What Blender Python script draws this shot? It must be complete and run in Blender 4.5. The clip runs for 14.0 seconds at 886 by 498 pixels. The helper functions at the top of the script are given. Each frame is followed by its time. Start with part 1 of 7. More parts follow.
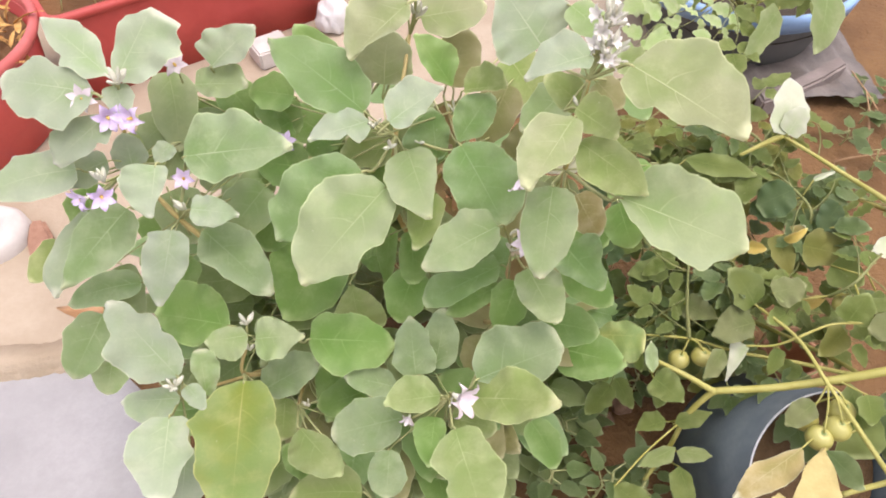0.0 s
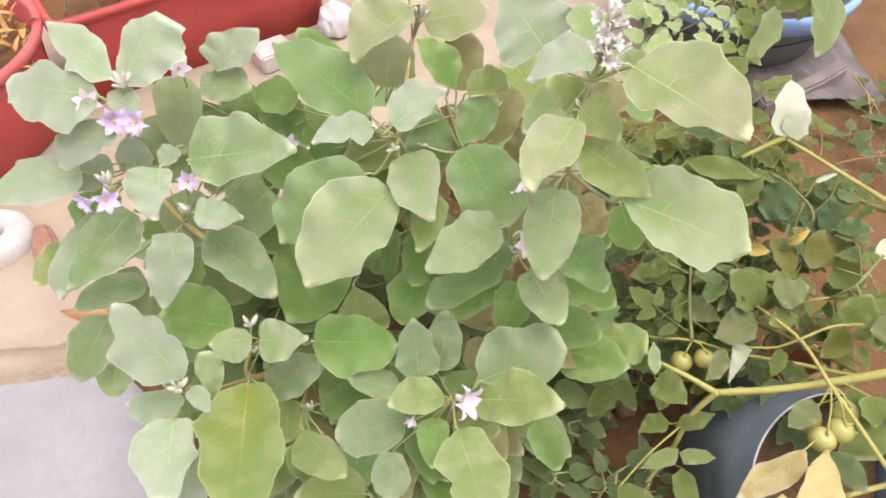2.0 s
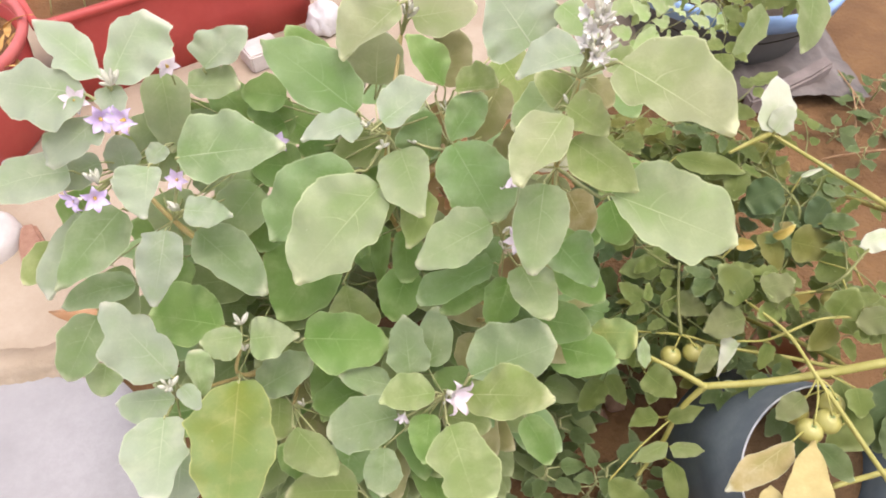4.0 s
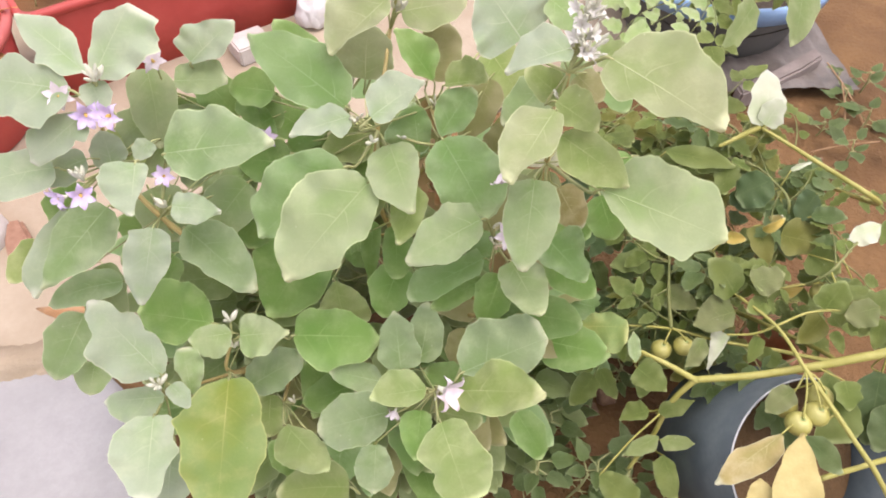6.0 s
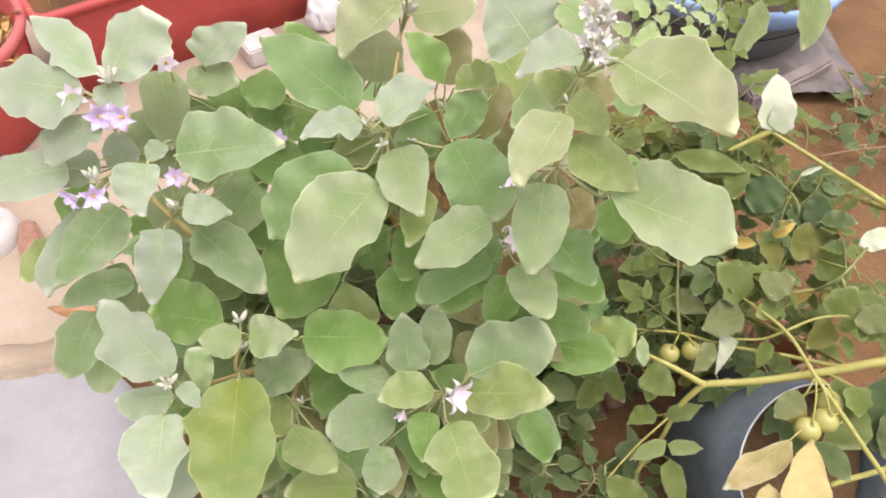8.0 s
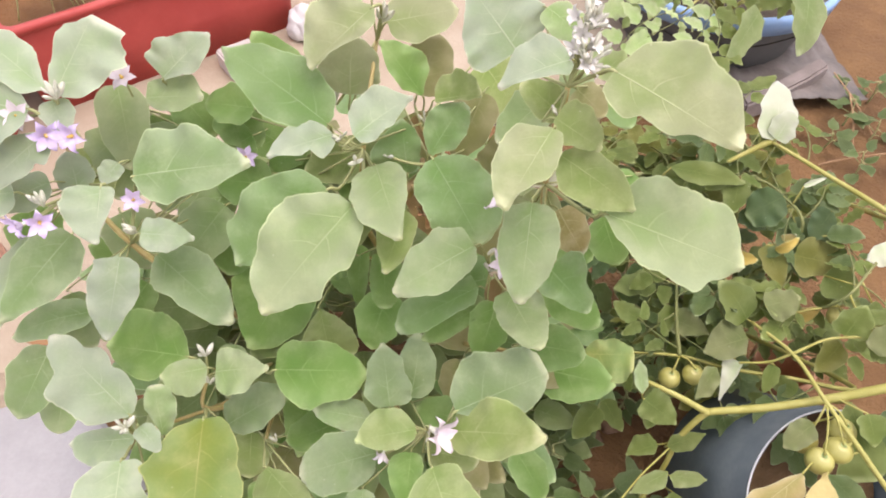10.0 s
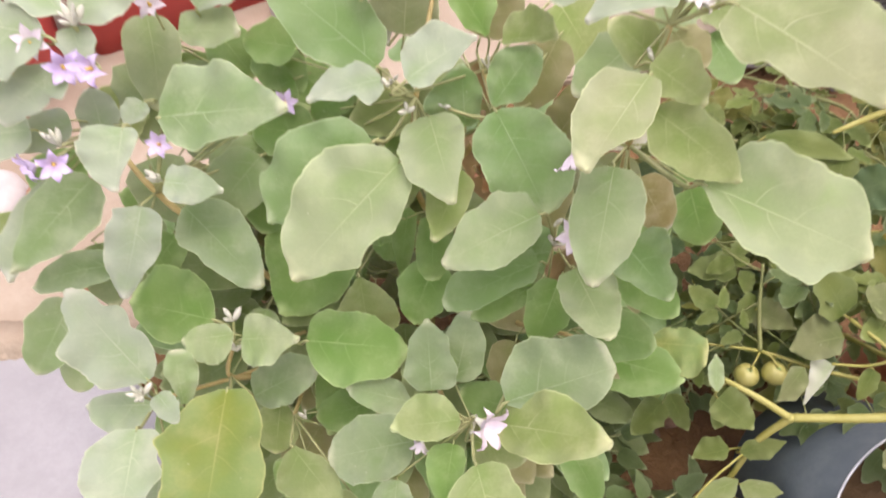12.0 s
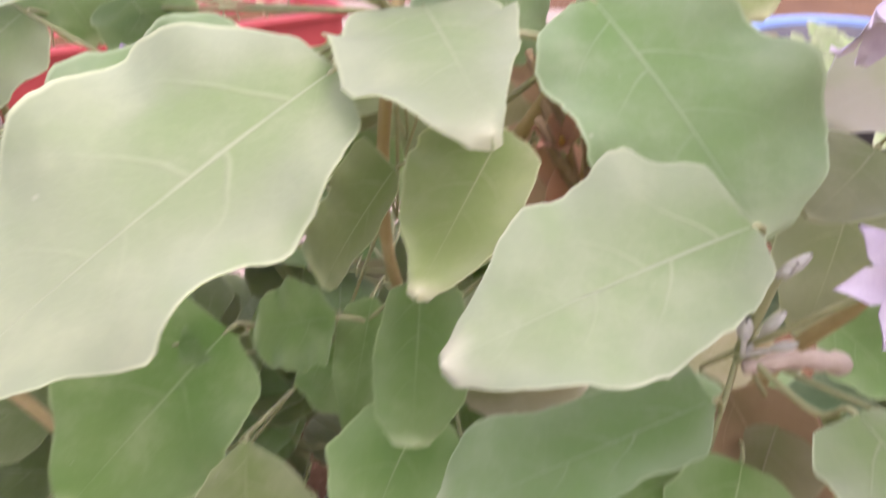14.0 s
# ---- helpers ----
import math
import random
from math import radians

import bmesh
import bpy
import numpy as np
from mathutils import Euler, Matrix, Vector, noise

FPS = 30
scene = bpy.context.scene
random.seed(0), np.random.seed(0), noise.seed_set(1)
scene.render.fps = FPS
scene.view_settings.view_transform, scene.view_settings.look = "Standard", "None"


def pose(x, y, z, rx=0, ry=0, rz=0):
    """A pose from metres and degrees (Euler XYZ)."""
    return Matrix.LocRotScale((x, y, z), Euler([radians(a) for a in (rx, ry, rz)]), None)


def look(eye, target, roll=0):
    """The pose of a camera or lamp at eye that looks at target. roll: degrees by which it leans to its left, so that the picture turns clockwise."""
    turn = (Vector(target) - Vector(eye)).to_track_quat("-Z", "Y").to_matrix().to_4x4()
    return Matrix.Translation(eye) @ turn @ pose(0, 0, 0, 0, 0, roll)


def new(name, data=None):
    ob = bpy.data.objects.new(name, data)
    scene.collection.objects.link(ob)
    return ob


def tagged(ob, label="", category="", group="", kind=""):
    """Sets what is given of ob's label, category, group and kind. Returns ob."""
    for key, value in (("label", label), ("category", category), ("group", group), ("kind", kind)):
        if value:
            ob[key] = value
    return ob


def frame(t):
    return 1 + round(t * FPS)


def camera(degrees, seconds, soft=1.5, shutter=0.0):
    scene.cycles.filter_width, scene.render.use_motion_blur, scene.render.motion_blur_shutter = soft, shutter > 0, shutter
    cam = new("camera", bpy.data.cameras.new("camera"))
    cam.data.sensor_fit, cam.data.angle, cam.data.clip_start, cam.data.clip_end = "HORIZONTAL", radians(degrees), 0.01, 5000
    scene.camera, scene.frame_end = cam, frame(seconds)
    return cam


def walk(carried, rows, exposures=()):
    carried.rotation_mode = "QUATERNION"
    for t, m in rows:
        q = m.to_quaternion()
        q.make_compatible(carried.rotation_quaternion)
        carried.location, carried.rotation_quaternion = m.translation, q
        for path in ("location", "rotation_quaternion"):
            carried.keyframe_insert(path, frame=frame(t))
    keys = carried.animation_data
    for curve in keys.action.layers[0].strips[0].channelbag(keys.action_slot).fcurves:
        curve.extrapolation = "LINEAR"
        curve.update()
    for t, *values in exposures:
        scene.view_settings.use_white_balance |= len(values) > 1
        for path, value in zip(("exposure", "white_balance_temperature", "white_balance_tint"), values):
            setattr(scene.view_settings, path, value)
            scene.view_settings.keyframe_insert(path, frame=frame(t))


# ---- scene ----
cam = camera(68.0, 14.0, soft=1.85, shutter=0.5)
# seconds, eye, turn
PATH = [
    (0.0, -0.0000, 0.0000, 1.3200, 40.00, 0.00, 0.00),
    (0.5, -0.0005, 0.0001, 1.3198, 39.89, 0.03, -0.06),
    (1.0, -0.0012, 0.0046, 1.3187, 39.63, -0.06, -0.16),
    (1.5, -0.0027, 0.0009, 1.3198, 39.96, -0.13, -0.29),
    (2.0, -0.0022, -0.0044, 1.3212, 40.34, 0.17, 0.01),
    (4.5, -0.0015, -0.0098, 1.3212, 40.15, -0.39, -1.00),
    (5.0, -0.0022, -0.0107, 1.3202, 39.76, -0.56, -1.02),
    (5.5, -0.0003, -0.0082, 1.3224, 39.59, -0.32, -1.01),
    (6.0, 0.0006, -0.0029, 1.3214, 39.58, -0.56, -1.51),
    (6.5, -0.0007, -0.0036, 1.3229, 39.50, -0.38, -1.32),
    (7.0, -0.0002, -0.0040, 1.3234, 39.55, -0.34, -1.17),
    (7.5, -0.0012, -0.0043, 1.3233, 39.70, -0.51, -0.99),
    (8.0, -0.0019, -0.0043, 1.3241, 39.75, -0.34, -0.79),
    (10.3, 0.0156, 0.0596, 1.2815, 40.95, -0.26, -1.83),
    (10.5, 0.0111, 0.0599, 1.2854, 41.73, 0.24, -1.28),
    (10.8, 0.0096, 0.0696, 1.2856, 39.33, -0.15, -1.40),
    (11.0, 0.0099, 0.0739, 1.2802, 38.86, 0.85, -0.44),
    (11.5, 0.0119, 0.1045, 1.2394, 37.27, 1.88, 1.64),
    (11.8, 0.0078, 0.1051, 1.2282, 38.45, 1.88, 3.42),
    (12.0, 0.0042, 0.1251, 1.2017, 37.65, 0.92, 3.08),
    (12.3, 0.0202, 0.1489, 1.1822, 33.66, -0.25, 6.93),
    (12.5, 0.0196, 0.1717, 1.1609, 34.87, -0.77, 7.94),
    (12.8, -0.0231, 0.2346, 1.1062, 36.02, 0.06, 2.12),
    (13.0, -0.0363, 0.2831, 1.0383, 37.37, 0.62, -0.96),
    (13.3, -0.0450, 0.3358, 0.9387, 41.11, -0.92, 0.45),
    (13.5, -0.0400, 0.3569, 0.8765, 44.42, -0.12, 2.80),
    (13.7, -0.0340, 0.3666, 0.8330, 46.67, 0.26, 3.89),
    (14.0, -0.0181, 0.3805, 0.8039, 55.07, -1.06, 4.49),
]
walk(cam, [(t, pose(x, y, z, rx, ry, rz)) for t, x, y, z, rx, ry, rz in PATH], exposures=((0.0, 1.31, 6650, 19), (10.3, 1.32, 6650, 20), (11.5, 1.33, 6650, 23), (12.5, 1.27, 6750, 24), (13.0, 1.28, 6900, 22), (13.5, 1.32, 6800, 29), (14.0, 1.46, 6100, 43)))
# ---- light ----
world = bpy.data.worlds.new("sky")
scene.world = world
world.use_nodes = True
sky = world.node_tree.nodes.new("ShaderNodeTexSky")
sky.sky_type, sky.sun_disc = "NISHITA", False
sky.sun_elevation, sky.sun_rotation = radians(79), radians(110)
sky.air_density, sky.dust_density, sky.ozone_density = 1.0, 4.0, 1.0
background = world.node_tree.nodes["Background"]
background.inputs["Strength"].default_value = 0.15
haze = world.node_tree.nodes.new("ShaderNodeHueSaturation")
haze.inputs["Saturation"].default_value = 0.36
world.node_tree.links.new(sky.outputs[0], haze.inputs["Color"])
world.node_tree.links.new(haze.outputs[0], background.inputs["Color"])
sun = new("sun", bpy.data.lights.new("sun", "SUN"))
sun.data.energy, sun.data.angle, sun.data.color = 0.3, radians(120), (1.0, 0.94, 0.84)
sun.matrix_world = look((0.8, -0.3, 4.6), (0, 0, 0))

# ---- materials ----


def mat(name, rough=0.7, metal=0.0, spec=0.4):
    """A node material; returns it with its tree, its shader and a maker of nodes."""
    m = bpy.data.materials.new(name)
    m.use_nodes = True
    tree = m.node_tree
    shader = tree.nodes["Principled BSDF"]
    shader.inputs["Roughness"].default_value = rough
    shader.inputs["Metallic"].default_value = metal
    shader.inputs["Specular IOR Level"].default_value = spec
    return m, tree, shader


def put(tree, socket, value):
    if isinstance(value, bpy.types.NodeSocket):
        tree.links.new(value, socket)
    else:
        socket.default_value = value


def calc(tree, op, a, b=0.0, c=None):
    n = tree.nodes.new("ShaderNodeMath")
    n.operation = op
    put(tree, n.inputs[0], a)
    put(tree, n.inputs[1], b)
    if c is not None:
        put(tree, n.inputs[2], c)
    return n.outputs[0]


def ramp(tree, value, lo, hi, a=0.0, b=1.0):
    """value from lo..hi, smoothly to a..b."""
    n = tree.nodes.new("ShaderNodeMapRange")
    n.interpolation_type = "SMOOTHSTEP"
    for k, v in enumerate((value, lo, hi, a, b)):
        put(tree, n.inputs[k], v)
    return n.outputs[0]


def blend(tree, factor, a, b, how="MIX"):
    n = tree.nodes.new("ShaderNodeMix")
    n.data_type, n.blend_type = "RGBA", how
    put(tree, n.inputs[0], factor)
    put(tree, n.inputs[6], (*a, 1) if isinstance(a, tuple) else a)
    put(tree, n.inputs[7], (*b, 1) if isinstance(b, tuple) else b)
    return n.outputs[2]


def grain(tree, scale, detail=4.0, rough=0.55, coords="Object", stretch=None):
    n = tree.nodes.new("ShaderNodeTexNoise")
    n.inputs["Scale"].default_value, n.inputs["Detail"].default_value = scale, detail
    n.inputs["Roughness"].default_value = rough
    c = tree.nodes.new("ShaderNodeTexCoord")
    source = c.outputs[coords]
    if stretch:
        m = tree.nodes.new("ShaderNodeMapping")
        m.inputs["Scale"].default_value = stretch
        tree.links.new(source, m.inputs["Vector"])
        source = m.outputs[0]
    tree.links.new(source, n.inputs["Vector"])
    return n.outputs["Fac"]


def relief(tree, shader, height, strength, distance):
    n = tree.nodes.new("ShaderNodeBump")
    n.inputs["Strength"].default_value, n.inputs["Distance"].default_value = strength, distance
    put(tree, n.inputs["Height"], height)
    tree.links.new(n.outputs[0], shader.inputs["Normal"])


def leaf_material(name, low, high, vein, laterals, thin=0.48, rough=0.6, sheen=0.15, spec=0.4, rich=None):
    """A blade with a midrib and side veins along its own length, blotched, each one of a slightly different tone."""
    m, t, s = mat(name, rough, spec=spec)
    uv = t.nodes.new("ShaderNodeUVMap")
    sep = t.nodes.new("ShaderNodeSeparateXYZ")
    t.links.new(uv.outputs[0], sep.inputs[0])
    u, v = sep.outputs[0], sep.outputs[1]
    across = calc(t, "ABSOLUTE", calc(t, "SUBTRACT", calc(t, "MULTIPLY", v, 2.0), 1.0))
    side = calc(t, "GREATER_THAN", v, 0.5)
    wobble = calc(t, "MULTIPLY", calc(t, "SUBTRACT", grain(t, 20.0, 2.0), 0.5), 0.07)
    width = ramp(t, u, 0.0, 1.0, 0.034, 0.009)
    middle = ramp(t, across, 0.0, width, 1.0, 0.0)
    run = calc(t, "ADD", calc(t, "SUBTRACT", u, calc(t, "MULTIPLY", calc(t, "POWER", across, 1.5), 0.36)), wobble)
    phase = calc(t, "FRACT", calc(t, "ADD", calc(t, "MULTIPLY", run, laterals), calc(t, "MULTIPLY", side, 0.32)))
    gap = calc(t, "ABSOLUTE", calc(t, "SUBTRACT", phase, 0.5))
    lateral = calc(t, "MULTIPLY", ramp(t, gap, 0.0, 0.05, 1.0, 0.0), ramp(t, across, 0.1, 0.85, 0.6, 0.0))
    lateral = calc(t, "MULTIPLY", lateral, ramp(t, run, 0.02, 0.12, 0.0, 1.0))
    lateral = calc(t, "MULTIPLY", lateral, ramp(t, u, 0.25, 0.85, 1.0, 0.35))
    veins = calc(t, "MULTIPLY", calc(t, "MAXIMUM", middle, lateral), ramp(t, u, 0.2, 0.9, 1.0, 0.45))
    net = t.nodes.new("ShaderNodeTexVoronoi")
    net.feature = "DISTANCE_TO_EDGE"
    net.inputs["Scale"].default_value = 170.0
    c = t.nodes.new("ShaderNodeTexCoord")
    t.links.new(c.outputs["Object"], net.inputs["Vector"])
    mesh = ramp(t, net.outputs["Distance"], 0.0, 0.12, 1.0, 0.0)
    info = t.nodes.new("ShaderNodeObjectInfo")
    tone = blend(t, ramp(t, grain(t, 9.0, 3.0), 0.25, 0.75), low, high)
    tone = blend(t, calc(t, "MULTIPLY", info.outputs["Random"], 0.4), tone, high)
    rich = rich or tuple(x * y for x, y in zip(low, (0.78, 1.0, 0.56)))
    # paler, bluer margin tone: the sky's sheen there mixed into the colour
    margin_sheen = tuple(0.72 * x + 0.28 * y + z for x, y, z in zip(high, vein, (-0.01, 0.0, 0.02)))
    tone = blend(t, ramp(t, grain(t, 7.0, 2.0), 0.48, 0.72, 0.0, 0.45), tone, rich)
    heart = calc(t, "MULTIPLY", ramp(t, u, 0.0, 0.85, 0.7, 0.0), ramp(t, across, 0.0, 0.8, 1.0, 0.1))
    tone = blend(t, heart, tone, rich)
    edge = calc(t, "MULTIPLY", ramp(t, across, 0.3, 1.0, 0.0, 1.0), ramp(t, grain(t, 13.0, 2.0), 0.35, 0.65, 0.25, 0.75))
    tone = blend(t, edge, tone, margin_sheen)
    tone = blend(t, ramp(t, grain(t, 300.0, 2.0), 0.35, 0.75, 0.0, 0.08), tone, vein)
    tone = blend(t, ramp(t, grain(t, 30.0, 6.0, 0.7), 0.45, 0.7, 0.0, 0.42), tone, vein)
    tone = blend(t, calc(t, "MULTIPLY", mesh, 0.06), tone, vein)
    tone = blend(t, ramp(t, grain(t, 17.0, 3.0), 0.5, 0.7, 0.0, 0.4), tone, rich)
    faint = ramp(t, grain(t, 24.0, 2.0), 0.35, 0.65, 0.65, 1.0)
    tone = blend(t, calc(t, "MULTIPLY", veins, faint), tone, vein)
    rim = calc(t, "MULTIPLY", ramp(t, across, 0.955, 0.988, 0.0, 1.0), ramp(t, grain(t, 28.0, 2.0), 0.38, 0.62, 0.5, 1.0))
    tone = blend(t, rim, tone, tuple(min(1.12 * x + 0.02, 0.68) for x in vein))
    # whitened tip: the glare on it put into the colour
    tone = blend(t, ramp(t, calc(t, "ADD", u, calc(t, "MULTIPLY", calc(t, "SUBTRACT", grain(t, 45.0, 2.0), 0.5), 0.16)), 0.88, 1.0, 0.0, 0.9), tone, tuple(min(1.2 * x + 0.03, 0.68) for x in vein))
    dots = t.nodes.new("ShaderNodeTexVoronoi")
    dots.inputs["Scale"].default_value = 70.0
    t.links.new(c.outputs["Object"], dots.inputs["Vector"])
    pick = t.nodes.new("ShaderNodeSeparateColor")
    t.links.new(dots.outputs["Color"], pick.inputs[0])
    spots = calc(t, "MULTIPLY", ramp(t, dots.outputs["Distance"], 0.05, 0.09, 0.7, 0.0), calc(t, "GREATER_THAN", pick.outputs[0], 0.88))
    tone = blend(t, spots, tone, (0.62, 0.62, 0.46))
    hue = t.nodes.new("ShaderNodeHueSaturation")
    put(t, hue.inputs["Value"], calc(t, "ADD", 0.86, calc(t, "MULTIPLY", info.outputs["Random"], 0.28)))
    put(t, hue.inputs["Color"], tone)
    t.links.new(hue.outputs[0], s.inputs["Base Color"])
    swell = calc(t, "MULTIPLY", grain(t, 30.0, 2.0), 3.0)
    relief(t, s, calc(t, "ADD", calc(t, "SUBTRACT", swell, veins), calc(t, "ADD", calc(t, "MULTIPLY", mesh, -0.06), calc(t, "MULTIPLY", grain(t, 400.0, 3.0), 0.2))), 0.5, 0.0016)
    s.inputs["Sheen Weight"].default_value = sheen
    s.inputs["Sheen Roughness"].default_value = 0.6
    glow = t.nodes.new("ShaderNodeBsdfTranslucent")
    t.links.new(blend(t, 0.6, hue.outputs[0], (0.82, 0.88, 0.52)), glow.inputs["Color"])
    both = t.nodes.new("ShaderNodeMixShader")
    both.inputs[0].default_value = thin
    t.links.new(s.outputs[0], both.inputs[1])
    t.links.new(glow.outputs[0], both.inputs[2])
    t.links.new(both.outputs[0], t.nodes["Material Output"].inputs["Surface"])
    return m


def plain(name, low, high, scale, rough=0.7, metal=0.0, bump=0.3, depth=0.003, fine=None, spec=0.4, stretch=None):
    """Two tones in patches, with a finer grain over them and its relief."""
    m, t, s = mat(name, rough, metal, spec)
    tone = blend(t, ramp(t, grain(t, scale, 6.0, stretch=stretch), 0.3, 0.7), low, high)
    fine = fine or scale * 9
    g = grain(t, fine, 4.0, 0.65)
    tone = blend(t, ramp(t, g, 0.25, 0.75, 0.0, 0.35), tone, low)
    t.links.new(tone, s.inputs["Base Color"])
    relief(t, s, g, bump, depth)
    return m


LEAF = {}
LEAF["olive"] = leaf_material("olive_green_leaf", (0.18, 0.242, 0.077), (0.254, 0.309, 0.118), (0.47, 0.52, 0.28), 4.0)
# paler, bluer sage: hazy glare over these leaves put into the colour
LEAF["frost"] = leaf_material("hazed_pale_leaf", (0.315, 0.378, 0.276), (0.383, 0.441, 0.335), (0.58, 0.62, 0.48), 4.0)
LEAF["sand"] = leaf_material("pale_olive_leaf", (0.278, 0.348, 0.171), (0.362, 0.421, 0.242), (0.53, 0.58, 0.35), 4.0)
LEAF["sage"] = leaf_material("sage_leaf", (0.278, 0.366, 0.178), (0.367, 0.443, 0.243), (0.55, 0.61, 0.39), 4.0)
LEAF["green"] = leaf_material("green_leaf", (0.125, 0.25, 0.04), (0.2, 0.335, 0.08), (0.43, 0.53, 0.25), 4.0)
LEAF["teal"] = leaf_material("blue_green_leaf", (0.159, 0.287, 0.082), (0.241, 0.368, 0.142), (0.46, 0.56, 0.33), 4.0)
LEAF["lime"] = leaf_material("yellow_green_leaf", (0.228, 0.299, 0.085), (0.307, 0.369, 0.133), (0.56, 0.59, 0.32), 4.0, rich=(0.19, 0.30, 0.05))
LEAF["jade"] = leaf_material("grey_green_leaf", (0.202, 0.286, 0.133), (0.277, 0.361, 0.191), (0.52, 0.59, 0.38), 4.0)
LEAF["acid"] = leaf_material("bright_yellow_green_leaf", (0.15, 0.265, 0.035), (0.25, 0.37, 0.13), (0.60, 0.58, 0.24), 5.0, rich=(0.265, 0.32, 0.02))
LEAF["khaki"] = leaf_material("khaki_leaf", (0.285, 0.31, 0.16), (0.355, 0.375, 0.215), (0.55, 0.57, 0.36), 4.0)
LEAF["rust"] = leaf_material("fading_leaf", (0.24, 0.225, 0.085), (0.33, 0.29, 0.125), (0.5, 0.46, 0.28), 5.0)
LEAF["dry"] = leaf_material("dry_yellow_leaf", (0.31, 0.225, 0.068), (0.42, 0.325, 0.115), (0.68, 0.62, 0.40), 5.0, 0.3)
LEAF["blanched"] = leaf_material("blanched_leaf", (0.60, 0.56, 0.45), (0.68, 0.64, 0.54), (0.72, 0.69, 0.60), 4.0)
LEAF["umber"] = leaf_material("withered_brown_leaf", (0.22, 0.125, 0.045), (0.34, 0.20, 0.08), (0.44, 0.30, 0.15), 5.0, 0.35)
LEAF["copper"] = leaf_material("withered_orange_leaf", (0.40, 0.16, 0.07), (0.50, 0.23, 0.11), (0.52, 0.33, 0.18), 5.0, 0.35)
LEAF["tomato"] = leaf_material("tomato_leaf", (0.1, 0.135, 0.028), (0.185, 0.225, 0.055), (0.32, 0.36, 0.15), 4.0, 0.42, 0.6, 0.0, 0.25)
LEAF["dun"] = leaf_material("dull_grey_green_leaf", (0.16, 0.18, 0.075), (0.235, 0.25, 0.11), (0.38, 0.39, 0.20), 4.0, 0.42, 0.65, 0.0, 0.2)
LEAF["mottled"] = leaf_material("mottled_tomato_leaf", (0.13, 0.13, 0.022), (0.23, 0.22, 0.05), (0.38, 0.37, 0.15), 4.0, 0.42, 0.65, 0.0, 0.2)
LEAF["gold"] = leaf_material("golden_dry_leaf", (0.52, 0.34, 0.05), (0.62, 0.46, 0.10), (0.66, 0.55, 0.25), 5.0, 0.3)
LEAF["mint"] = leaf_material("pale_tomato_leaf", (0.36, 0.45, 0.22), (0.47, 0.55, 0.30), (0.56, 0.60, 0.36), 4.0, 0.42, 0.6, 0.0, 0.3)
LEAF["pale"] = leaf_material("pale_leaf", (0.47, 0.49, 0.36), (0.58, 0.59, 0.46), (0.64, 0.65, 0.52), 4.0, 0.3)
# darker tomato leaf: the shade among the vines put into its colour
LEAF["shade_green"] = leaf_material("shaded_green_leaf", (0.035, 0.07, 0.022), (0.07, 0.115, 0.038), (0.2, 0.25, 0.12), 4.0, 0.42, 0.6, 0.0, 0.3)
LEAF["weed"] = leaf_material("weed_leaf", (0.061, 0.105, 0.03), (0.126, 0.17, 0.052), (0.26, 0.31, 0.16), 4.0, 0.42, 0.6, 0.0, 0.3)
STEM = plain("green_stem", (0.29, 0.31, 0.13), (0.44, 0.44, 0.21), 30, 0.6)
AMBER = plain("amber_green_stem", (0.38, 0.29, 0.105), (0.52, 0.42, 0.19), 30, 0.6)
WOODY = plain("woody_stem", (0.20, 0.135, 0.065), (0.40, 0.29, 0.15), 40, 0.8, bump=0.6)
VINE = plain("yellow_green_vine", (0.31, 0.29, 0.065), (0.42, 0.39, 0.125), 30, 0.5)
DULL = plain("dull_vine", (0.15, 0.17, 0.055), (0.25, 0.26, 0.095), 30, 0.6)
CALYX = plain("withered_calyx", (0.46, 0.36, 0.25), (0.60, 0.50, 0.37), 70, 0.9)
BUD = plain("felted_bud", (0.56, 0.56, 0.44), (0.72, 0.71, 0.60), 90, 0.9)
PETAL = plain("lilac_petal", (0.53, 0.41, 0.64), (0.72, 0.62, 0.79), 60, 0.7, bump=0.15)
PETAL_PALE = plain("white_petal", (0.60, 0.51, 0.56), (0.76, 0.69, 0.70), 60, 0.7, bump=0.15)
WHITE_PETAL = plain("whitish_withered_petal", (0.62, 0.60, 0.55), (0.78, 0.75, 0.70), 60, 0.8, bump=0.15)
ANTHER = plain("yellow_anther", (0.70, 0.44, 0.07), (0.78, 0.56, 0.16), 90, 0.5)
FRUIT = plain("unripe_tomato", (0.343, 0.32, 0.082), (0.437, 0.406, 0.133), 20, 0.4, bump=0.05, spec=0.6)
SOIL = plain("red_brown_soil", (0.136, 0.069, 0.027), (0.212, 0.115, 0.046), 5, 0.95, bump=1.0, depth=0.012, fine=60)
SAND = plain("sandy_beige_concrete", (0.315, 0.247, 0.175), (0.40, 0.328, 0.245), 4, 0.9, bump=0.4, depth=0.004, fine=70)
KERB = plain("ochre_cement", (0.31, 0.24, 0.165), (0.395, 0.32, 0.235), 7, 0.9, bump=0.7, depth=0.008, fine=45)
RUST_SOIL = plain("rusty_soil", (0.36, 0.19, 0.09), (0.44, 0.27, 0.15), 20, 0.95, bump=0.6)
BAG = plain("white_film", (0.55, 0.53, 0.52), (0.68, 0.66, 0.65), 20, 0.4, bump=0.4)
SLAB = plain("pale_concrete", (0.263, 0.252, 0.25), (0.352, 0.34, 0.338), 6, 0.85, bump=0.3, depth=0.003, fine=80)
CREAM = plain("withered_cream_leaf", (0.36, 0.29, 0.105), (0.46, 0.385, 0.165), 25, 0.7, bump=0.2)
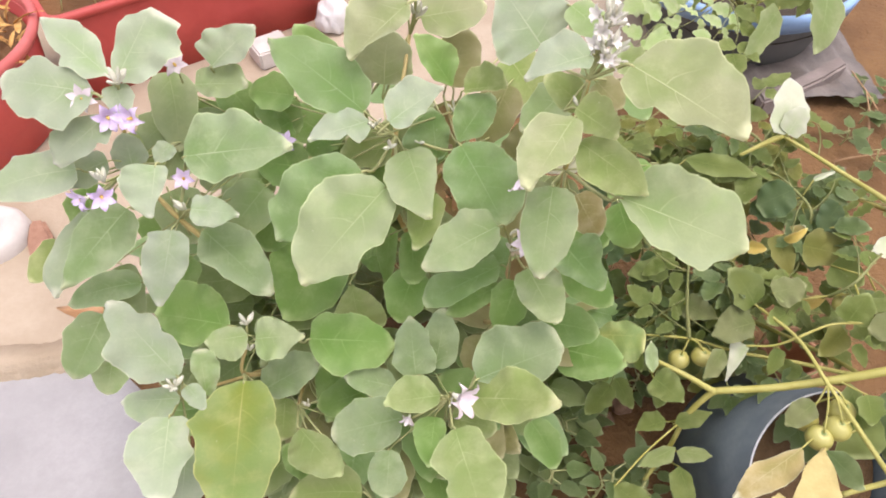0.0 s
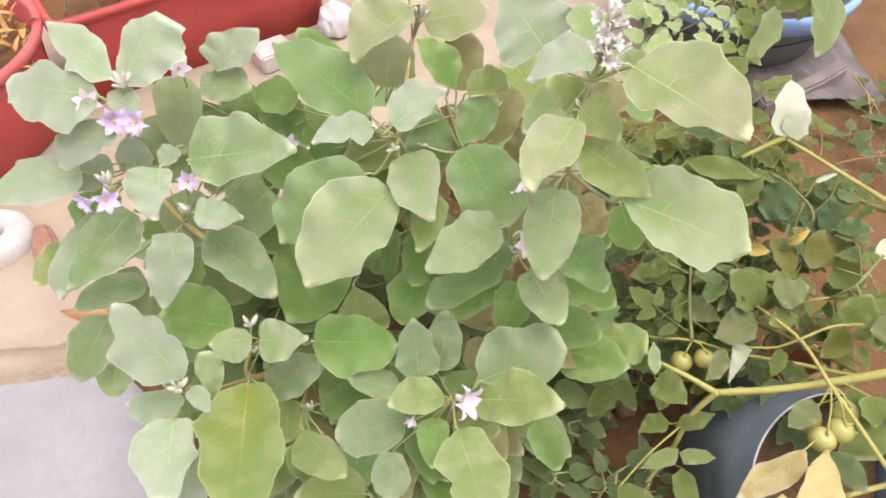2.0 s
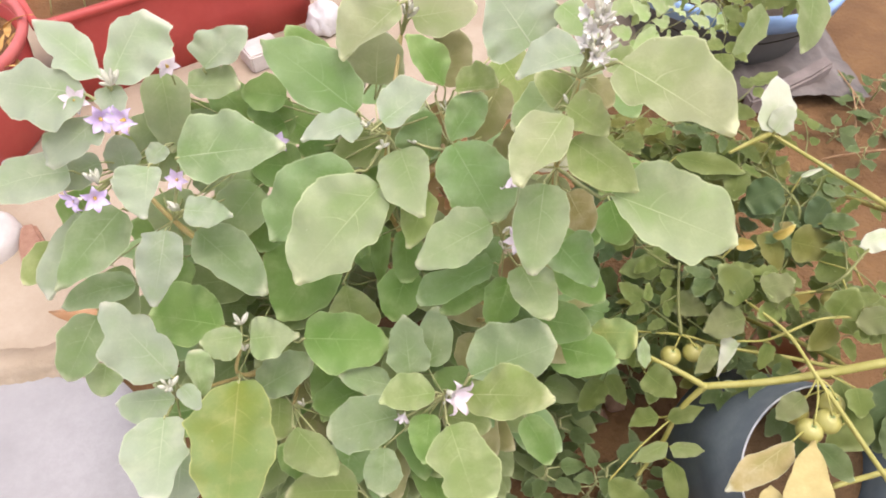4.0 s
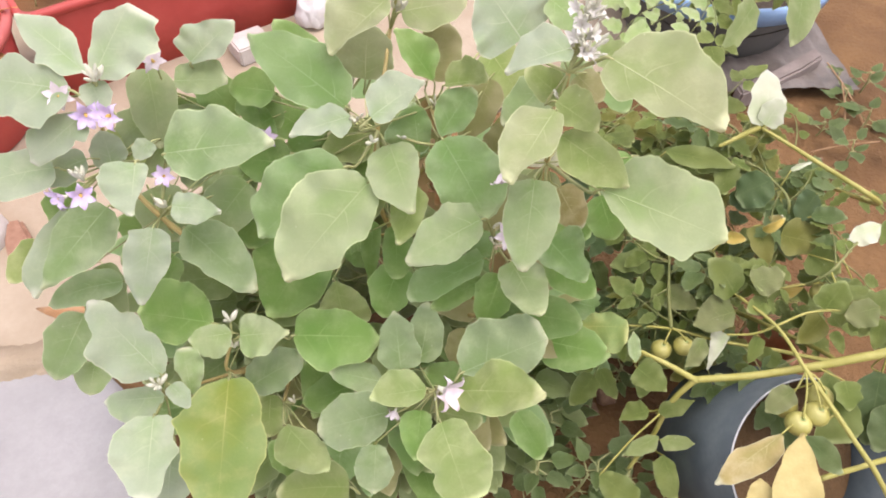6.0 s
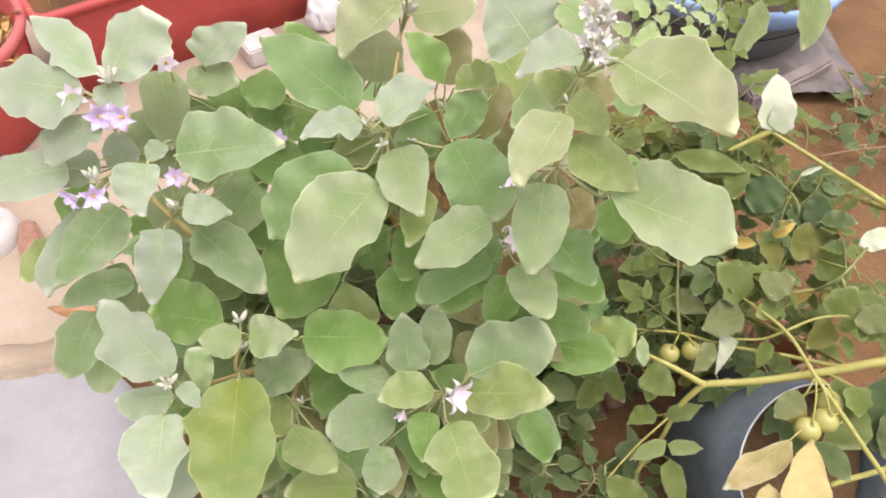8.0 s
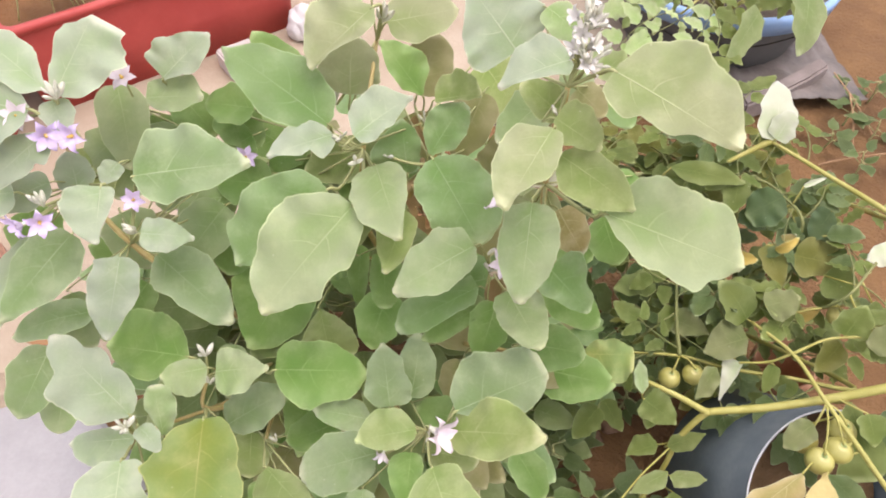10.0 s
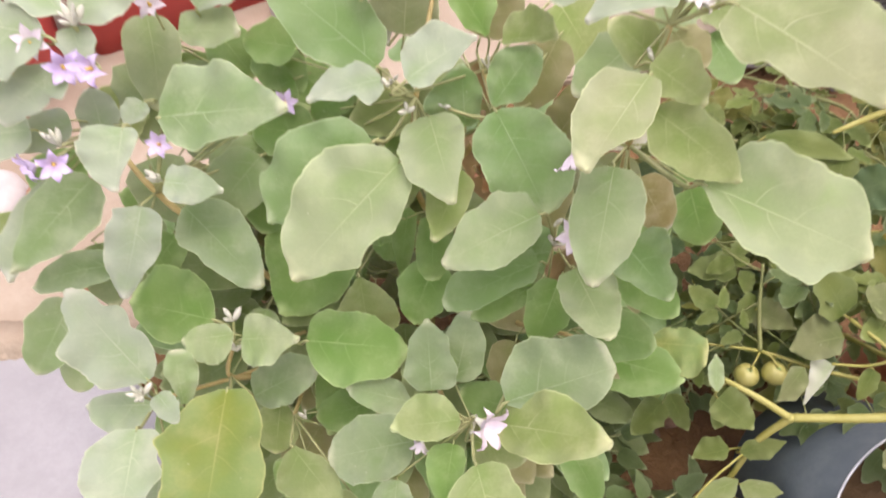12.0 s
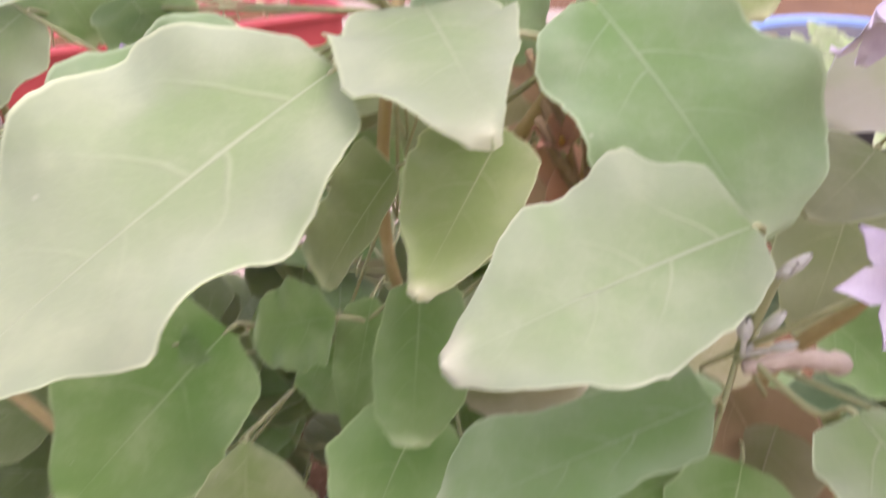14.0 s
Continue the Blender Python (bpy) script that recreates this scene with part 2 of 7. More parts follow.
OCHRE = plain("ochre_soil", (0.1, 0.058, 0.024), (0.165, 0.095, 0.042), 12, 0.95, bump=1.0, depth=0.008, fine=80)
WHITE = plain("chalky_plaster", (0.45, 0.40, 0.37), (0.58, 0.54, 0.50), 12, 0.9, bump=0.5)
RED = plain("red_plastic", (0.38, 0.05, 0.042), (0.47, 0.075, 0.062), 6, 0.5, bump=0.08, depth=0.002)
RED_RIM = plain("faded_red_plastic", (0.42, 0.09, 0.08), (0.50, 0.13, 0.115), 9, 0.5, bump=0.08, depth=0.002)
BLUE = plain("blue_plastic", (0.19, 0.33, 0.58), (0.27, 0.42, 0.66), 6, 0.4, bump=0.08, depth=0.002)
BLACK = plain("black_plastic", (0.06, 0.078, 0.088), (0.1, 0.122, 0.13), 14, 0.6, bump=0.3, depth=0.002)
EDGE = plain("worn_grey_edge", (0.45, 0.47, 0.48), (0.62, 0.63, 0.63), 30, 0.5)
TARP = plain("grey_plastic_sheet", (0.11, 0.092, 0.08), (0.20, 0.168, 0.148), 12, 0.5, bump=0.5)
PEAT = plain("dark_potting_soil", (0.035, 0.026, 0.018), (0.075, 0.055, 0.036), 20, 0.95, bump=0.8, depth=0.008)
# basin wall below the blue rim, its shade put into a dark grey
BASIN = plain("shaded_basin_plastic", (0.085, 0.085, 0.082), (0.13, 0.125, 0.115), 9, 0.6)
TWIG = plain("dry_twig", (0.34, 0.20, 0.11), (0.46, 0.30, 0.17), 60, 0.9)
STRAW = plain("dry_straw", (0.42, 0.22, 0.06), (0.60, 0.38, 0.14), 60, 0.9)
STONE = plain("brown_stone", (0.20, 0.115, 0.07), (0.31, 0.19, 0.13), 40, 0.95, bump=0.8)
CEMENT = plain("dirty_cement", (0.19, 0.155, 0.14), (0.27, 0.225, 0.205), 14, 0.9, bump=0.6)
BRICK = plain("faded_brick", (0.25, 0.13, 0.085), (0.38, 0.22, 0.15), 30, 0.9, bump=0.7)
TERRA = plain("terracotta", (0.36, 0.175, 0.095), (0.45, 0.25, 0.15), 20, 0.85)
STEEL = plain("dull_steel", (0.55, 0.55, 0.55), (0.7, 0.7, 0.7), 60, 0.4, 0.9)

# ---- tools ----
rng = random.Random(7)
ORIGIN = {}


def thing(name, at, label, category, group="", kind=""):
    """A thing made of parts: an Empty at its base."""
    ob = tagged(new(name), label, category, group, kind)
    ob.location = at
    ORIGIN[ob] = Vector(at)
    return ob


def sheet(name, verts, faces, material, parent=None, label="", uvs=None, smooth=True):
    """A mesh from places in the world; under a parent it moves with it."""
    base = ORIGIN[parent] if parent else Vector((0, 0, 0))
    me = bpy.data.meshes.new(name)
    me.from_pydata([tuple(Vector(v) - base) for v in verts], [], faces)
    me.materials.append(material)
    if uvs:
        layer = me.uv_layers.new(name="UVMap")
        for loop in me.loops:
            layer.data[loop.index].uv = uvs[loop.vertex_index]
    if smooth:
        me.polygons.foreach_set("use_smooth", [True] * len(me.polygons))
    me.update()
    ob = new(name, me)
    if parent:
        ob.parent = parent
        ORIGIN[ob] = base
    if label:
        tagged(ob, label)
    return ob


def part(name, bm, material, parent, label="", smooth=True):
    """A bmesh in places of the world, as one mesh under a thing or a part."""
    bmesh.ops.translate(bm, verts=bm.verts, vec=-ORIGIN[parent])
    me = bpy.data.meshes.new(name)
    bm.to_mesh(me)
    bm.free()
    me.materials.append(material)
    if smooth:
        me.polygons.foreach_set("use_smooth", [True] * len(me.polygons))
    ob = new(name, me)
    ob.parent = parent
    ORIGIN[ob] = ORIGIN[parent]
    if label:
        tagged(ob, label)
    return ob


def smooth_line(points, n):
    """n + 1 places along a smooth line through the points."""
    p = [Vector(q) for q in points]
    p = [p[0] * 2 - p[1], *p, p[-1] * 2 - p[-2]]
    out = []
    for k in range(n + 1):
        t = k / n * (len(p) - 3)
        i = min(int(t), len(p) - 4)
        t -= i
        a, b, c, d = p[i : i + 4]
        out.append(0.5 * (2 * b + (c - a) * t + (2 * a - 5 * b + 4 * c - d) * t * t + (3 * b - a - 3 * c + d) * t ** 3))
    return out


def tube_data(points, r0, r1, n=10, around=7, knobs=0.0):
    """The faces of a tapered stalk along a line."""
    line = smooth_line(points, n)
    verts, faces = [], []
    for k, p in enumerate(line):
        ahead = (line[min(k + 1, n)] - line[max(k - 1, 0)]).normalized()
        side = ahead.cross(Vector((0.31, 0.2, 0.93))).normalized()
        up = side.cross(ahead)
        r = r0 + (r1 - r0) * k / n
        r *= 1 + knobs * math.sin(k * 2.4)
        for j in range(around):
            a = 2 * math.pi * j / around
            verts.append(p + (side * math.cos(a) + up * math.sin(a)) * r)
    for k in range(n):
        for j in range(around):
            i = k * around
            faces.append((i + j, i + (j + 1) % around, i + around + (j + 1) % around, i + around + j))
    faces.append(tuple(range(around))[::-1])
    faces.append(tuple(n * around + j for j in range(around)))
    return verts, faces


def stalk(name, points, r0, r1, material, parent, n=10, around=7, knobs=0.0, label=""):
    verts, faces = tube_data(points, r0, r1, n, around, knobs)
    return sheet(name, verts, faces, material, parent, label)


def blade_data(base, tip, width, normal, lobes=2, depth=0.05, fold=0.12, arch=0.05, wave=0.05, along=14, half=5, seed=0, blunt=0.8, peak=0.68, left=None, right=None):
    """A leaf blade with two sides and a rim: verts, faces, uvs. It arches along its length, folds along the midrib and waves at the margin."""
    r = random.Random(seed)
    base, tip, n = Vector(base), Vector(tip), Vector(normal)
    ax = tip - base
    length = ax.length
    ax.normalize()
    n = (n - ax * n.dot(ax)).normalized()
    side = n.cross(ax)
    ph = [r.uniform(0, 6.28) for _ in range(6)]
    sway = 0.0 if left else r.uniform(-0.04, 0.04)
    thick = 0.0006
    tops, uvs = [], []
    for k in range(along + 1):
        s = 0.5 - 0.5 * math.cos(math.pi * k / along)
        s = 0.35 * s + 0.65 * k / along
        f = max(math.sin(math.pi * min(s, 0.9999) ** peak), 0.0) ** blunt
        f = max(f, 0.03)
        for j in range(-half, half + 1):
            v = j / half
            h = width / 2 * f
            e = smoothstep(0.06, 0.25, s) * (1 - smoothstep(0.9, 1.0, s))
            which = 0 if v < 0 else 1
            h *= 1 + depth * e * (1.1 * angular(6.283 * (lobes + 0.35) * s + ph[which]) + 0.3 * angular(6.283 * (2 * lobes + 1.3) * s + ph[2 + which])) + 0.006 * e * math.sin(6.283 * 9 * s + ph[2 + which])
            if left:
                h = width / 2 * share((left, right)[which], s) * (1 + 0.013 * e * angular(6.283 * 6.3 * s + ph[2 + which]) + 0.008 * e * math.sin(6.283 * 11 * s + ph[which]) + 0.007 * e * math.sin(6.283 * 17.3 * s + 2 * ph[which]))
            cup = fold * h * abs(v) ** 1.4
            rise = arch * length * 4 * s * (1 - s)
            ripple = wave * h * v * v * math.sin(6.283 * (lobes + 0.6) * s + ph[4 + which]) * e
            tuck = -0.04 * length * smoothstep(0.8, 1.0, s) * v * v
            p = base + ax * (length * s - 0.05 * length * v * v * (1 - s) * f) + side * (h * v + sway * length * math.sin(math.pi * s)) + n * (cup + rise + ripple + tuck)
            tops.append(p)
            uvs.append((s, (v + 1) / 2))
    w = 2 * half + 1
    count = len(tops)
    verts = tops + [p - n * thick for p in tops]
    faces = []
    for k in range(along):
        for j in range(w - 1):
            a, b, c, d = k * w + j, k * w + j + 1, (k + 1) * w + j + 1, (k + 1) * w + j
            faces.append((a, b, c, d))
            faces.append((count + d, count + c, count + b, count + a))
    ring = [j for j in range(w)] + [k * w + w - 1 for k in range(1, along + 1)] + [along * w + j for j in range(w - 2, -1, -1)] + [k * w for k in range(along - 1, 0, -1)]
    uvs = uvs + uvs
    edge = len(verts)
    m = len(ring)
    verts += [verts[a] for a in ring] + [verts[count + a] for a in ring]
    uvs += [uvs[a] for a in ring] * 2
    for k in range(m):
        a, b = edge + k, edge + (k + 1) % m
        faces.append((b, a, a + m, b + m))
    return verts, faces, uvs


def share(row, s):
    """The half width along a blade, from even shares of it, rounded off at both ends."""
    n = len(row)
    end = 0.5 / n
    if s <= end:
        return row[0] * math.sqrt(max(1.0 - (1.0 - s / end) ** 2, 0.004))
    if s >= 1 - end:
        return row[-1] * math.sqrt(max(1.0 - ((s - 1 + end) / end) ** 2, 0.004))
    t = s * n - 0.5
    i = min(int(t), n - 2)
    t -= i
    a, b, c, d = row[max(i - 1, 0)], row[i], row[i + 1], row[min(i + 2, n - 1)]
    return max(0.5 * (2 * b + (c - a) * t + (2 * a - 5 * b + 4 * c - d) * t * t + (3 * b - a - 3 * c + d) * t ** 3), 0.02)


def angular(x):
    """A wave with pointed crests and round hollows."""
    return 0.8 - 2.0 * abs(math.sin(x / 2)) ** 0.85


def smoothstep(a, b, x):
    x = min(max((x - a) / (b - a), 0.0), 1.0)
    return x * x * (3 - 2 * x)


def turned(profile, around=48, centre=(0, 0, 0), squash=1.0):
    """A bmesh turned from radius and height pairs."""
    bm = bmesh.new()
    rings = []
    for r, z in profile:
        rings.append([bm.verts.new((centre[0] + r * math.cos(2 * math.pi * j / around), centre[1] + squash * r * math.sin(2 * math.pi * j / around), centre[2] + z)) for j in range(around)])
    for a, b in zip(rings, rings[1:]):
        for j in range(around):
            bm.faces.new((a[j], a[(j + 1) % around], b[(j + 1) % around], b[j]))
    return bm


def slab_mesh(outline, z0, z1, bevel=0.01):
    """A flat piece with the given outline, with rounded edges."""
    bm = bmesh.new()
    low = [bm.verts.new((x, y, z0)) for x, y in outline]
    face = bm.faces.new(low)
    top = bmesh.ops.extrude_face_region(bm, geom=[face])
    bmesh.ops.translate(bm, verts=[v for v in top["geom"] if isinstance(v, bmesh.types.BMVert)], vec=(0, 0, z1 - z0))
    bmesh.ops.recalc_face_normals(bm, faces=bm.faces)
    if bevel:
        bmesh.ops.bevel(bm, geom=[e for e in bm.edges], offset=bevel, segments=2, affect="EDGES")
    return bm


def solid(name, bm, material, label="", category="", kind="", smooth=False):
    """A thing of one mesh."""
    me = bpy.data.meshes.new(name)
    bm.to_mesh(me)
    bm.free()
    me.materials.append(material)
    if smooth:
        me.polygons.foreach_set("use_smooth", [True] * len(me.polygons))
    return tagged(new(name, me), label, category, kind=kind)


def pebble(at, size, seed, flat=0.7):
    """A bmesh of a rough lump."""
    bm = bmesh.new()
    bmesh.ops.create_icosphere(bm, subdivisions=2, radius=1.0)
    for v in bm.verts:
        k = 1 + 0.35 * noise.noise(v.co * 1.3 + Vector((seed, 0, 0)))
        v.co = Vector(at) + Vector((v.co.x * size * k, v.co.y * size * k, v.co.z * size * k * flat))
    return bm

# ---- ground ----


def uneven(name, x0, y0, x1, y1, nx, ny, height, material, label, category):
    verts, faces = [], []
    for j in range(ny + 1):
        for i in range(nx + 1):
            x, y = x0 + (x1 - x0) * i / nx, y0 + (y1 - y0) * j / ny
            verts.append((x, y, height(x, y)))
    for j in range(ny):
        for i in range(nx):
            a = j * (nx + 1) + i
            faces.append((a, a + 1, a + nx + 2, a + nx + 1))
    return tagged(sheet(name, verts, faces, material), label, category, kind="structure")


def soil_height(x, y):
    far = max(abs(x), abs(y - 1)) > 4
    return 0.0 if far else 0.014 * noise.noise(Vector((x * 5, y * 5, 0))) + 0.008 * noise.noise(Vector((x * 19, y * 19, 3)))


def stretched(i, n):
    """Close steps in the middle, wide ones towards the horizon."""
    t = 2 * i / n - 1
    return 2.6 * t + 900 * t ** 15


ground_verts, ground_faces = [], []
for j in range(141):
    for i in range(141):
        gx, gy = stretched(i, 140), 1 + stretched(j, 140)
        ground_verts.append((gx, gy, soil_height(gx, gy)))
for j in range(140):
    for i in range(140):
        a = j * 141 + i
        ground_faces.append((a, a + 1, a + 142, a + 141))
tagged(sheet("ground", ground_verts, ground_faces, SOIL), "bare reddish-brown garden soil", "soil", kind="structure")

# paving beside and behind the bed
solid("pavement", slab_mesh([(-3.2, 0.74), (-0.98, 0.74), (-0.62, 0.84), (-0.40, 1.30), (0.10, 1.62), (0.80, 1.78), (1.36, 1.90), (1.40, 2.00), (0.95, 2.06), (0.6, 3.4), (-3.2, 3.4)], -0.05, 0.022, 0.008), SAND, "sandy beige cement paving beside the bed", "paving", "structure")
solid("kerb", slab_mesh([(-3.0, 0.68), (-1.4, 0.695), (-1.16, 0.685), (-1.04, 0.695), (-0.968, 0.700), (-0.934, 0.710), (-0.898, 0.708), (-0.870, 0.722), (-0.848, 0.728), (-0.814, 0.718), (-0.779, 0.729), (-0.735, 0.71), (-0.66, 0.78), (-0.62, 0.88), (-0.68, 0.92), (-0.76, 0.872), (-0.796, 0.868), (-0.841, 0.843), (-0.874, 0.811), (-0.907, 0.796), (-0.953, 0.800), (-1.002, 0.793), (-1.076, 0.787), (-1.3, 0.80), (-1.5, 0.785), (-3.0, 0.78)], -0.08, 0.044, 0.012), KERB, "low worn ochre cement step with a broken edge", "kerb", "structure", True)
solid("pavement", slab_mesh([(-3.0, -2.0), (-0.40, -2.0), (-0.45, 0.40), (-0.58, 0.62), (-0.70, 0.72), (-0.78, 0.745), (-3.0, 0.72)], -0.05, 0.030, 0.008), SLAB, "pale worn concrete slab beside the bed", "paving", "structure")
solid("soil_patch", slab_mesh([(-0.93, 0.905), (-0.90, 0.888), (-0.86, 0.872), (-0.80, 0.885), (-0.74, 0.93), (-0.78, 0.945), (-0.83, 0.918), (-0.88, 0.912)], 0.018, 0.027, 0.003), RUST_SOIL, "thin rusty soil spilled on the paving", "soil", smooth=True)
# crumpled bag at the end of the planter
bag = pebble((-0.385, 2.13, 0.065), 0.062, 11, 1.1)
bmesh.ops.subdivide_edges(bag, edges=bag.edges[:], cuts=2, use_grid_fill=True)
for v in bag.verts:
    v.co += 0.014 * noise.noise_vector(v.co * 22) + 0.006 * noise.noise_vector(v.co * 60)
    v.co.z = max(v.co.z, 0.021)
solid("plastic_bag", bag, BAG, "crumpled white plastic bag beside the planter", "bag", smooth=True)

# ---- containers ----


def planter_box():
    """A long rectangular planter with a rolled rim, filled with soil."""
    a, b = Vector((-1.125, 1.690, 0.022)), Vector((-0.420, 2.200, 0.022))
    along = (b - a).normalized()
    back = Vector((-along.y, along.x, 0))
    length, depth, height, wall = (b - a).length, 0.34, 0.285, 0.012
    t = thing("planter_box", (a + b) / 2 + back * depth / 2, "long red plastic planter box with yellowing plants in it", "planter")

    def ring(inset, z, flare):
        c = [(0, 0), (length, 0), (length, depth), (0, depth)]
        out = []
        for x, y in c:
            sx, sy = (1 if x > 0 else -1), (1 if y > 0 else -1)
            for k in range(5):
                q = math.pi / 2 * k / 4
                start = {(-1, -1): math.pi, (1, -1): 1.5 * math.pi, (1, 1): 0.0, (-1, 1): 0.5 * math.pi}[(sx, sy)]
                r = 0.03
                px = x - sx * (r + inset - flare) + r * math.cos(start + q)
                py = y - sy * (r + inset - flare) + r * math.sin(start + q)
                out.append(a + along * px + back * py + Vector((0, 0, z)))
        return out

    def skin(rings, closed_bottom=False):
        bm = bmesh.new()
        vs = [[bm.verts.new(p) for p in r] for r in rings]
        for p, q in zip(vs, vs[1:]):
            for k in range(len(p)):
                bm.faces.new((p[k], p[(k + 1) % len(p)], q[(k + 1) % len(q)], q[k]))
        if closed_bottom:
            bm.faces.new(vs[0][::-1])
        return bm

    part("body", skin([ring(0.012, 0, 0), ring(0.004, height * 0.5, 0), ring(0, height - 0.02, 0), ring(0, height, 0), ring(wall, height, 0), ring(wall + 0.01, 0.05, 0)], True), RED, t)
    part("rim", skin([ring(0, height - 0.018, 0.001), ring(0, height - 0.018, 0.012), ring(0, height + 0.004, 0.012), ring(wall, height + 0.004, 0), ring(wall, height - 0.02, 0)]), RED, t)
    bm = bmesh.new()
    bm.faces.new([bm.verts.new(p) for p in ring(wall + 0.003, height - 0.06, 0)])
    part("soil", bm, SOIL, t, "dark potting soil", smooth=False)
    return a, along, back, length, depth, height


BOX = planter_box()


def round_tub(name, centre, r_low, r_high, height, material, rim_material, fill, label, rim=0.014, tilt=(0, 0), squash=1.0, band=0.03, filling=SOIL):
    t = thing(name, centre, label, "pot")
    x, y, z = centre
    prof = [(0.001, 0.0), (r_low * 0.97, 0.0), (r_low, 0.008), (r_low + (r_high - r_low) * 0.5, height * 0.5), (r_high, height - 0.02), (r_high - 0.008, height - 0.02), (r_low * 0.95, 0.03)]
    bm = turned(prof, 64, centre, squash)
    for v in bm.verts:
        v.co.x += tilt[0] * (v.co.z - z)
        v.co.y += tilt[1] * (v.co.z - z)
    part("body", bm, material, t)
    bm = turned([(r_high - 0.012, height - band), (r_high + rim * 0.6, height - band), (r_high + rim * 1.15, height - 0.015), (r_high + rim, height), (r_high, height + 0.003), (r_high - 0.007, height - 0.004), (r_high - 0.009, height - 0.03)], 64, centre, squash)
    for v in bm.verts:
        v.co.x += tilt[0] * (v.co.z - z)
        v.co.y += tilt[1] * (v.co.z - z)
    part("rim", bm, rim_material, t)
    bm = turned([(0.002, height - fill + 0.01), (r_high * 0.5, height - fill + 0.012), (r_high * 0.93, height - fill)], 48, centre, squash)
    for v in bm.verts:
        v.co.x += tilt[0] * (v.co.z - z)
        v.co.y += tilt[1] * (v.co.z - z)
        v.co.z += 0.008 * noise.noise(v.co * 30)
    part("soil", bm, filling, t, "potting soil", smooth=True)
    return t


red_tub = round_tub("plant_pot", (-1.49, 1.56, 0.022), 0.31, 0.350, 0.30, RED, RED_RIM, 0.07, "round red plastic tub with dry yellow leaves in it", 0.016)
for k in range(2):
    bm = bmesh.new()
    bmesh.ops.create_cone(bm, cap_ends=True, segments=12, radius1=0.013, radius2=0.010, depth=0.014, matrix=pose(-1.213 - 0.004 * k, 1.395 + 0.03 * k, 0.05 + 0.02 * k, 90, 0, 60))
    part("bolt", bm, STEEL, red_tub, "small dull metal bolt", smooth=False)

blue_basin = round_tub("plastic_basin", (1.015, 2.17, 0.03), 0.30, 0.365, 0.225, BASIN, BLUE, 0.11, "round basin with a broad blue plastic rim and a shade-grey wall", 0.016, band=0.055, filling=PEAT)


def tipped_pot(low, high, r_low, r_high):
    """A pot that leans over, from the middle of its bottom to the middle of its mouth."""
    low, high = Vector(low), Vector(high)
    t = thing("plant_pot", (low.x, low.y, 0.0), "tipped black plastic pot with reddish soil and pale worn lip", "pot")
    turn = (high - low).to_track_quat("Z", "Y").to_matrix().to_4x4()
    h = (high - low).length

    def piece(name, prof, material, label=""):
        bm = turned(prof, 72)
        for v in bm.verts:
            v.co.x *= 1 + 0.02 * math.sin(3 * math.atan2(v.co.y, v.co.x))
        bmesh.ops.transform(bm, matrix=Matrix.Translation(low) @ turn, verts=bm.verts)
        part(name, bm, material, t, label)

    piece("body", [(0.001, 0), (r_low - 0.01, 0), (r_low, 0.01), ((r_low + r_high) / 2, h / 2), (r_high, h), (r_high - 0.0025, h), ((r_low + r_high) / 2 - 0.006, h / 2), (r_low - 0.006, 0.02)], BLACK)
    piece("lip", [(r_high - 0.0015, h - 0.003), (r_high + 0.0008, h - 0.0015), (r_high + 0.0008, h + 0.0006), (r_high - 0.0015, h + 0.0006), (r_high - 0.0015, h - 0.003)], EDGE, "pale scuffed lip")
    piece("soil", [(0.001, h - 0.075), (r_high * 0.5, h - 0.07), (r_high * 0.95, h - 0.08)], OCHRE, "loose reddish soil")


tipped_pot((0.588, 0.520, 0.085), (0.621, 0.383, 0.283), 0.152, 0.145)

# grey plastic sheet crumpled under the basin


def crumple(x, y):
    return 0.034 + 0.02 * noise.noise(Vector((x * 9, y * 9, 1))) + 0.015 * abs(noise.noise(Vector((x * 23, y * 14, 5))))


tagged(uneven("plastic_sheet", 0.72, 1.70, 1.40, 2.5, 44, 44, crumple, TARP, "crumpled dark grey plastic sheet under the basin", "sheet"), kind="structure")

# pale strip of cement along the sheet's border
solid("cement_strip", slab_mesh([(0.978, 1.683), (1.095, 1.741), (1.214, 1.820), (1.308, 1.884), (1.319, 1.833), (1.219, 1.759), (1.093, 1.683), (0.980, 1.633)], 0.004, 0.072, 0.008), CEMENT, "dirty pale strip of cement beside the sheet", "cement")
# ---- eggplant ----
eggplant = thing("eggplant_plant", (-0.08, 0.74, 0.0), "bushy eggplant with dusty grey-green lobed leaves and lilac flowers", "plant")
leaf_count = 0
# where the leaves join the stems
NODE = {
    "a": (0.164, 0.622, 0.876),
    "b": (0.156, 0.618, 0.742),
    "c": (0.024, 0.689, 0.710),
    "c2": (0.010, 0.746, 0.732),
    "d": (0.097, 0.598, 0.608),
    "d2": (0.099, 0.572, 0.507),
    "d3": (0.201, 0.581, 0.398),
    "e": (-0.067, 0.721, 0.711),
    "e2": (-0.048, 0.849, 0.792),
    "f": (-0.385, 0.651, 0.613),
    "f2": (-0.458, 0.753, 0.751),
    "f3": (-0.459, 0.727, 0.651),
    "f4": (-0.398, 0.841, 0.694),
    "g": (-0.293, 0.521, 0.478),
    "g2": (-0.303, 0.498, 0.433),
    "h": (-0.386, 0.458, 0.438),
    "i": (0.009, 0.427, 0.490),
    "j": (-0.227, 0.474, 0.373),
    "s": (-0.122, 0.741, 0.454),
    "t": (-0.232, 0.549, 0.449),
}


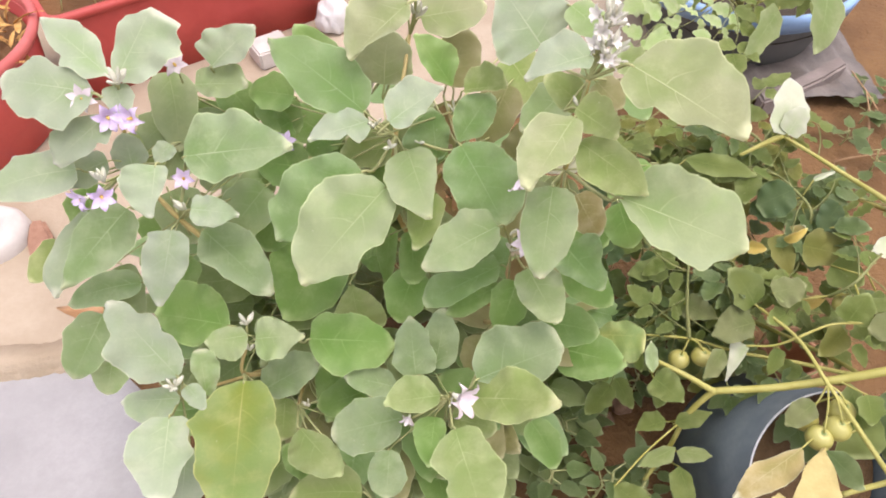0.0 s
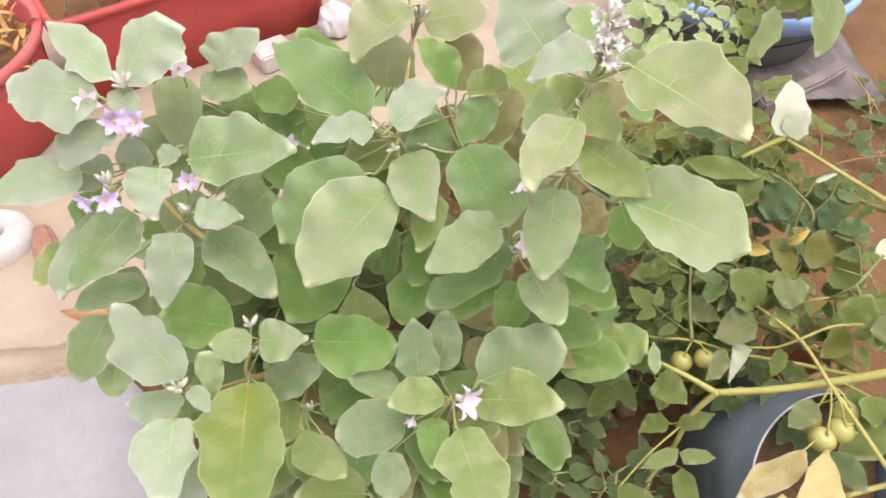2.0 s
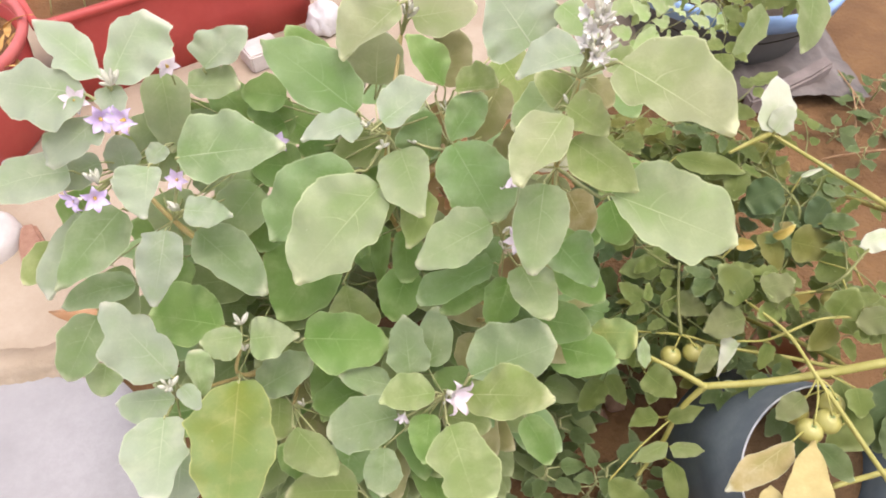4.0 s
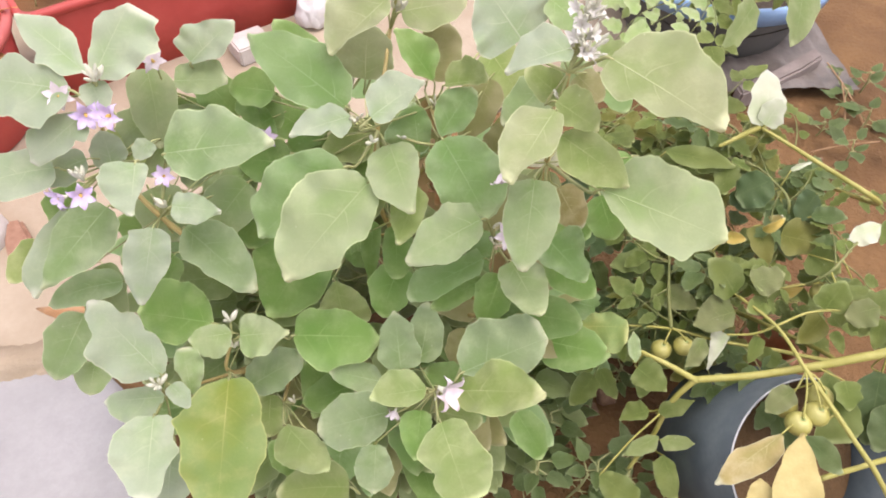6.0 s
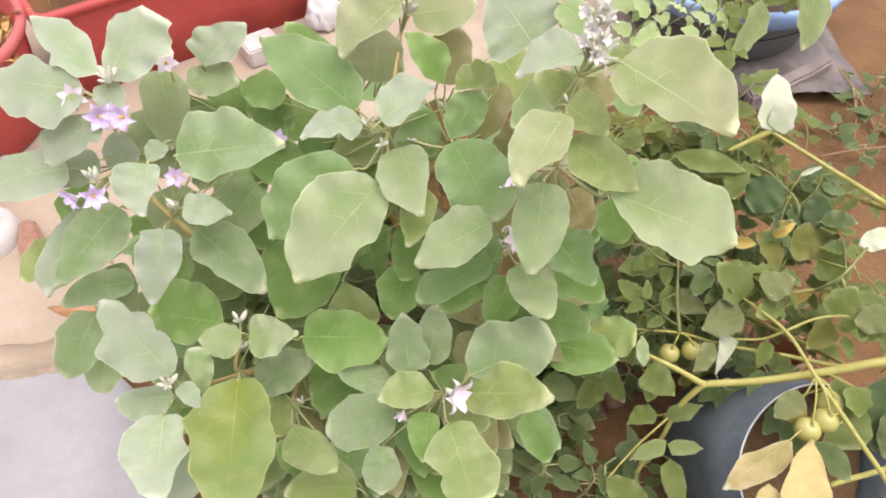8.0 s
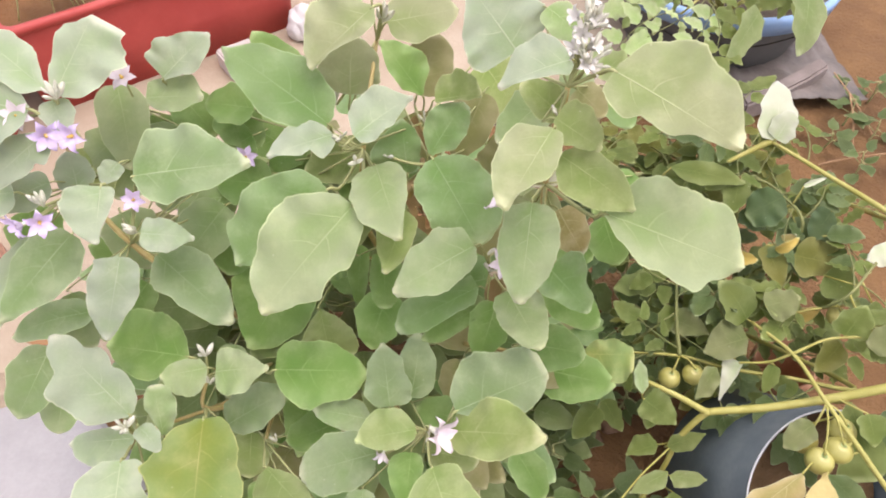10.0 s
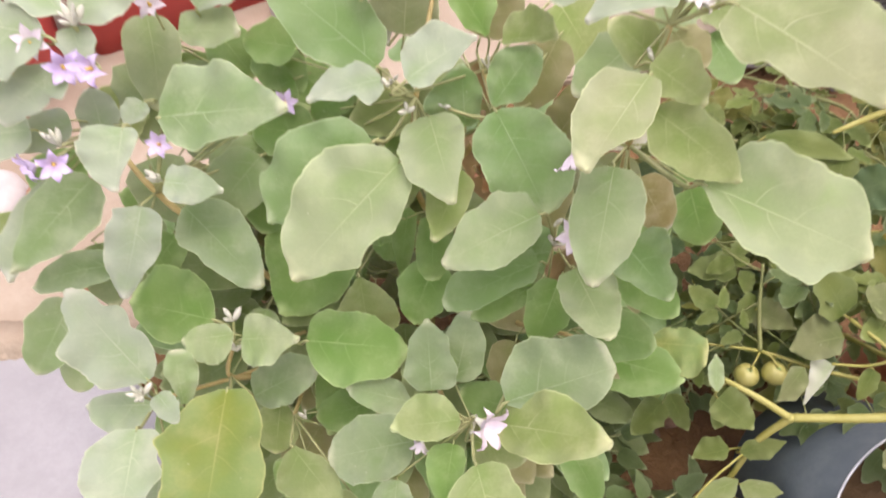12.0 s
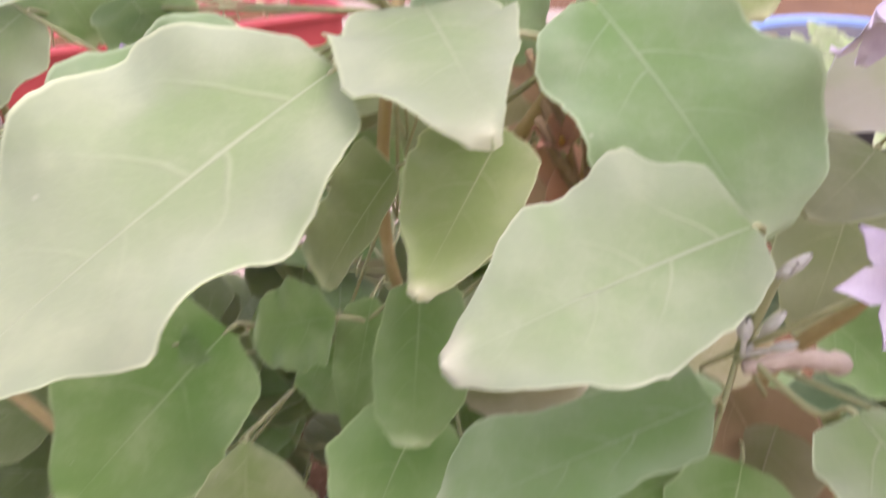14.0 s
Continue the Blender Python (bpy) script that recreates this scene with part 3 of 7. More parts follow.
def leaf(kind, node, base, tip, width, normal, fold=None, arch=None, left=None, right=None):
    """One eggplant leaf, with its stalk back to the stem."""
    global leaf_count
    leaf_count += 1
    fold = rng.uniform(-0.02, 0.22) if fold is None else fold
    arch = rng.uniform(0.0, 0.08) if arch is None else arch
    wave = 0.06
    if left:
        fold, arch, wave = 0.7 * fold, 0.5 * arch, 0.14
    verts, faces, uvs = blade_data(base, tip, width, normal, 2, 0.055, fold, arch, wave, along=48 if left else 24, half=6, seed=leaf_count, blunt=0.57, peak=0.76, left=left, right=right)
    ob = sheet("leaf", verts, faces, LEAF[kind], eggplant, "", uvs)
    b, q, n = Vector(base), Vector(NODE[node]), Vector(normal)
    ax = (Vector(tip) - b).normalized()
    r = min(max(width * 0.017, 0.0010), 0.0019)
    middle = b - ax * min(0.3 * (q - b).length, 0.012) - n * 0.022
    stalk("petiole", [b + ax * 0.004 - n * 0.0012, b - ax * 0.004 - n * 0.003, middle, q], r, r * 1.25, STEM, ob, n=10, around=6)
    return ob


leaf("frost", "f2", (-0.434, 0.720, 0.814), (-0.528, 0.785, 0.857), 0.063, (0.147, -0.383, 0.912), left=(0.13, 0.18, 0.31, 0.47, 0.63, 0.79, 0.88, 0.96, 0.93, 0.87, 0.87, 0.80, 0.69, 0.56, 0.41, 0.22), right=(0.15, 0.49, 0.74, 0.81, 0.81, 0.88, 0.99, 1.00, 0.66, 0.67, 0.65, 0.57, 0.47, 0.36, 0.25, 0.13))
leaf("frost", "f2", (-0.428, 0.723, 0.804), (-0.382, 0.796, 0.865), 0.120, (0.175, -0.696, 0.697), left=(0.21, 0.43, 0.55, 0.62, 0.66, 0.70, 0.74, 0.79, 0.86, 0.97, 1.00, 0.88, 0.85, 0.73, 0.72, 0.70), right=(0.07, 0.15, 0.20, 0.25, 0.29, 0.31, 0.34, 0.36, 0.39, 0.41, 0.43, 0.41, 0.37, 0.22, 0.15, 0.07))
leaf("frost", "f2", (-0.453, 0.701, 0.799), (-0.568, 0.707, 0.816), 0.117, (0.115, -0.423, 0.899), left=(0.07, 0.21, 0.34, 0.46, 0.50, 0.54, 0.53, 0.51, 0.56, 0.62, 0.63, 0.63, 0.54, 0.36, 0.30, 0.25), right=(0.40, 0.61, 0.75, 0.94, 0.99, 1.00, 0.96, 0.91, 0.83, 0.83, 0.82, 0.77, 0.66, 0.51, 0.47, 0.19))
leaf("frost", "f2", (-0.442, 0.692, 0.771), (-0.505, 0.631, 0.740), 0.064, (0.154, -0.573, 0.805), left=(0.13, 0.21, 0.35, 0.49, 0.63, 0.77, 0.85, 0.80, 0.77, 0.87, 0.97, 1.00, 0.83, 0.64, 0.40, 0.14), right=(0.16, 0.42, 0.58, 0.73, 0.85, 0.93, 0.61, 0.65, 0.67, 0.68, 0.68, 0.61, 0.54, 0.47, 0.39, 0.31))
leaf("frost", "f3", (-0.503, 0.662, 0.701), (-0.616, 0.621, 0.693), 0.072, (0.104, -0.465, 0.879))
leaf("frost", "f3", (-0.475, 0.693, 0.688), (-0.551, 0.669, 0.667), 0.053, (-0.054, -0.538, 0.841))
leaf("frost", "f4", (-0.338, 0.822, 0.756), (-0.273, 0.859, 0.801), 0.083, (-0.082, -0.705, 0.705), left=(0.10, 0.16, 0.24, 0.32, 0.40, 0.49, 0.58, 0.60, 0.61, 0.62, 0.57, 0.53, 0.47, 0.37, 0.27, 0.10), right=(0.90, 0.96, 0.96, 0.96, 0.97, 0.98, 1.00, 0.91, 0.82, 0.72, 0.64, 0.55, 0.46, 0.36, 0.25, 0.11))
leaf("sage", "f4", (-0.370, 0.818, 0.727), (-0.289, 0.811, 0.734), 0.065, (-0.118, -0.506, 0.854), left=(0.13, 0.32, 0.43, 0.53, 0.58, 0.62, 0.65, 0.68, 0.69, 0.64, 0.59, 0.54, 0.49, 0.39, 0.29, 0.20), right=(0.69, 0.76, 0.84, 0.88, 0.91, 0.93, 0.95, 0.98, 1.00, 1.00, 0.98, 0.95, 0.93, 0.85, 0.51, 0.17))
leaf("sand", "f4", (-0.410, 0.832, 0.739), (-0.397, 0.749, 0.656), 0.072, (0.267, -0.659, 0.703))
leaf("jade", "f", (-0.359, 0.683, 0.705), (-0.203, 0.671, 0.736), 0.121, (-0.204, -0.436, 0.877), left=(0.11, 0.30, 0.48, 0.60, 0.67, 0.73, 0.68, 0.65, 0.63, 0.59, 0.53, 0.47, 0.39, 0.30, 0.21, 0.09), right=(0.42, 0.76, 0.93, 0.96, 0.98, 0.98, 0.99, 1.00, 0.95, 0.89, 0.77, 0.64, 0.52, 0.40, 0.29, 0.13))
leaf("frost", "f3", (-0.377, 0.696, 0.716), (-0.393, 0.669, 0.707), 0.031, (0.223, -0.438, 0.871))
leaf("frost", "f3", (-0.390, 0.659, 0.711), (-0.388, 0.591, 0.680), 0.090, (0.247, -0.394, 0.885), left=(0.55, 0.77, 0.87, 0.92, 0.96, 1.00, 0.96, 0.92, 0.88, 0.84, 0.76, 0.67, 0.59, 0.50, 0.35, 0.15), right=(0.28, 0.36, 0.38, 0.37, 0.37, 0.36, 0.32, 0.28, 0.25, 0.21, 0.18, 0.14, 0.11, 0.10, 0.09, 0.09))
leaf("frost", "f3", (-0.449, 0.699, 0.666), (-0.465, 0.740, 0.700), 0.051, (0.312, -0.534, 0.786))
leaf("frost", "f", (-0.344, 0.617, 0.669), (-0.281, 0.619, 0.656), 0.048, (0.203, -0.384, 0.901), left=(0.50, 0.69, 0.83, 0.90, 0.97, 1.00, 0.98, 0.96, 0.94, 0.87, 0.79, 0.71, 0.53, 0.35, 0.21, 0.16), right=(0.67, 0.89, 0.89, 0.89, 0.90, 0.90, 0.89, 0.89, 0.88, 0.81, 0.70, 0.58, 0.47, 0.36, 0.23, 0.16))
leaf("jade", "f3", (-0.443, 0.635, 0.651), (-0.513, 0.525, 0.611), 0.082, (0.215, -0.453, 0.865), left=(0.37, 0.72, 0.86, 0.93, 0.94, 0.93, 0.89, 0.84, 0.78, 0.69, 0.59, 0.49, 0.39, 0.28, 0.17, 0.10), right=(0.36, 0.66, 0.76, 0.86, 0.94, 1.00, 0.99, 0.98, 0.95, 0.85, 0.74, 0.62, 0.49, 0.39, 0.29, 0.10))
leaf("frost", "f3", (-0.518, 0.654, 0.628), (-0.550, 0.544, 0.563), 0.051, (0.232, -0.548, 0.804), left=(0.16, 0.27, 0.41, 0.54, 0.68, 0.77, 0.85, 0.92, 0.96, 0.98, 1.00, 0.97, 0.93, 0.86, 0.58, 0.22), right=(0.16, 0.34, 0.55, 0.58, 0.60, 0.63, 0.65, 0.61, 0.57, 0.53, 0.49, 0.43, 0.38, 0.32, 0.26, 0.16))
leaf("lime", "f3", (-0.568, 0.637, 0.575), (-0.611, 0.586, 0.545), 0.050, (0.128, -0.577, 0.806))
leaf("frost", "f", (-0.369, 0.593, 0.653), (-0.379, 0.504, 0.600), 0.065, (0.216, -0.511, 0.832), left=(0.25, 0.87, 0.87, 0.88, 0.93, 1.00, 0.99, 0.99, 0.95, 0.88, 0.81, 0.71, 0.59, 0.48, 0.34, 0.19), right=(0.41, 0.68, 0.76, 0.82, 0.85, 0.87, 0.88, 0.86, 0.82, 0.76, 0.65, 0.53, 0.45, 0.36, 0.26, 0.15))
leaf("jade", "f", (-0.353, 0.643, 0.597), (-0.240, 0.546, 0.573), 0.087, (0.030, -0.213, 0.977), left=(0.13, 0.37, 0.58, 0.74, 0.80, 0.85, 0.74, 0.67, 0.69, 0.69, 0.64, 0.60, 0.54, 0.47, 0.38, 0.17), right=(0.28, 0.51, 0.72, 0.87, 0.97, 0.98, 1.00, 0.96, 0.91, 0.86, 0.79, 0.71, 0.63, 0.49, 0.34, 0.13))
leaf("frost", "h", (-0.372, 0.455, 0.501), (-0.462, 0.524, 0.584), 0.104, (0.425, -0.420, 0.802), left=(0.17, 0.36, 0.45, 0.53, 0.57, 0.59, 0.56, 0.49, 0.58, 0.63, 0.59, 0.37, 0.36, 0.35, 0.31, 0.15), right=(0.12, 0.37, 0.63, 0.81, 0.84, 0.87, 0.89, 0.92, 0.96, 1.00, 0.92, 0.52, 0.44, 0.37, 0.31, 0.10))
leaf("green", "g", (-0.322, 0.548, 0.488), (-0.440, 0.568, 0.491), 0.119, (-0.021, -0.272, 0.962), left=(0.12, 0.37, 0.53, 0.66, 0.78, 0.84, 0.90, 0.96, 0.97, 0.99, 1.00, 0.96, 0.92, 0.88, 0.73, 0.50), right=(0.07, 0.17, 0.32, 0.45, 0.55, 0.64, 0.68, 0.71, 0.68, 0.62, 0.57, 0.49, 0.41, 0.33, 0.20, 0.07))
leaf("jade", "h", (-0.528, 0.578, 0.474), (-0.564, 0.491, 0.426), 0.078, (0.186, -0.526, 0.830))
leaf("sage", "h", (-0.528, 0.537, 0.400), (-0.537, 0.496, 0.365), 0.056, (0.205, -0.655, 0.727))
leaf("jade", "f", (-0.469, 0.616, 0.505), (-0.583, 0.589, 0.483), 0.056, (-0.081, -0.417, 0.905))
leaf("sage", "f", (-0.514, 0.655, 0.499), (-0.482, 0.589, 0.444), 0.054, (0.344, -0.501, 0.794))
leaf("sand", "g", (-0.283, 0.515, 0.512), (-0.338, 0.497, 0.523), 0.071, (0.264, -0.261, 0.929), left=(0.11, 0.25, 0.38, 0.40, 0.42, 0.44, 0.45, 0.45, 0.45, 0.45, 0.45, 0.40, 0.34, 0.28, 0.17, 0.11), right=(0.20, 0.53, 0.69, 0.85, 0.92, 0.95, 0.97, 1.00, 0.99, 0.92, 0.85, 0.78, 0.66, 0.51, 0.36, 0.12))
leaf("sand", "g", (-0.268, 0.505, 0.518), (-0.194, 0.497, 0.540), 0.069, (-0.297, -0.299, 0.907), left=(0.24, 0.57, 0.74, 0.88, 0.93, 0.98, 1.00, 0.97, 0.94, 0.91, 0.80, 0.67, 0.53, 0.38, 0.22, 0.12), right=(0.75, 0.85, 0.86, 0.88, 0.90, 0.85, 0.80, 0.76, 0.71, 0.62, 0.54, 0.46, 0.36, 0.26, 0.15, 0.12))
leaf("sage", "h", (-0.334, 0.439, 0.474), (-0.342, 0.484, 0.524), 0.047, (0.236, -0.708, 0.666), left=(0.40, 0.48, 0.56, 0.64, 0.73, 0.83, 0.92, 0.96, 0.97, 0.99, 1.00, 0.96, 0.91, 0.85, 0.79, 0.43), right=(0.17, 0.17, 0.18, 0.24, 0.30, 0.36, 0.42, 0.50, 0.58, 0.66, 0.65, 0.63, 0.61, 0.59, 0.47, 0.36))
leaf("jade", "g2", (-0.272, 0.479, 0.416), (-0.185, 0.504, 0.464), 0.069, (-0.326, -0.454, 0.829), left=(0.16, 0.42, 0.57, 0.71, 0.77, 0.80, 0.83, 0.87, 0.84, 0.80, 0.76, 0.71, 0.63, 0.54, 0.40, 0.13), right=(0.59, 0.85, 0.90, 0.95, 0.99, 0.99, 1.00, 1.00, 0.97, 0.93, 0.90, 0.86, 0.73, 0.59, 0.45, 0.16))
leaf("sage", "g2", (-0.277, 0.598, 0.438), (-0.286, 0.563, 0.409), 0.046, (0.075, -0.652, 0.754))
leaf("acid", "g2", (-0.282, 0.454, 0.487), (-0.259, 0.263, 0.496), 0.130, (0.132, 0.062, 0.989), left=(0.17, 0.48, 0.64, 0.76, 0.86, 0.93, 1.00, 0.88, 0.81, 0.79, 0.80, 0.76, 0.65, 0.53, 0.40, 0.15), right=(0.37, 0.50, 0.59, 0.67, 0.73, 0.73, 0.74, 0.80, 0.86, 0.87, 0.84, 0.75, 0.71, 0.65, 0.55, 0.34))
leaf("frost", "h", (-0.375, 0.402, 0.483), (-0.358, 0.288, 0.478), 0.102, (0.218, -0.012, 0.976), left=(0.43, 0.59, 0.74, 0.83, 0.88, 0.94, 0.97, 1.00, 0.98, 0.89, 0.80, 0.68, 0.57, 0.48, 0.40, 0.16), right=(0.38, 0.51, 0.54, 0.56, 0.55, 0.53, 0.63, 0.70, 0.70, 0.59, 0.47, 0.42, 0.38, 0.37, 0.34, 0.25))
leaf("frost", "h", (-0.381, 0.446, 0.453), (-0.467, 0.441, 0.449), 0.069, (-0.022, -0.380, 0.925), left=(0.12, 0.28, 0.47, 0.54, 0.53, 0.51, 0.50, 0.48, 0.46, 0.45, 0.43, 0.41, 0.39, 0.34, 0.28, 0.13), right=(0.19, 0.57, 0.73, 0.80, 0.88, 0.96, 1.00, 0.98, 0.96, 0.94, 0.91, 0.82, 0.70, 0.58, 0.38, 0.13))
leaf("frost", "h", (-0.352, 0.434, 0.509), (-0.323, 0.405, 0.498), 0.028, (0.164, -0.211, 0.964))
leaf("frost", "h", (-0.379, 0.394, 0.384), (-0.379, 0.323, 0.351), 0.092, (0.201, -0.417, 0.886))
leaf("green", "t", (-0.195, 0.517, 0.499), (-0.070, 0.513, 0.495), 0.106, (0.013, -0.298, 0.955), left=(0.20, 0.44, 0.62, 0.76, 0.86, 0.95, 1.00, 1.00, 0.92, 0.85, 0.78, 0.75, 0.72, 0.67, 0.53, 0.24), right=(0.52, 0.67, 0.73, 0.79, 0.78, 0.78, 0.78, 0.77, 0.75, 0.74, 0.71, 0.61, 0.51, 0.41, 0.31, 0.12))
leaf("lime", "s", (-0.143, 0.614, 0.499), (-0.125, 0.547, 0.464), 0.087, (0.103, -0.434, 0.895), left=(0.09, 0.18, 0.29, 0.41, 0.50, 0.59, 0.67, 0.74, 0.81, 0.85, 0.80, 0.75, 0.69, 0.62, 0.37, 0.12), right=(0.09, 0.20, 0.34, 0.48, 0.57, 0.66, 0.75, 0.84, 0.91, 0.93, 0.95, 0.98, 1.00, 0.96, 0.91, 0.73))
leaf("green", "s", (-0.177, 0.689, 0.514), (-0.254, 0.583, 0.451), 0.157, (0.018, -0.518, 0.855), left=(0.51, 0.65, 0.79, 0.88, 0.97, 1.00, 0.98, 0.96, 0.89, 0.80, 0.71, 0.61, 0.49, 0.38, 0.24, 0.08), right=(0.15, 0.46, 0.58, 0.63, 0.68, 0.72, 0.73, 0.73, 0.73, 0.73, 0.67, 0.61, 0.54, 0.47, 0.33, 0.15))
leaf("jade", "i", (-0.039, 0.463, 0.490), (-0.048, 0.534, 0.534), 0.064, (0.065, -0.521, 0.851), left=(0.72, 0.90, 0.93, 0.96, 1.00, 1.00, 0.92, 0.84, 0.77, 0.77, 0.77, 0.77, 0.61, 0.45, 0.28, 0.12), right=(0.52, 0.67, 0.80, 0.92, 1.00, 0.95, 0.90, 0.85, 0.81, 0.78, 0.74, 0.71, 0.59, 0.45, 0.28, 0.12))
leaf("jade", "i", (-0.013, 0.489, 0.464), (0.001, 0.551, 0.529), 0.060, (-0.079, -0.712, 0.697))
leaf("jade", "i", (-0.066, 0.467, 0.445), (-0.143, 0.471, 0.475), 0.047, (0.329, -0.309, 0.892), left=(0.17, 0.36, 0.60, 0.80, 0.89, 0.97, 1.00, 0.98, 0.97, 0.95, 0.90, 0.80, 0.69, 0.58, 0.38, 0.17), right=(0.23, 0.59, 0.68, 0.77, 0.87, 0.92, 0.91, 0.91, 0.89, 0.84, 0.79, 0.73, 0.65, 0.54, 0.44, 0.17))
leaf("jade", "i", (-0.058, 0.415, 0.454), (-0.157, 0.391, 0.447), 0.082, (-0.008, -0.251, 0.968), left=(0.34, 0.71, 0.81, 0.86, 0.91, 0.96, 0.97, 0.99, 1.00, 0.99, 0.93, 0.87, 0.81, 0.69, 0.55, 0.30), right=(0.20, 0.50, 0.65, 0.77, 0.81, 0.86, 0.91, 0.90, 0.89, 0.89, 0.87, 0.85, 0.83, 0.69, 0.53, 0.22))
leaf("olive", "i", (-0.004, 0.417, 0.517), (-0.077, 0.396, 0.535), 0.066, (0.280, -0.178, 0.943), left=(0.22, 0.49, 0.69, 0.82, 0.89, 0.97, 0.99, 1.00, 1.00, 0.97, 0.90, 0.83, 0.68, 0.52, 0.35, 0.12), right=(0.14, 0.35, 0.42, 0.48, 0.52, 0.56, 0.59, 0.58, 0.57, 0.56, 0.50, 0.44, 0.37, 0.29, 0.17, 0.12))
leaf("lime", "i", (0.040, 0.415, 0.513), (0.142, 0.370, 0.589), 0.083, (-0.614, -0.068, 0.787), left=(0.23, 0.46, 0.60, 0.67, 0.69, 0.72, 0.76, 0.80, 0.79, 0.75, 0.71, 0.64, 0.57, 0.49, 0.35, 0.17), right=(0.40, 0.66, 0.81, 0.93, 0.95, 0.97, 0.99, 0.99, 1.00, 0.96, 0.87, 0.77, 0.64, 0.48, 0.33, 0.11))
leaf("jade", "d2", (0.046, 0.432, 0.533), (0.160, 0.461, 0.571), 0.116, (-0.209, -0.377, 0.902), left=(0.07, 0.14, 0.22, 0.28, 0.34, 0.41, 0.47, 0.50, 0.53, 0.56, 0.58, 0.55, 0.49, 0.42, 0.30, 0.12), right=(0.43, 0.58, 0.72, 0.87, 1.00, 1.00, 1.00, 0.98, 0.91, 0.85, 0.82, 0.80, 0.78, 0.73, 0.67, 0.51))
leaf("olive", "i", (0.015, 0.363, 0.528), (0.046, 0.266, 0.512), 0.091, (-0.032, -0.169, 0.985), left=(0.15, 0.40, 0.60, 0.74, 0.87, 0.94, 0.90, 0.82, 0.68, 0.60, 0.71, 0.72, 0.72, 0.61, 0.47, 0.17), right=(0.41, 0.63, 0.68, 0.69, 0.71, 0.77, 0.83, 0.89, 0.94, 1.00, 0.99, 0.96, 0.90, 0.82, 0.73, 0.60))
leaf("green", "i", (-0.011, 0.402, 0.482), (-0.019, 0.338, 0.467), 0.054, (0.009, -0.235, 0.972), left=(0.42, 0.71, 0.88, 0.95, 0.97, 0.98, 1.00, 0.95, 0.89, 0.84, 0.78, 0.69, 0.58, 0.47, 0.32, 0.15), right=(0.31, 0.49, 0.55, 0.61, 0.65, 0.63, 0.62, 0.60, 0.55, 0.48, 0.41, 0.34, 0.27, 0.20, 0.15, 0.15))
leaf("jade", "i", (-0.074, 0.371, 0.444), (-0.075, 0.305, 0.440), 0.055, (0.050, -0.059, 0.997), left=(0.40, 0.64, 0.73, 0.83, 0.93, 0.95, 0.97, 0.98, 1.00, 0.99, 0.93, 0.86, 0.80, 0.74, 0.45, 0.15), right=(0.21, 0.47, 0.55, 0.63, 0.71, 0.77, 0.82, 0.87, 0.93, 0.98, 0.91, 0.84, 0.76, 0.69, 0.42, 0.14))
leaf("olive", "j", (-0.206, 0.411, 0.425), (-0.142, 0.348, 0.411), 0.084, (0.044, -0.167, 0.985), left=(0.35, 0.55, 0.75, 0.84, 0.92, 1.00, 0.96, 0.92, 0.88, 0.84, 0.75, 0.67, 0.58, 0.49, 0.31, 0.10), right=(0.10, 0.12, 0.20, 0.28, 0.35, 0.42, 0.48, 0.49, 0.50, 0.50, 0.51, 0.47, 0.41, 0.36, 0.30, 0.12))
leaf("lime", "j", (-0.121, 0.352, 0.336), (-0.225, 0.339, 0.352), 0.076, (0.169, -0.174, 0.970))
leaf("green", "j", (-0.197, 0.394, 0.319), (-0.249, 0.421, 0.342), 0.053, (0.253, -0.281, 0.926))
leaf("green", "j", (-0.119, 0.493, 0.389), (-0.198, 0.473, 0.372), 0.064, (-0.122, -0.313, 0.942))
leaf("green", "j", (-0.147, 0.467, 0.354), (-0.195, 0.542, 0.391), 0.068, (0.150, -0.358, 0.922))
leaf("lime", "j", (-0.252, 0.492, 0.362), (-0.254, 0.436, 0.328), 0.068, (0.125, -0.518, 0.846))
leaf("sand", "e", (-0.073, 0.608, 0.721), (-0.181, 0.502, 0.650), 0.149, (-0.091, -0.486, 0.869), left=(0.34, 0.53, 0.64, 0.79, 0.93, 0.99, 1.00, 0.91, 0.87, 0.84, 0.79, 0.73, 0.66, 0.55, 0.38, 0.15), right=(0.11, 0.35, 0.44, 0.51, 0.57, 0.59, 0.61, 0.53, 0.52, 0.56, 0.61, 0.51, 0.37, 0.29, 0.20, 0.07))
leaf("teal", "e", (-0.110, 0.652, 0.705), (-0.237, 0.606, 0.615), 0.134, (-0.318, -0.592, 0.740), left=(0.32, 0.60, 0.68, 0.74, 0.83, 0.93, 0.97, 1.00, 0.95, 0.90, 0.86, 0.81, 0.78, 0.75, 0.49, 0.21), right=(0.06, 0.16, 0.27, 0.34, 0.40, 0.46, 0.51, 0.51, 0.52, 0.53, 0.54, 0.46, 0.37, 0.28, 0.17, 0.06))
leaf("sand", "e", (-0.048, 0.670, 0.728), (-0.016, 0.551, 0.725), 0.086, (-0.083, -0.043, 0.996), left=(0.28, 0.53, 0.69, 0.82, 0.88, 0.95, 1.00, 0.99, 0.97, 0.94, 0.91, 0.86, 0.76, 0.62, 0.42, 0.18), right=(0.44, 0.59, 0.70, 0.72, 0.74, 0.72, 0.68, 0.64, 0.59, 0.52, 0.44, 0.37, 0.30, 0.22, 0.15, 0.09))
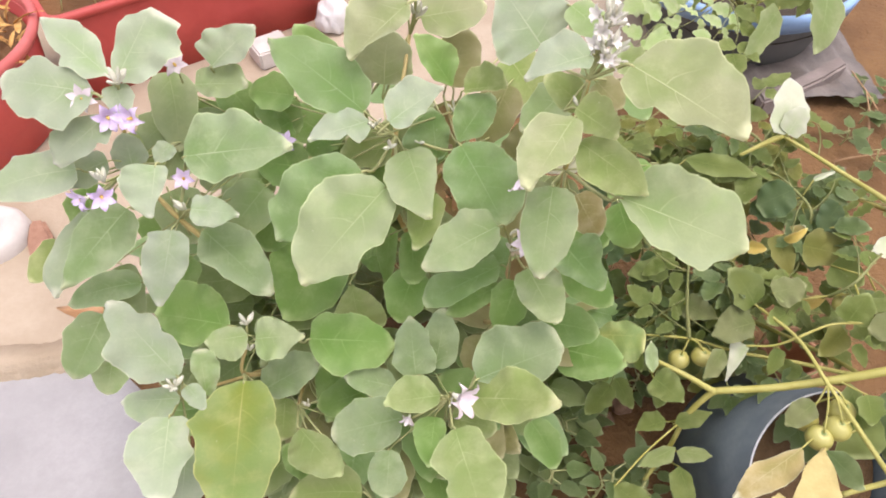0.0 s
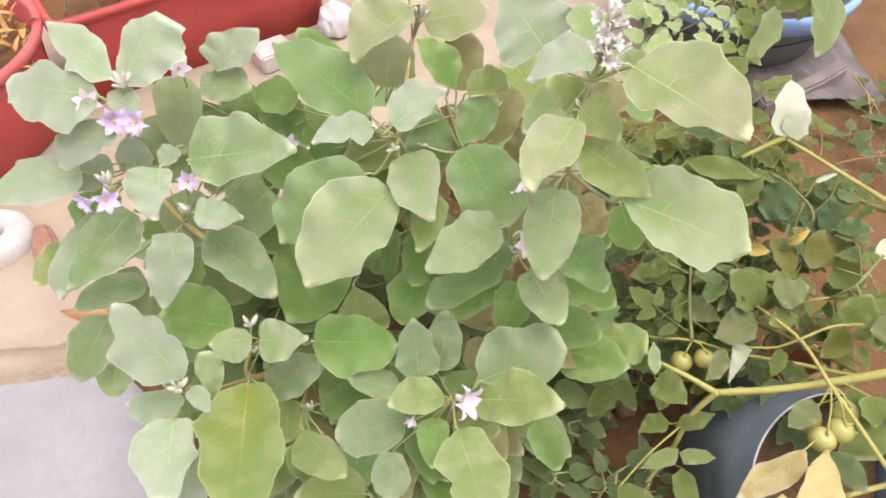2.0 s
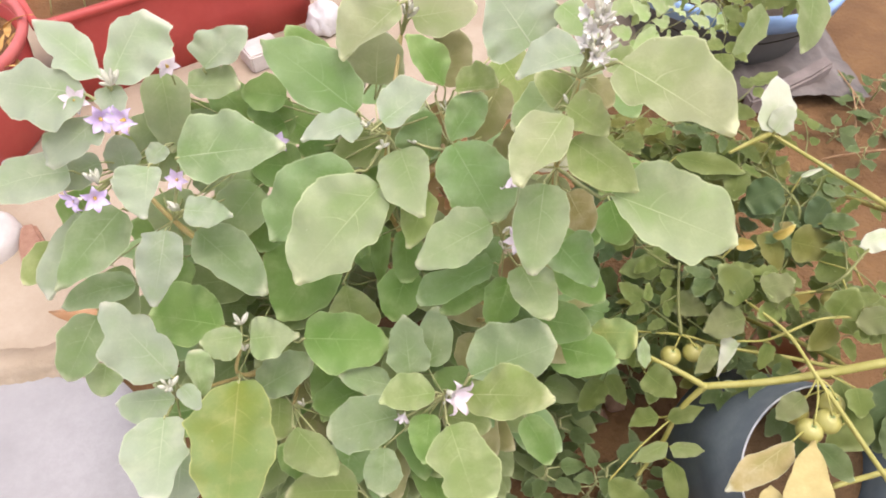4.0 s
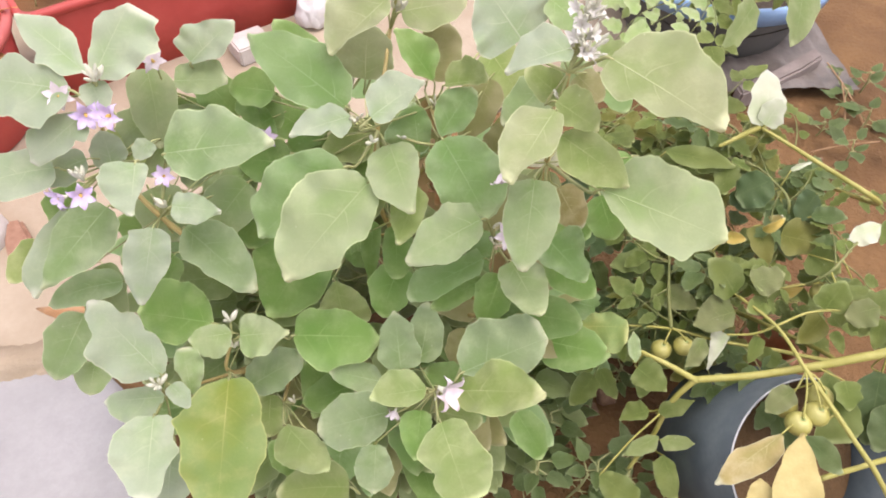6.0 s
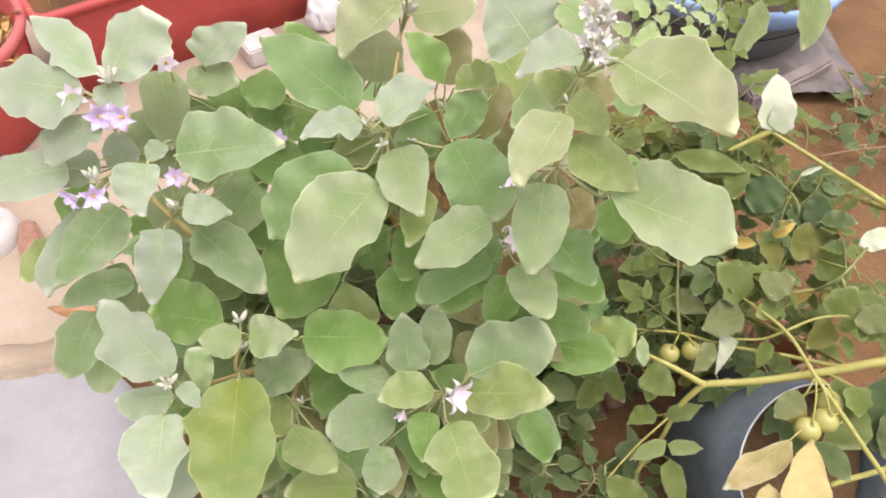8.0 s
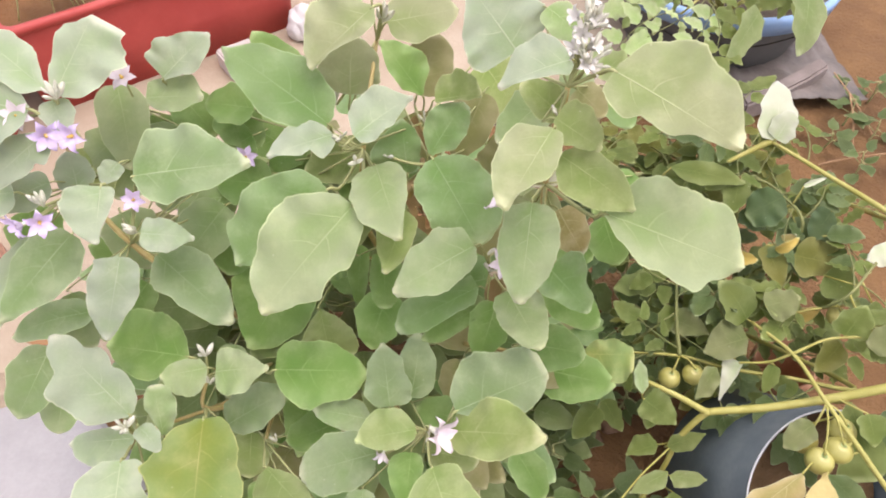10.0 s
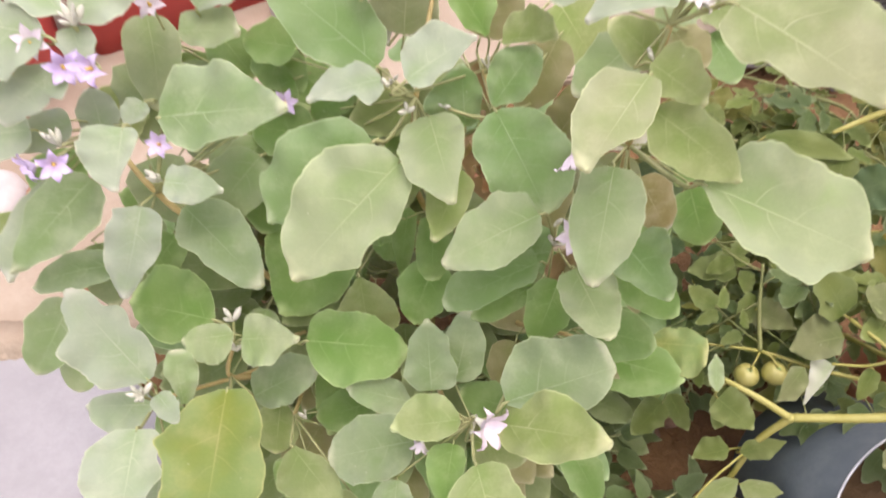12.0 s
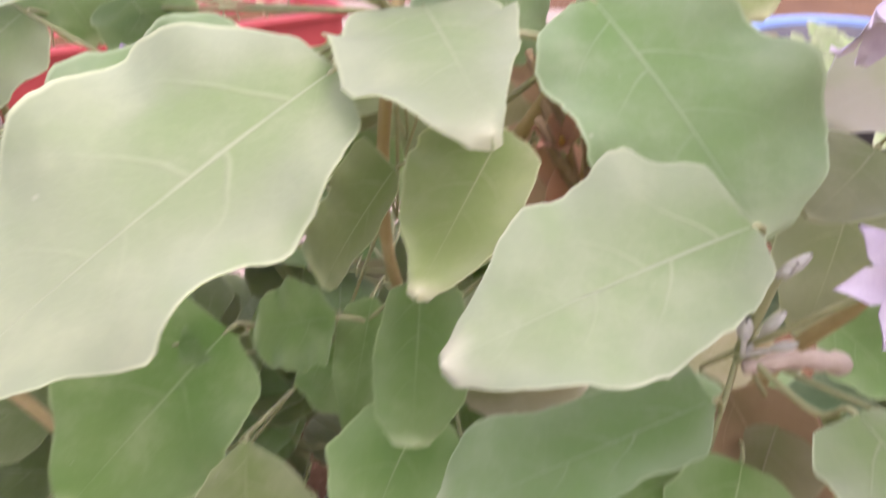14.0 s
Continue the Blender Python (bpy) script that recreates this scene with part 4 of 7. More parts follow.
leaf("lime", "e", (-0.011, 0.624, 0.693), (-0.037, 0.543, 0.672), 0.058, (0.059, -0.263, 0.963), left=(0.21, 0.55, 0.82, 1.00, 0.99, 0.96, 0.93, 0.89, 0.82, 0.76, 0.70, 0.61, 0.50, 0.32, 0.23, 0.15), right=(0.16, 0.44, 0.63, 0.69, 0.70, 0.72, 0.72, 0.71, 0.71, 0.70, 0.68, 0.66, 0.55, 0.43, 0.30, 0.16))
leaf("teal", "c", (0.024, 0.676, 0.732), (0.081, 0.579, 0.677), 0.105, (0.001, -0.496, 0.869), left=(0.24, 0.47, 0.64, 0.75, 0.82, 0.81, 0.80, 0.82, 0.84, 0.85, 0.84, 0.75, 0.66, 0.53, 0.37, 0.14), right=(0.19, 0.46, 0.64, 0.75, 0.85, 0.92, 0.99, 1.00, 1.00, 1.00, 0.98, 0.95, 0.89, 0.77, 0.64, 0.35))
leaf("sage", "d", (0.071, 0.568, 0.689), (-0.027, 0.518, 0.666), 0.080, (-0.029, -0.382, 0.924), left=(0.66, 0.74, 0.82, 0.90, 0.97, 1.00, 0.93, 0.91, 0.90, 0.87, 0.79, 0.67, 0.52, 0.40, 0.28, 0.15), right=(0.16, 0.44, 0.54, 0.64, 0.69, 0.74, 0.77, 0.79, 0.80, 0.79, 0.77, 0.67, 0.57, 0.45, 0.33, 0.19))
leaf("teal", "d", (0.079, 0.570, 0.605), (-0.028, 0.528, 0.573), 0.055, (-0.122, -0.393, 0.912), left=(0.66, 0.65, 0.65, 0.64, 0.65, 0.70, 0.75, 0.79, 0.84, 0.89, 0.94, 1.00, 1.00, 0.88, 0.69, 0.35), right=(0.15, 0.44, 0.67, 0.68, 0.68, 0.61, 0.64, 0.69, 0.73, 0.75, 0.76, 0.76, 0.69, 0.58, 0.46, 0.30))
leaf("green", "d", (0.082, 0.575, 0.552), (0.004, 0.542, 0.526), 0.036, (-0.143, -0.385, 0.912), left=(0.35, 0.77, 0.82, 0.88, 0.94, 1.00, 0.99, 0.96, 0.93, 0.90, 0.87, 0.80, 0.69, 0.58, 0.46, 0.23), right=(0.23, 0.47, 0.71, 0.77, 0.84, 0.90, 0.93, 0.95, 0.98, 0.98, 0.96, 0.93, 0.89, 0.74, 0.55, 0.23))
leaf("sage", "b", (0.131, 0.561, 0.767), (0.112, 0.464, 0.713), 0.072, (-0.106, -0.470, 0.876), left=(0.29, 0.76, 0.79, 0.81, 0.83, 0.86, 0.89, 0.88, 0.87, 0.83, 0.77, 0.70, 0.60, 0.49, 0.37, 0.20), right=(0.51, 0.73, 0.81, 0.89, 0.95, 0.97, 1.00, 0.96, 0.92, 0.87, 0.82, 0.74, 0.59, 0.46, 0.33, 0.18))
leaf("teal", "b", (0.161, 0.550, 0.666), (0.205, 0.498, 0.645), 0.088, (-0.078, -0.427, 0.901), left=(0.18, 0.53, 0.65, 0.63, 0.62, 0.61, 0.58, 0.52, 0.47, 0.42, 0.38, 0.35, 0.32, 0.25, 0.18, 0.09), right=(0.77, 0.85, 0.93, 1.00, 0.98, 0.91, 0.84, 0.74, 0.63, 0.52, 0.48, 0.46, 0.43, 0.37, 0.27, 0.13))
leaf("sand", "d", (0.113, 0.541, 0.634), (0.146, 0.466, 0.617), 0.069, (-0.120, -0.276, 0.954), left=(0.54, 0.64, 0.74, 0.77, 0.79, 0.82, 0.84, 0.82, 0.79, 0.77, 0.71, 0.64, 0.57, 0.47, 0.33, 0.12), right=(0.18, 0.47, 0.64, 0.78, 0.89, 1.00, 0.98, 0.94, 0.90, 0.84, 0.77, 0.70, 0.62, 0.52, 0.42, 0.25))
leaf("green", "d", (0.171, 0.574, 0.600), (0.236, 0.526, 0.573), 0.061, (0.030, -0.463, 0.886))
leaf("khaki", "b", (0.144, 0.575, 0.860), (0.088, 0.484, 0.840), 0.078, (0.037, -0.229, 0.973), left=(0.13, 0.42, 0.78, 0.93, 1.00, 1.00, 0.98, 0.95, 0.92, 0.91, 0.87, 0.78, 0.69, 0.58, 0.47, 0.27), right=(0.29, 0.37, 0.44, 0.49, 0.53, 0.56, 0.59, 0.58, 0.57, 0.49, 0.37, 0.28, 0.18, 0.10, 0.10, 0.10))
leaf("lime", "a", (0.159, 0.582, 0.817), (0.240, 0.539, 0.775), 0.066, (0.093, -0.600, 0.795), left=(0.34, 0.60, 0.79, 0.91, 0.97, 0.98, 1.00, 0.96, 0.91, 0.85, 0.76, 0.66, 0.55, 0.41, 0.26, 0.12), right=(0.25, 0.48, 0.61, 0.73, 0.78, 0.84, 0.86, 0.84, 0.81, 0.77, 0.71, 0.66, 0.58, 0.45, 0.32, 0.12))
leaf("sand", "b", (0.209, 0.543, 0.767), (0.358, 0.492, 0.732), 0.136, (0.041, -0.468, 0.883), left=(0.06, 0.19, 0.32, 0.38, 0.52, 0.65, 0.65, 0.59, 0.61, 0.65, 0.71, 0.74, 0.48, 0.38, 0.26, 0.09), right=(0.13, 0.41, 0.72, 0.80, 0.95, 1.00, 0.89, 0.85, 0.83, 0.85, 0.87, 0.90, 0.88, 0.64, 0.45, 0.23))
leaf("khaki", "a", (0.198, 0.591, 0.916), (0.312, 0.517, 0.879), 0.126, (-0.084, -0.540, 0.838), left=(0.37, 0.46, 0.53, 0.55, 0.53, 0.40, 0.42, 0.46, 0.46, 0.39, 0.26, 0.19, 0.19, 0.16, 0.12, 0.06), right=(0.17, 0.56, 0.72, 0.87, 0.96, 1.00, 1.00, 0.99, 0.97, 0.96, 0.92, 0.83, 0.69, 0.55, 0.41, 0.25))
leaf("lime", "a", (0.150, 0.597, 0.855), (0.197, 0.568, 0.837), 0.065, (-0.002, -0.531, 0.848), left=(0.12, 0.23, 0.33, 0.43, 0.51, 0.55, 0.58, 0.56, 0.51, 0.46, 0.41, 0.36, 0.31, 0.26, 0.18, 0.12), right=(0.65, 0.81, 0.91, 0.94, 0.97, 1.00, 0.96, 0.91, 0.86, 0.80, 0.74, 0.69, 0.60, 0.48, 0.35, 0.12))
leaf("frost", "a", (0.161, 0.618, 0.911), (0.087, 0.589, 0.901), 0.067, (0.047, -0.454, 0.890), left=(0.45, 0.75, 0.89, 0.95, 1.00, 1.00, 0.98, 0.96, 0.93, 0.86, 0.79, 0.67, 0.51, 0.36, 0.22, 0.12), right=(0.22, 0.34, 0.45, 0.42, 0.38, 0.34, 0.30, 0.26, 0.22, 0.19, 0.18, 0.17, 0.15, 0.12, 0.12, 0.12))
leaf("frost", "a", (0.120, 0.704, 0.866), (0.066, 0.763, 0.916), 0.094, (0.013, -0.636, 0.772), left=(0.91, 1.07, 1.14, 1.10, 1.05, 0.94, 0.57, 0.34), right=(1.02, 1.15, 1.12, 0.97, 0.83, 0.59, 0.35, 0.21))
leaf("sage", "a", (0.152, 0.723, 0.908), (0.190, 0.672, 0.892), 0.043, (-0.199, -0.438, 0.876))
leaf("khaki", "e2", (-0.046, 0.800, 0.868), (-0.124, 0.743, 0.821), 0.116, (-0.040, -0.604, 0.796), left=(0.11, 0.33, 0.50, 0.67, 0.82, 0.89, 0.96, 1.00, 0.93, 0.85, 0.78, 0.71, 0.60, 0.48, 0.35, 0.14), right=(0.08, 0.22, 0.29, 0.31, 0.30, 0.28, 0.24, 0.21, 0.18, 0.15, 0.11, 0.07, 0.08, 0.08, 0.07, 0.07))
leaf("sage", "e2", (-0.064, 0.839, 0.875), (-0.109, 0.827, 0.865), 0.068, (-0.026, -0.580, 0.814))
leaf("teal", "e", (-0.108, 0.723, 0.752), (-0.235, 0.783, 0.828), 0.102, (0.220, -0.551, 0.805), left=(0.30, 0.61, 0.78, 0.85, 0.92, 0.97, 1.00, 1.00, 0.95, 0.90, 0.82, 0.72, 0.61, 0.46, 0.29, 0.10), right=(0.12, 0.25, 0.38, 0.60, 0.71, 0.78, 0.81, 0.81, 0.77, 0.72, 0.66, 0.60, 0.52, 0.41, 0.28, 0.09))
leaf("green", "e", (-0.154, 0.810, 0.733), (-0.218, 0.870, 0.796), 0.059, (0.204, -0.599, 0.774))
leaf("frost", "e", (-0.101, 0.701, 0.753), (-0.182, 0.678, 0.740), 0.055, (-0.000, -0.483, 0.875), left=(0.16, 0.47, 0.66, 0.81, 0.92, 0.94, 0.97, 1.00, 0.97, 0.93, 0.88, 0.79, 0.66, 0.53, 0.33, 0.14), right=(0.50, 0.67, 0.81, 0.88, 0.93, 0.78, 0.40, 0.45, 0.50, 0.44, 0.38, 0.31, 0.25, 0.18, 0.14, 0.14))
leaf("frost", "c2", (-0.068, 0.660, 0.784), (0.001, 0.716, 0.799), 0.073, (0.132, -0.397, 0.908), left=(0.33, 0.46, 0.51, 0.54, 0.52, 0.48, 0.46, 0.47, 0.46, 0.40, 0.34, 0.28, 0.23, 0.17, 0.11, 0.11), right=(0.17, 0.46, 0.70, 0.79, 0.88, 0.92, 0.96, 1.00, 1.00, 0.99, 0.94, 0.86, 0.77, 0.52, 0.29, 0.11))
leaf("green", "c2", (0.012, 0.742, 0.781), (-0.038, 0.778, 0.837), 0.065, (0.220, -0.719, 0.659), left=(0.12, 0.23, 0.41, 0.66, 0.86, 0.93, 1.00, 0.99, 0.92, 0.85, 0.78, 0.69, 0.58, 0.48, 0.29, 0.12), right=(0.12, 0.15, 0.27, 0.40, 0.52, 0.53, 0.54, 0.53, 0.52, 0.51, 0.47, 0.41, 0.35, 0.27, 0.16, 0.12))
leaf("lime", "c2", (0.028, 0.720, 0.789), (0.084, 0.711, 0.803), 0.071, (-0.291, -0.500, 0.816), left=(0.11, 0.11, 0.13, 0.12, 0.11, 0.11, 0.11, 0.11, 0.11, 0.13, 0.15, 0.16, 0.17, 0.12, 0.11, 0.11), right=(0.45, 0.63, 0.72, 0.82, 0.87, 0.91, 0.95, 0.99, 1.00, 0.96, 0.92, 0.88, 0.82, 0.69, 0.56, 0.24))
leaf("teal", "c", (0.021, 0.680, 0.736), (0.063, 0.718, 0.787), 0.058, (-0.152, -0.737, 0.658), left=(0.14, 0.21, 0.36, 0.53, 0.69, 0.80, 0.82, 0.84, 0.86, 0.86, 0.81, 0.77, 0.72, 0.64, 0.51, 0.38), right=(0.14, 0.32, 0.47, 0.62, 0.77, 0.86, 0.94, 1.00, 0.99, 0.98, 0.96, 0.90, 0.77, 0.59, 0.36, 0.14))
leaf("teal", "c", (-0.009, 0.689, 0.697), (-0.016, 0.736, 0.749), 0.094, (0.131, -0.726, 0.676), left=(0.17, 0.27, 0.31, 0.36, 0.40, 0.41, 0.43, 0.44, 0.46, 0.47, 0.43, 0.39, 0.35, 0.28, 0.17, 0.09), right=(0.09, 0.21, 0.36, 0.68, 0.89, 0.99, 1.00, 0.95, 0.90, 0.81, 0.69, 0.58, 0.47, 0.36, 0.24, 0.09))
leaf("sage", "b", (0.167, 0.718, 0.800), (0.101, 0.663, 0.767), 0.061, (-0.065, -0.453, 0.889))
leaf("lime", "a", (0.165, 0.630, 0.831), (0.121, 0.660, 0.856), 0.044, (0.046, -0.602, 0.797))
leaf("lime", "s", (-0.072, 0.753, 0.660), (-0.157, 0.745, 0.652), 0.064, (-0.029, -0.457, 0.889))
leaf("khaki", "e2", (-0.085, 0.793, 0.745), (-0.077, 0.854, 0.797), 0.086, (0.034, -0.645, 0.763))
leaf("rust", "c2", (0.005, 0.801, 0.739), (0.038, 0.873, 0.787), 0.080, (-0.026, -0.541, 0.840))
leaf("khaki", "e2", (-0.031, 0.841, 0.824), (0.062, 0.853, 0.835), 0.075, (-0.021, -0.545, 0.838))
leaf("green", "s", (-0.045, 0.632, 0.609), (-0.042, 0.565, 0.568), 0.052, (0.033, -0.521, 0.853), left=(0.17, 0.52, 0.60, 0.64, 0.68, 0.72, 0.75, 0.76, 0.76, 0.76, 0.76, 0.72, 0.68, 0.64, 0.51, 0.37), right=(0.47, 0.74, 0.80, 0.86, 0.93, 0.99, 1.00, 0.99, 0.98, 0.97, 0.96, 0.91, 0.79, 0.67, 0.52, 0.33))
leaf("green", "s", (-0.085, 0.709, 0.532), (-0.095, 0.647, 0.453), 0.040, (-0.055, -0.777, 0.627), left=(0.32, 0.75, 0.84, 0.94, 1.00, 0.97, 0.94, 0.91, 0.82, 0.73, 0.63, 0.53, 0.44, 0.32, 0.20, 0.20), right=(0.22, 0.65, 0.67, 0.68, 0.70, 0.70, 0.70, 0.69, 0.69, 0.68, 0.63, 0.57, 0.50, 0.44, 0.29, 0.20))
leaf("green", "s", (-0.042, 0.617, 0.532), (-0.068, 0.556, 0.482), 0.071, (-0.079, -0.621, 0.780))
leaf("green", "s", (-0.127, 0.708, 0.478), (-0.089, 0.679, 0.454), 0.058, (0.191, -0.472, 0.860))
leaf("green", "e", (-0.227, 0.821, 0.704), (-0.296, 0.828, 0.709), 0.066, (0.026, -0.469, 0.883))
leaf("green", "f", (-0.238, 0.815, 0.660), (-0.278, 0.799, 0.645), 0.067, (-0.060, -0.555, 0.830))
leaf("green", "e", (-0.205, 0.796, 0.630), (-0.147, 0.789, 0.625), 0.058, (0.037, -0.439, 0.898))
leaf("sage", "f", (-0.305, 0.744, 0.600), (-0.328, 0.690, 0.567), 0.068, (0.116, -0.546, 0.830))
leaf("green", "f", (-0.286, 0.815, 0.620), (-0.277, 0.766, 0.579), 0.064, (0.189, -0.610, 0.769))
leaf("acid", "d3", (0.273, 0.628, 0.336), (0.351, 0.614, 0.353), 0.096, (0.010, -0.367, 0.930), left=(0.55, 0.85, 0.95, 1.0, 0.98, 1.0, 0.9, 0.6), right=(0.2, 0.4, 0.5, 0.48, 0.55, 0.5, 0.4, 0.3))
leaf("dry", "b", (0.179, 0.621, 0.693), (0.210, 0.578, 0.656), 0.055, (0.027, -0.631, 0.775))
leaf("green", "d2", (0.108, 0.581, 0.554), (0.080, 0.517, 0.514), 0.059, (-0.127, -0.491, 0.862))
leaf("green", "d3", (0.151, 0.558, 0.483), (0.239, 0.545, 0.472), 0.072, (0.067, -0.339, 0.938))
leaf("green", "i", (0.057, 0.479, 0.416), (-0.007, 0.493, 0.428), 0.055, (0.113, -0.299, 0.948))
leaf("lime", "i", (0.013, 0.437, 0.407), (0.080, 0.420, 0.406), 0.060, (-0.040, -0.233, 0.972))
leaf("green", "i", (0.134, 0.442, 0.386), (0.173, 0.386, 0.339), 0.052, (0.140, -0.578, 0.804))
leaf("green", "b", (0.254, 0.661, 0.635), (0.278, 0.618, 0.585), 0.067, (-0.005, -0.752, 0.659))
leaf("green", "f", (-0.401, 0.665, 0.508), (-0.437, 0.620, 0.470), 0.066, (0.008, -0.647, 0.763))
leaf("rust", "c", (0.098, 0.818, 0.727), (0.056, 0.747, 0.667), 0.068, (-0.117, -0.597, 0.794))
leaf("rust", "c", (0.101, 0.720, 0.658), (0.139, 0.758, 0.690), 0.060, (-0.158, -0.539, 0.827))
leaf("olive", "e", (-0.058, 0.642, 0.663), (-0.097, 0.640, 0.593), 0.058, (-0.574, -0.746, 0.339), left=(0.84, 0.91, 0.96, 0.93, 0.89, 0.86, 0.88, 0.91, 0.94, 0.97, 0.98, 0.99, 0.99, 1.00, 1.00, 0.92), right=(0.15, 0.27, 0.32, 0.37, 0.38, 0.39, 0.39, 0.39, 0.37, 0.35, 0.33, 0.31, 0.29, 0.26, 0.23, 0.14))
leaf("green", "s", (-0.106, 0.692, 0.529), (-0.161, 0.690, 0.512), 0.069, (-0.250, -0.480, 0.841), left=(0.12, 0.26, 0.43, 0.60, 0.66, 0.72, 0.79, 0.85, 0.86, 0.83, 0.81, 0.78, 0.75, 0.63, 0.50, 0.30), right=(0.32, 0.95, 0.96, 0.97, 0.98, 0.99, 1.00, 0.97, 0.94, 0.90, 0.86, 0.82, 0.75, 0.62, 0.49, 0.36))
leaf("green", "s", (-0.205, 0.676, 0.511), (-0.177, 0.685, 0.505), 0.033, (0.304, -0.364, 0.880))
leaf("rust", "e", (-0.078, 0.760, 0.642), (-0.150, 0.781, 0.657), 0.058, (0.053, -0.463, 0.885))
leaf("rust", "c", (0.101, 0.770, 0.675), (0.172, 0.731, 0.646), 0.070, (0.020, -0.572, 0.820))
leaf("sage", "f", (-0.278, 0.752, 0.609), (-0.322, 0.690, 0.562), 0.064, (0.076, -0.636, 0.768))
leaf("green", "e", (-0.164, 0.806, 0.651), (-0.213, 0.775, 0.627), 0.049, (-0.025, -0.581, 0.813))
leaf("khaki", "b", (0.147, 0.646, 0.683), (0.116, 0.620, 0.663), 0.048, (-0.220, -0.413, 0.884))
leaf("rust", "d", (0.132, 0.606, 0.552), (0.113, 0.566, 0.522), 0.052, (-0.256, -0.504, 0.825))
leaf("rust", "d2", (0.065, 0.570, 0.424), (0.047, 0.516, 0.383), 0.057, (-0.193, -0.549, 0.813))
leaf("sage", "f", (-0.392, 0.783, 0.582), (-0.330, 0.772, 0.574), 0.066, (0.048, -0.372, 0.927))
leaf("sage", "f", (-0.458, 0.710, 0.502), (-0.471, 0.649, 0.456), 0.067, (0.270, -0.617, 0.739))
leaf("green", "e", (-0.078, 0.739, 0.601), (-0.109, 0.765, 0.620), 0.049, (0.121, -0.496, 0.860))
leaf("green", "b", (0.323, 0.761, 0.620), (0.258, 0.715, 0.585), 0.048, (-0.235, -0.354, 0.905))
leaf("sage", "f", (-0.270, 0.716, 0.615), (-0.330, 0.655, 0.564), 0.086, (-0.032, -0.624, 0.781))
leaf("green", "e", (-0.210, 0.750, 0.618), (-0.289, 0.757, 0.624), 0.080, (0.029, -0.419, 0.907))
leaf("green", "e", (-0.252, 0.738, 0.568), (-0.284, 0.672, 0.513), 0.088, (0.035, -0.652, 0.757))
leaf("lime", "f3", (-0.449, 0.779, 0.668), (-0.468, 0.713, 0.613), 0.075, (0.196, -0.663, 0.723))
leaf("green", "e", (-0.193, 0.817, 0.635), (-0.257, 0.847, 0.660), 0.071, (0.128, -0.463, 0.877))
leaf("sage", "f4", (-0.337, 0.818, 0.675), (-0.381, 0.750, 0.618), 0.087, (0.069, -0.667, 0.741))
leaf("lime", "c2", (0.100, 0.868, 0.743), (0.151, 0.808, 0.693), 0.085, (0.032, -0.626, 0.779))
leaf("rust", "c", (0.064, 0.702, 0.629), (0.105, 0.637, 0.588), 0.077, (0.025, -0.526, 0.850))
leaf("sage", "f", (-0.425, 0.724, 0.596), (-0.381, 0.663, 0.545), 0.083, (0.294, -0.480, 0.826))
leaf("green", "f3", (-0.545, 0.716, 0.615), (-0.511, 0.657, 0.566), 0.077, (0.347, -0.477, 0.808))
leaf("green", "f4", (-0.406, 0.806, 0.639), (-0.340, 0.832, 0.674), 0.079, (-0.149, -0.637, 0.756))
leaf("khaki", "b", (0.182, 0.708, 0.642), (0.156, 0.653, 0.568), 0.062, (-0.399, -0.670, 0.627))
leaf("rust", "d", (0.161, 0.657, 0.470), (0.214, 0.639, 0.443), 0.051, (0.223, -0.547, 0.807))
leaf("green", "d", (0.219, 0.742, 0.517), (0.278, 0.715, 0.478), 0.067, (0.146, -0.701, 0.698))
leaf("frost", "f2", (-0.437, 0.725, 0.793), (-0.416, 0.686, 0.773), 0.041, (0.214, -0.344, 0.914))
leaf("sage", "f3", (-0.416, 0.792, 0.679), (-0.459, 0.762, 0.654), 0.066, (-0.007, -0.637, 0.771))
leaf("sage", "f3", (-0.385, 0.805, 0.651), (-0.434, 0.740, 0.610), 0.089, (0.107, -0.591, 0.799))
leaf("green", "e", (-0.281, 0.854, 0.679), (-0.227, 0.810, 0.642), 0.073, (0.180, -0.496, 0.849))
leaf("green", "f4", (-0.347, 0.876, 0.685), (-0.294, 0.823, 0.653), 0.069, (0.122, -0.413, 0.902))

leaf("copper", "c", (0.035, 0.699, 0.648), (0.014, 0.656, 0.624), 0.026, (0.2, -0.69, 0.71), fold=0.5, arch=0.12)
leaf("copper", "c", (0.010, 0.694, 0.655), (0.036, 0.668, 0.630), 0.022, (-0.2, -0.69, 0.71), fold=-0.4, arch=0.1)
leaf("umber", "c", (0.017, 0.750, 0.642), (0.029, 0.676, 0.582), 0.075, (0.03, -0.66, 0.71), fold=0.2, arch=0.05)
leaf("umber", "d", (0.110, 0.620, 0.560), (0.146, 0.566, 0.500), 0.062, (0.05, -0.69, 0.71), fold=0.2, arch=0.05)
stalk("side_stem", [(0.011, 0.724, 0.690), (0.012, 0.690, 0.676), (0.024, 0.676, 0.650), (0.030, 0.690, 0.610), (0.02, 0.72, 0.56)], 0.0034, 0.0045, WOODY, eggplant, n=18, around=8, knobs=0.08)
stalk("side_stem", [(0.006, 0.700, 0.690), (0.020, 0.682, 0.690), (0.031, 0.672, 0.668), (0.034, 0.682, 0.640)], 0.0022, 0.003, AMBER, eggplant, n=14, around=7, knobs=0.08)
stalk("withered_calyx", [(0.096, 0.588, 0.607), (0.110, 0.590, 0.610), (0.128, 0.597, 0.606), (0.146, 0.603, 0.599)], 0.003, 0.0052, CALYX, eggplant, n=12, around=8, knobs=0.2, label="tan withered calyx")
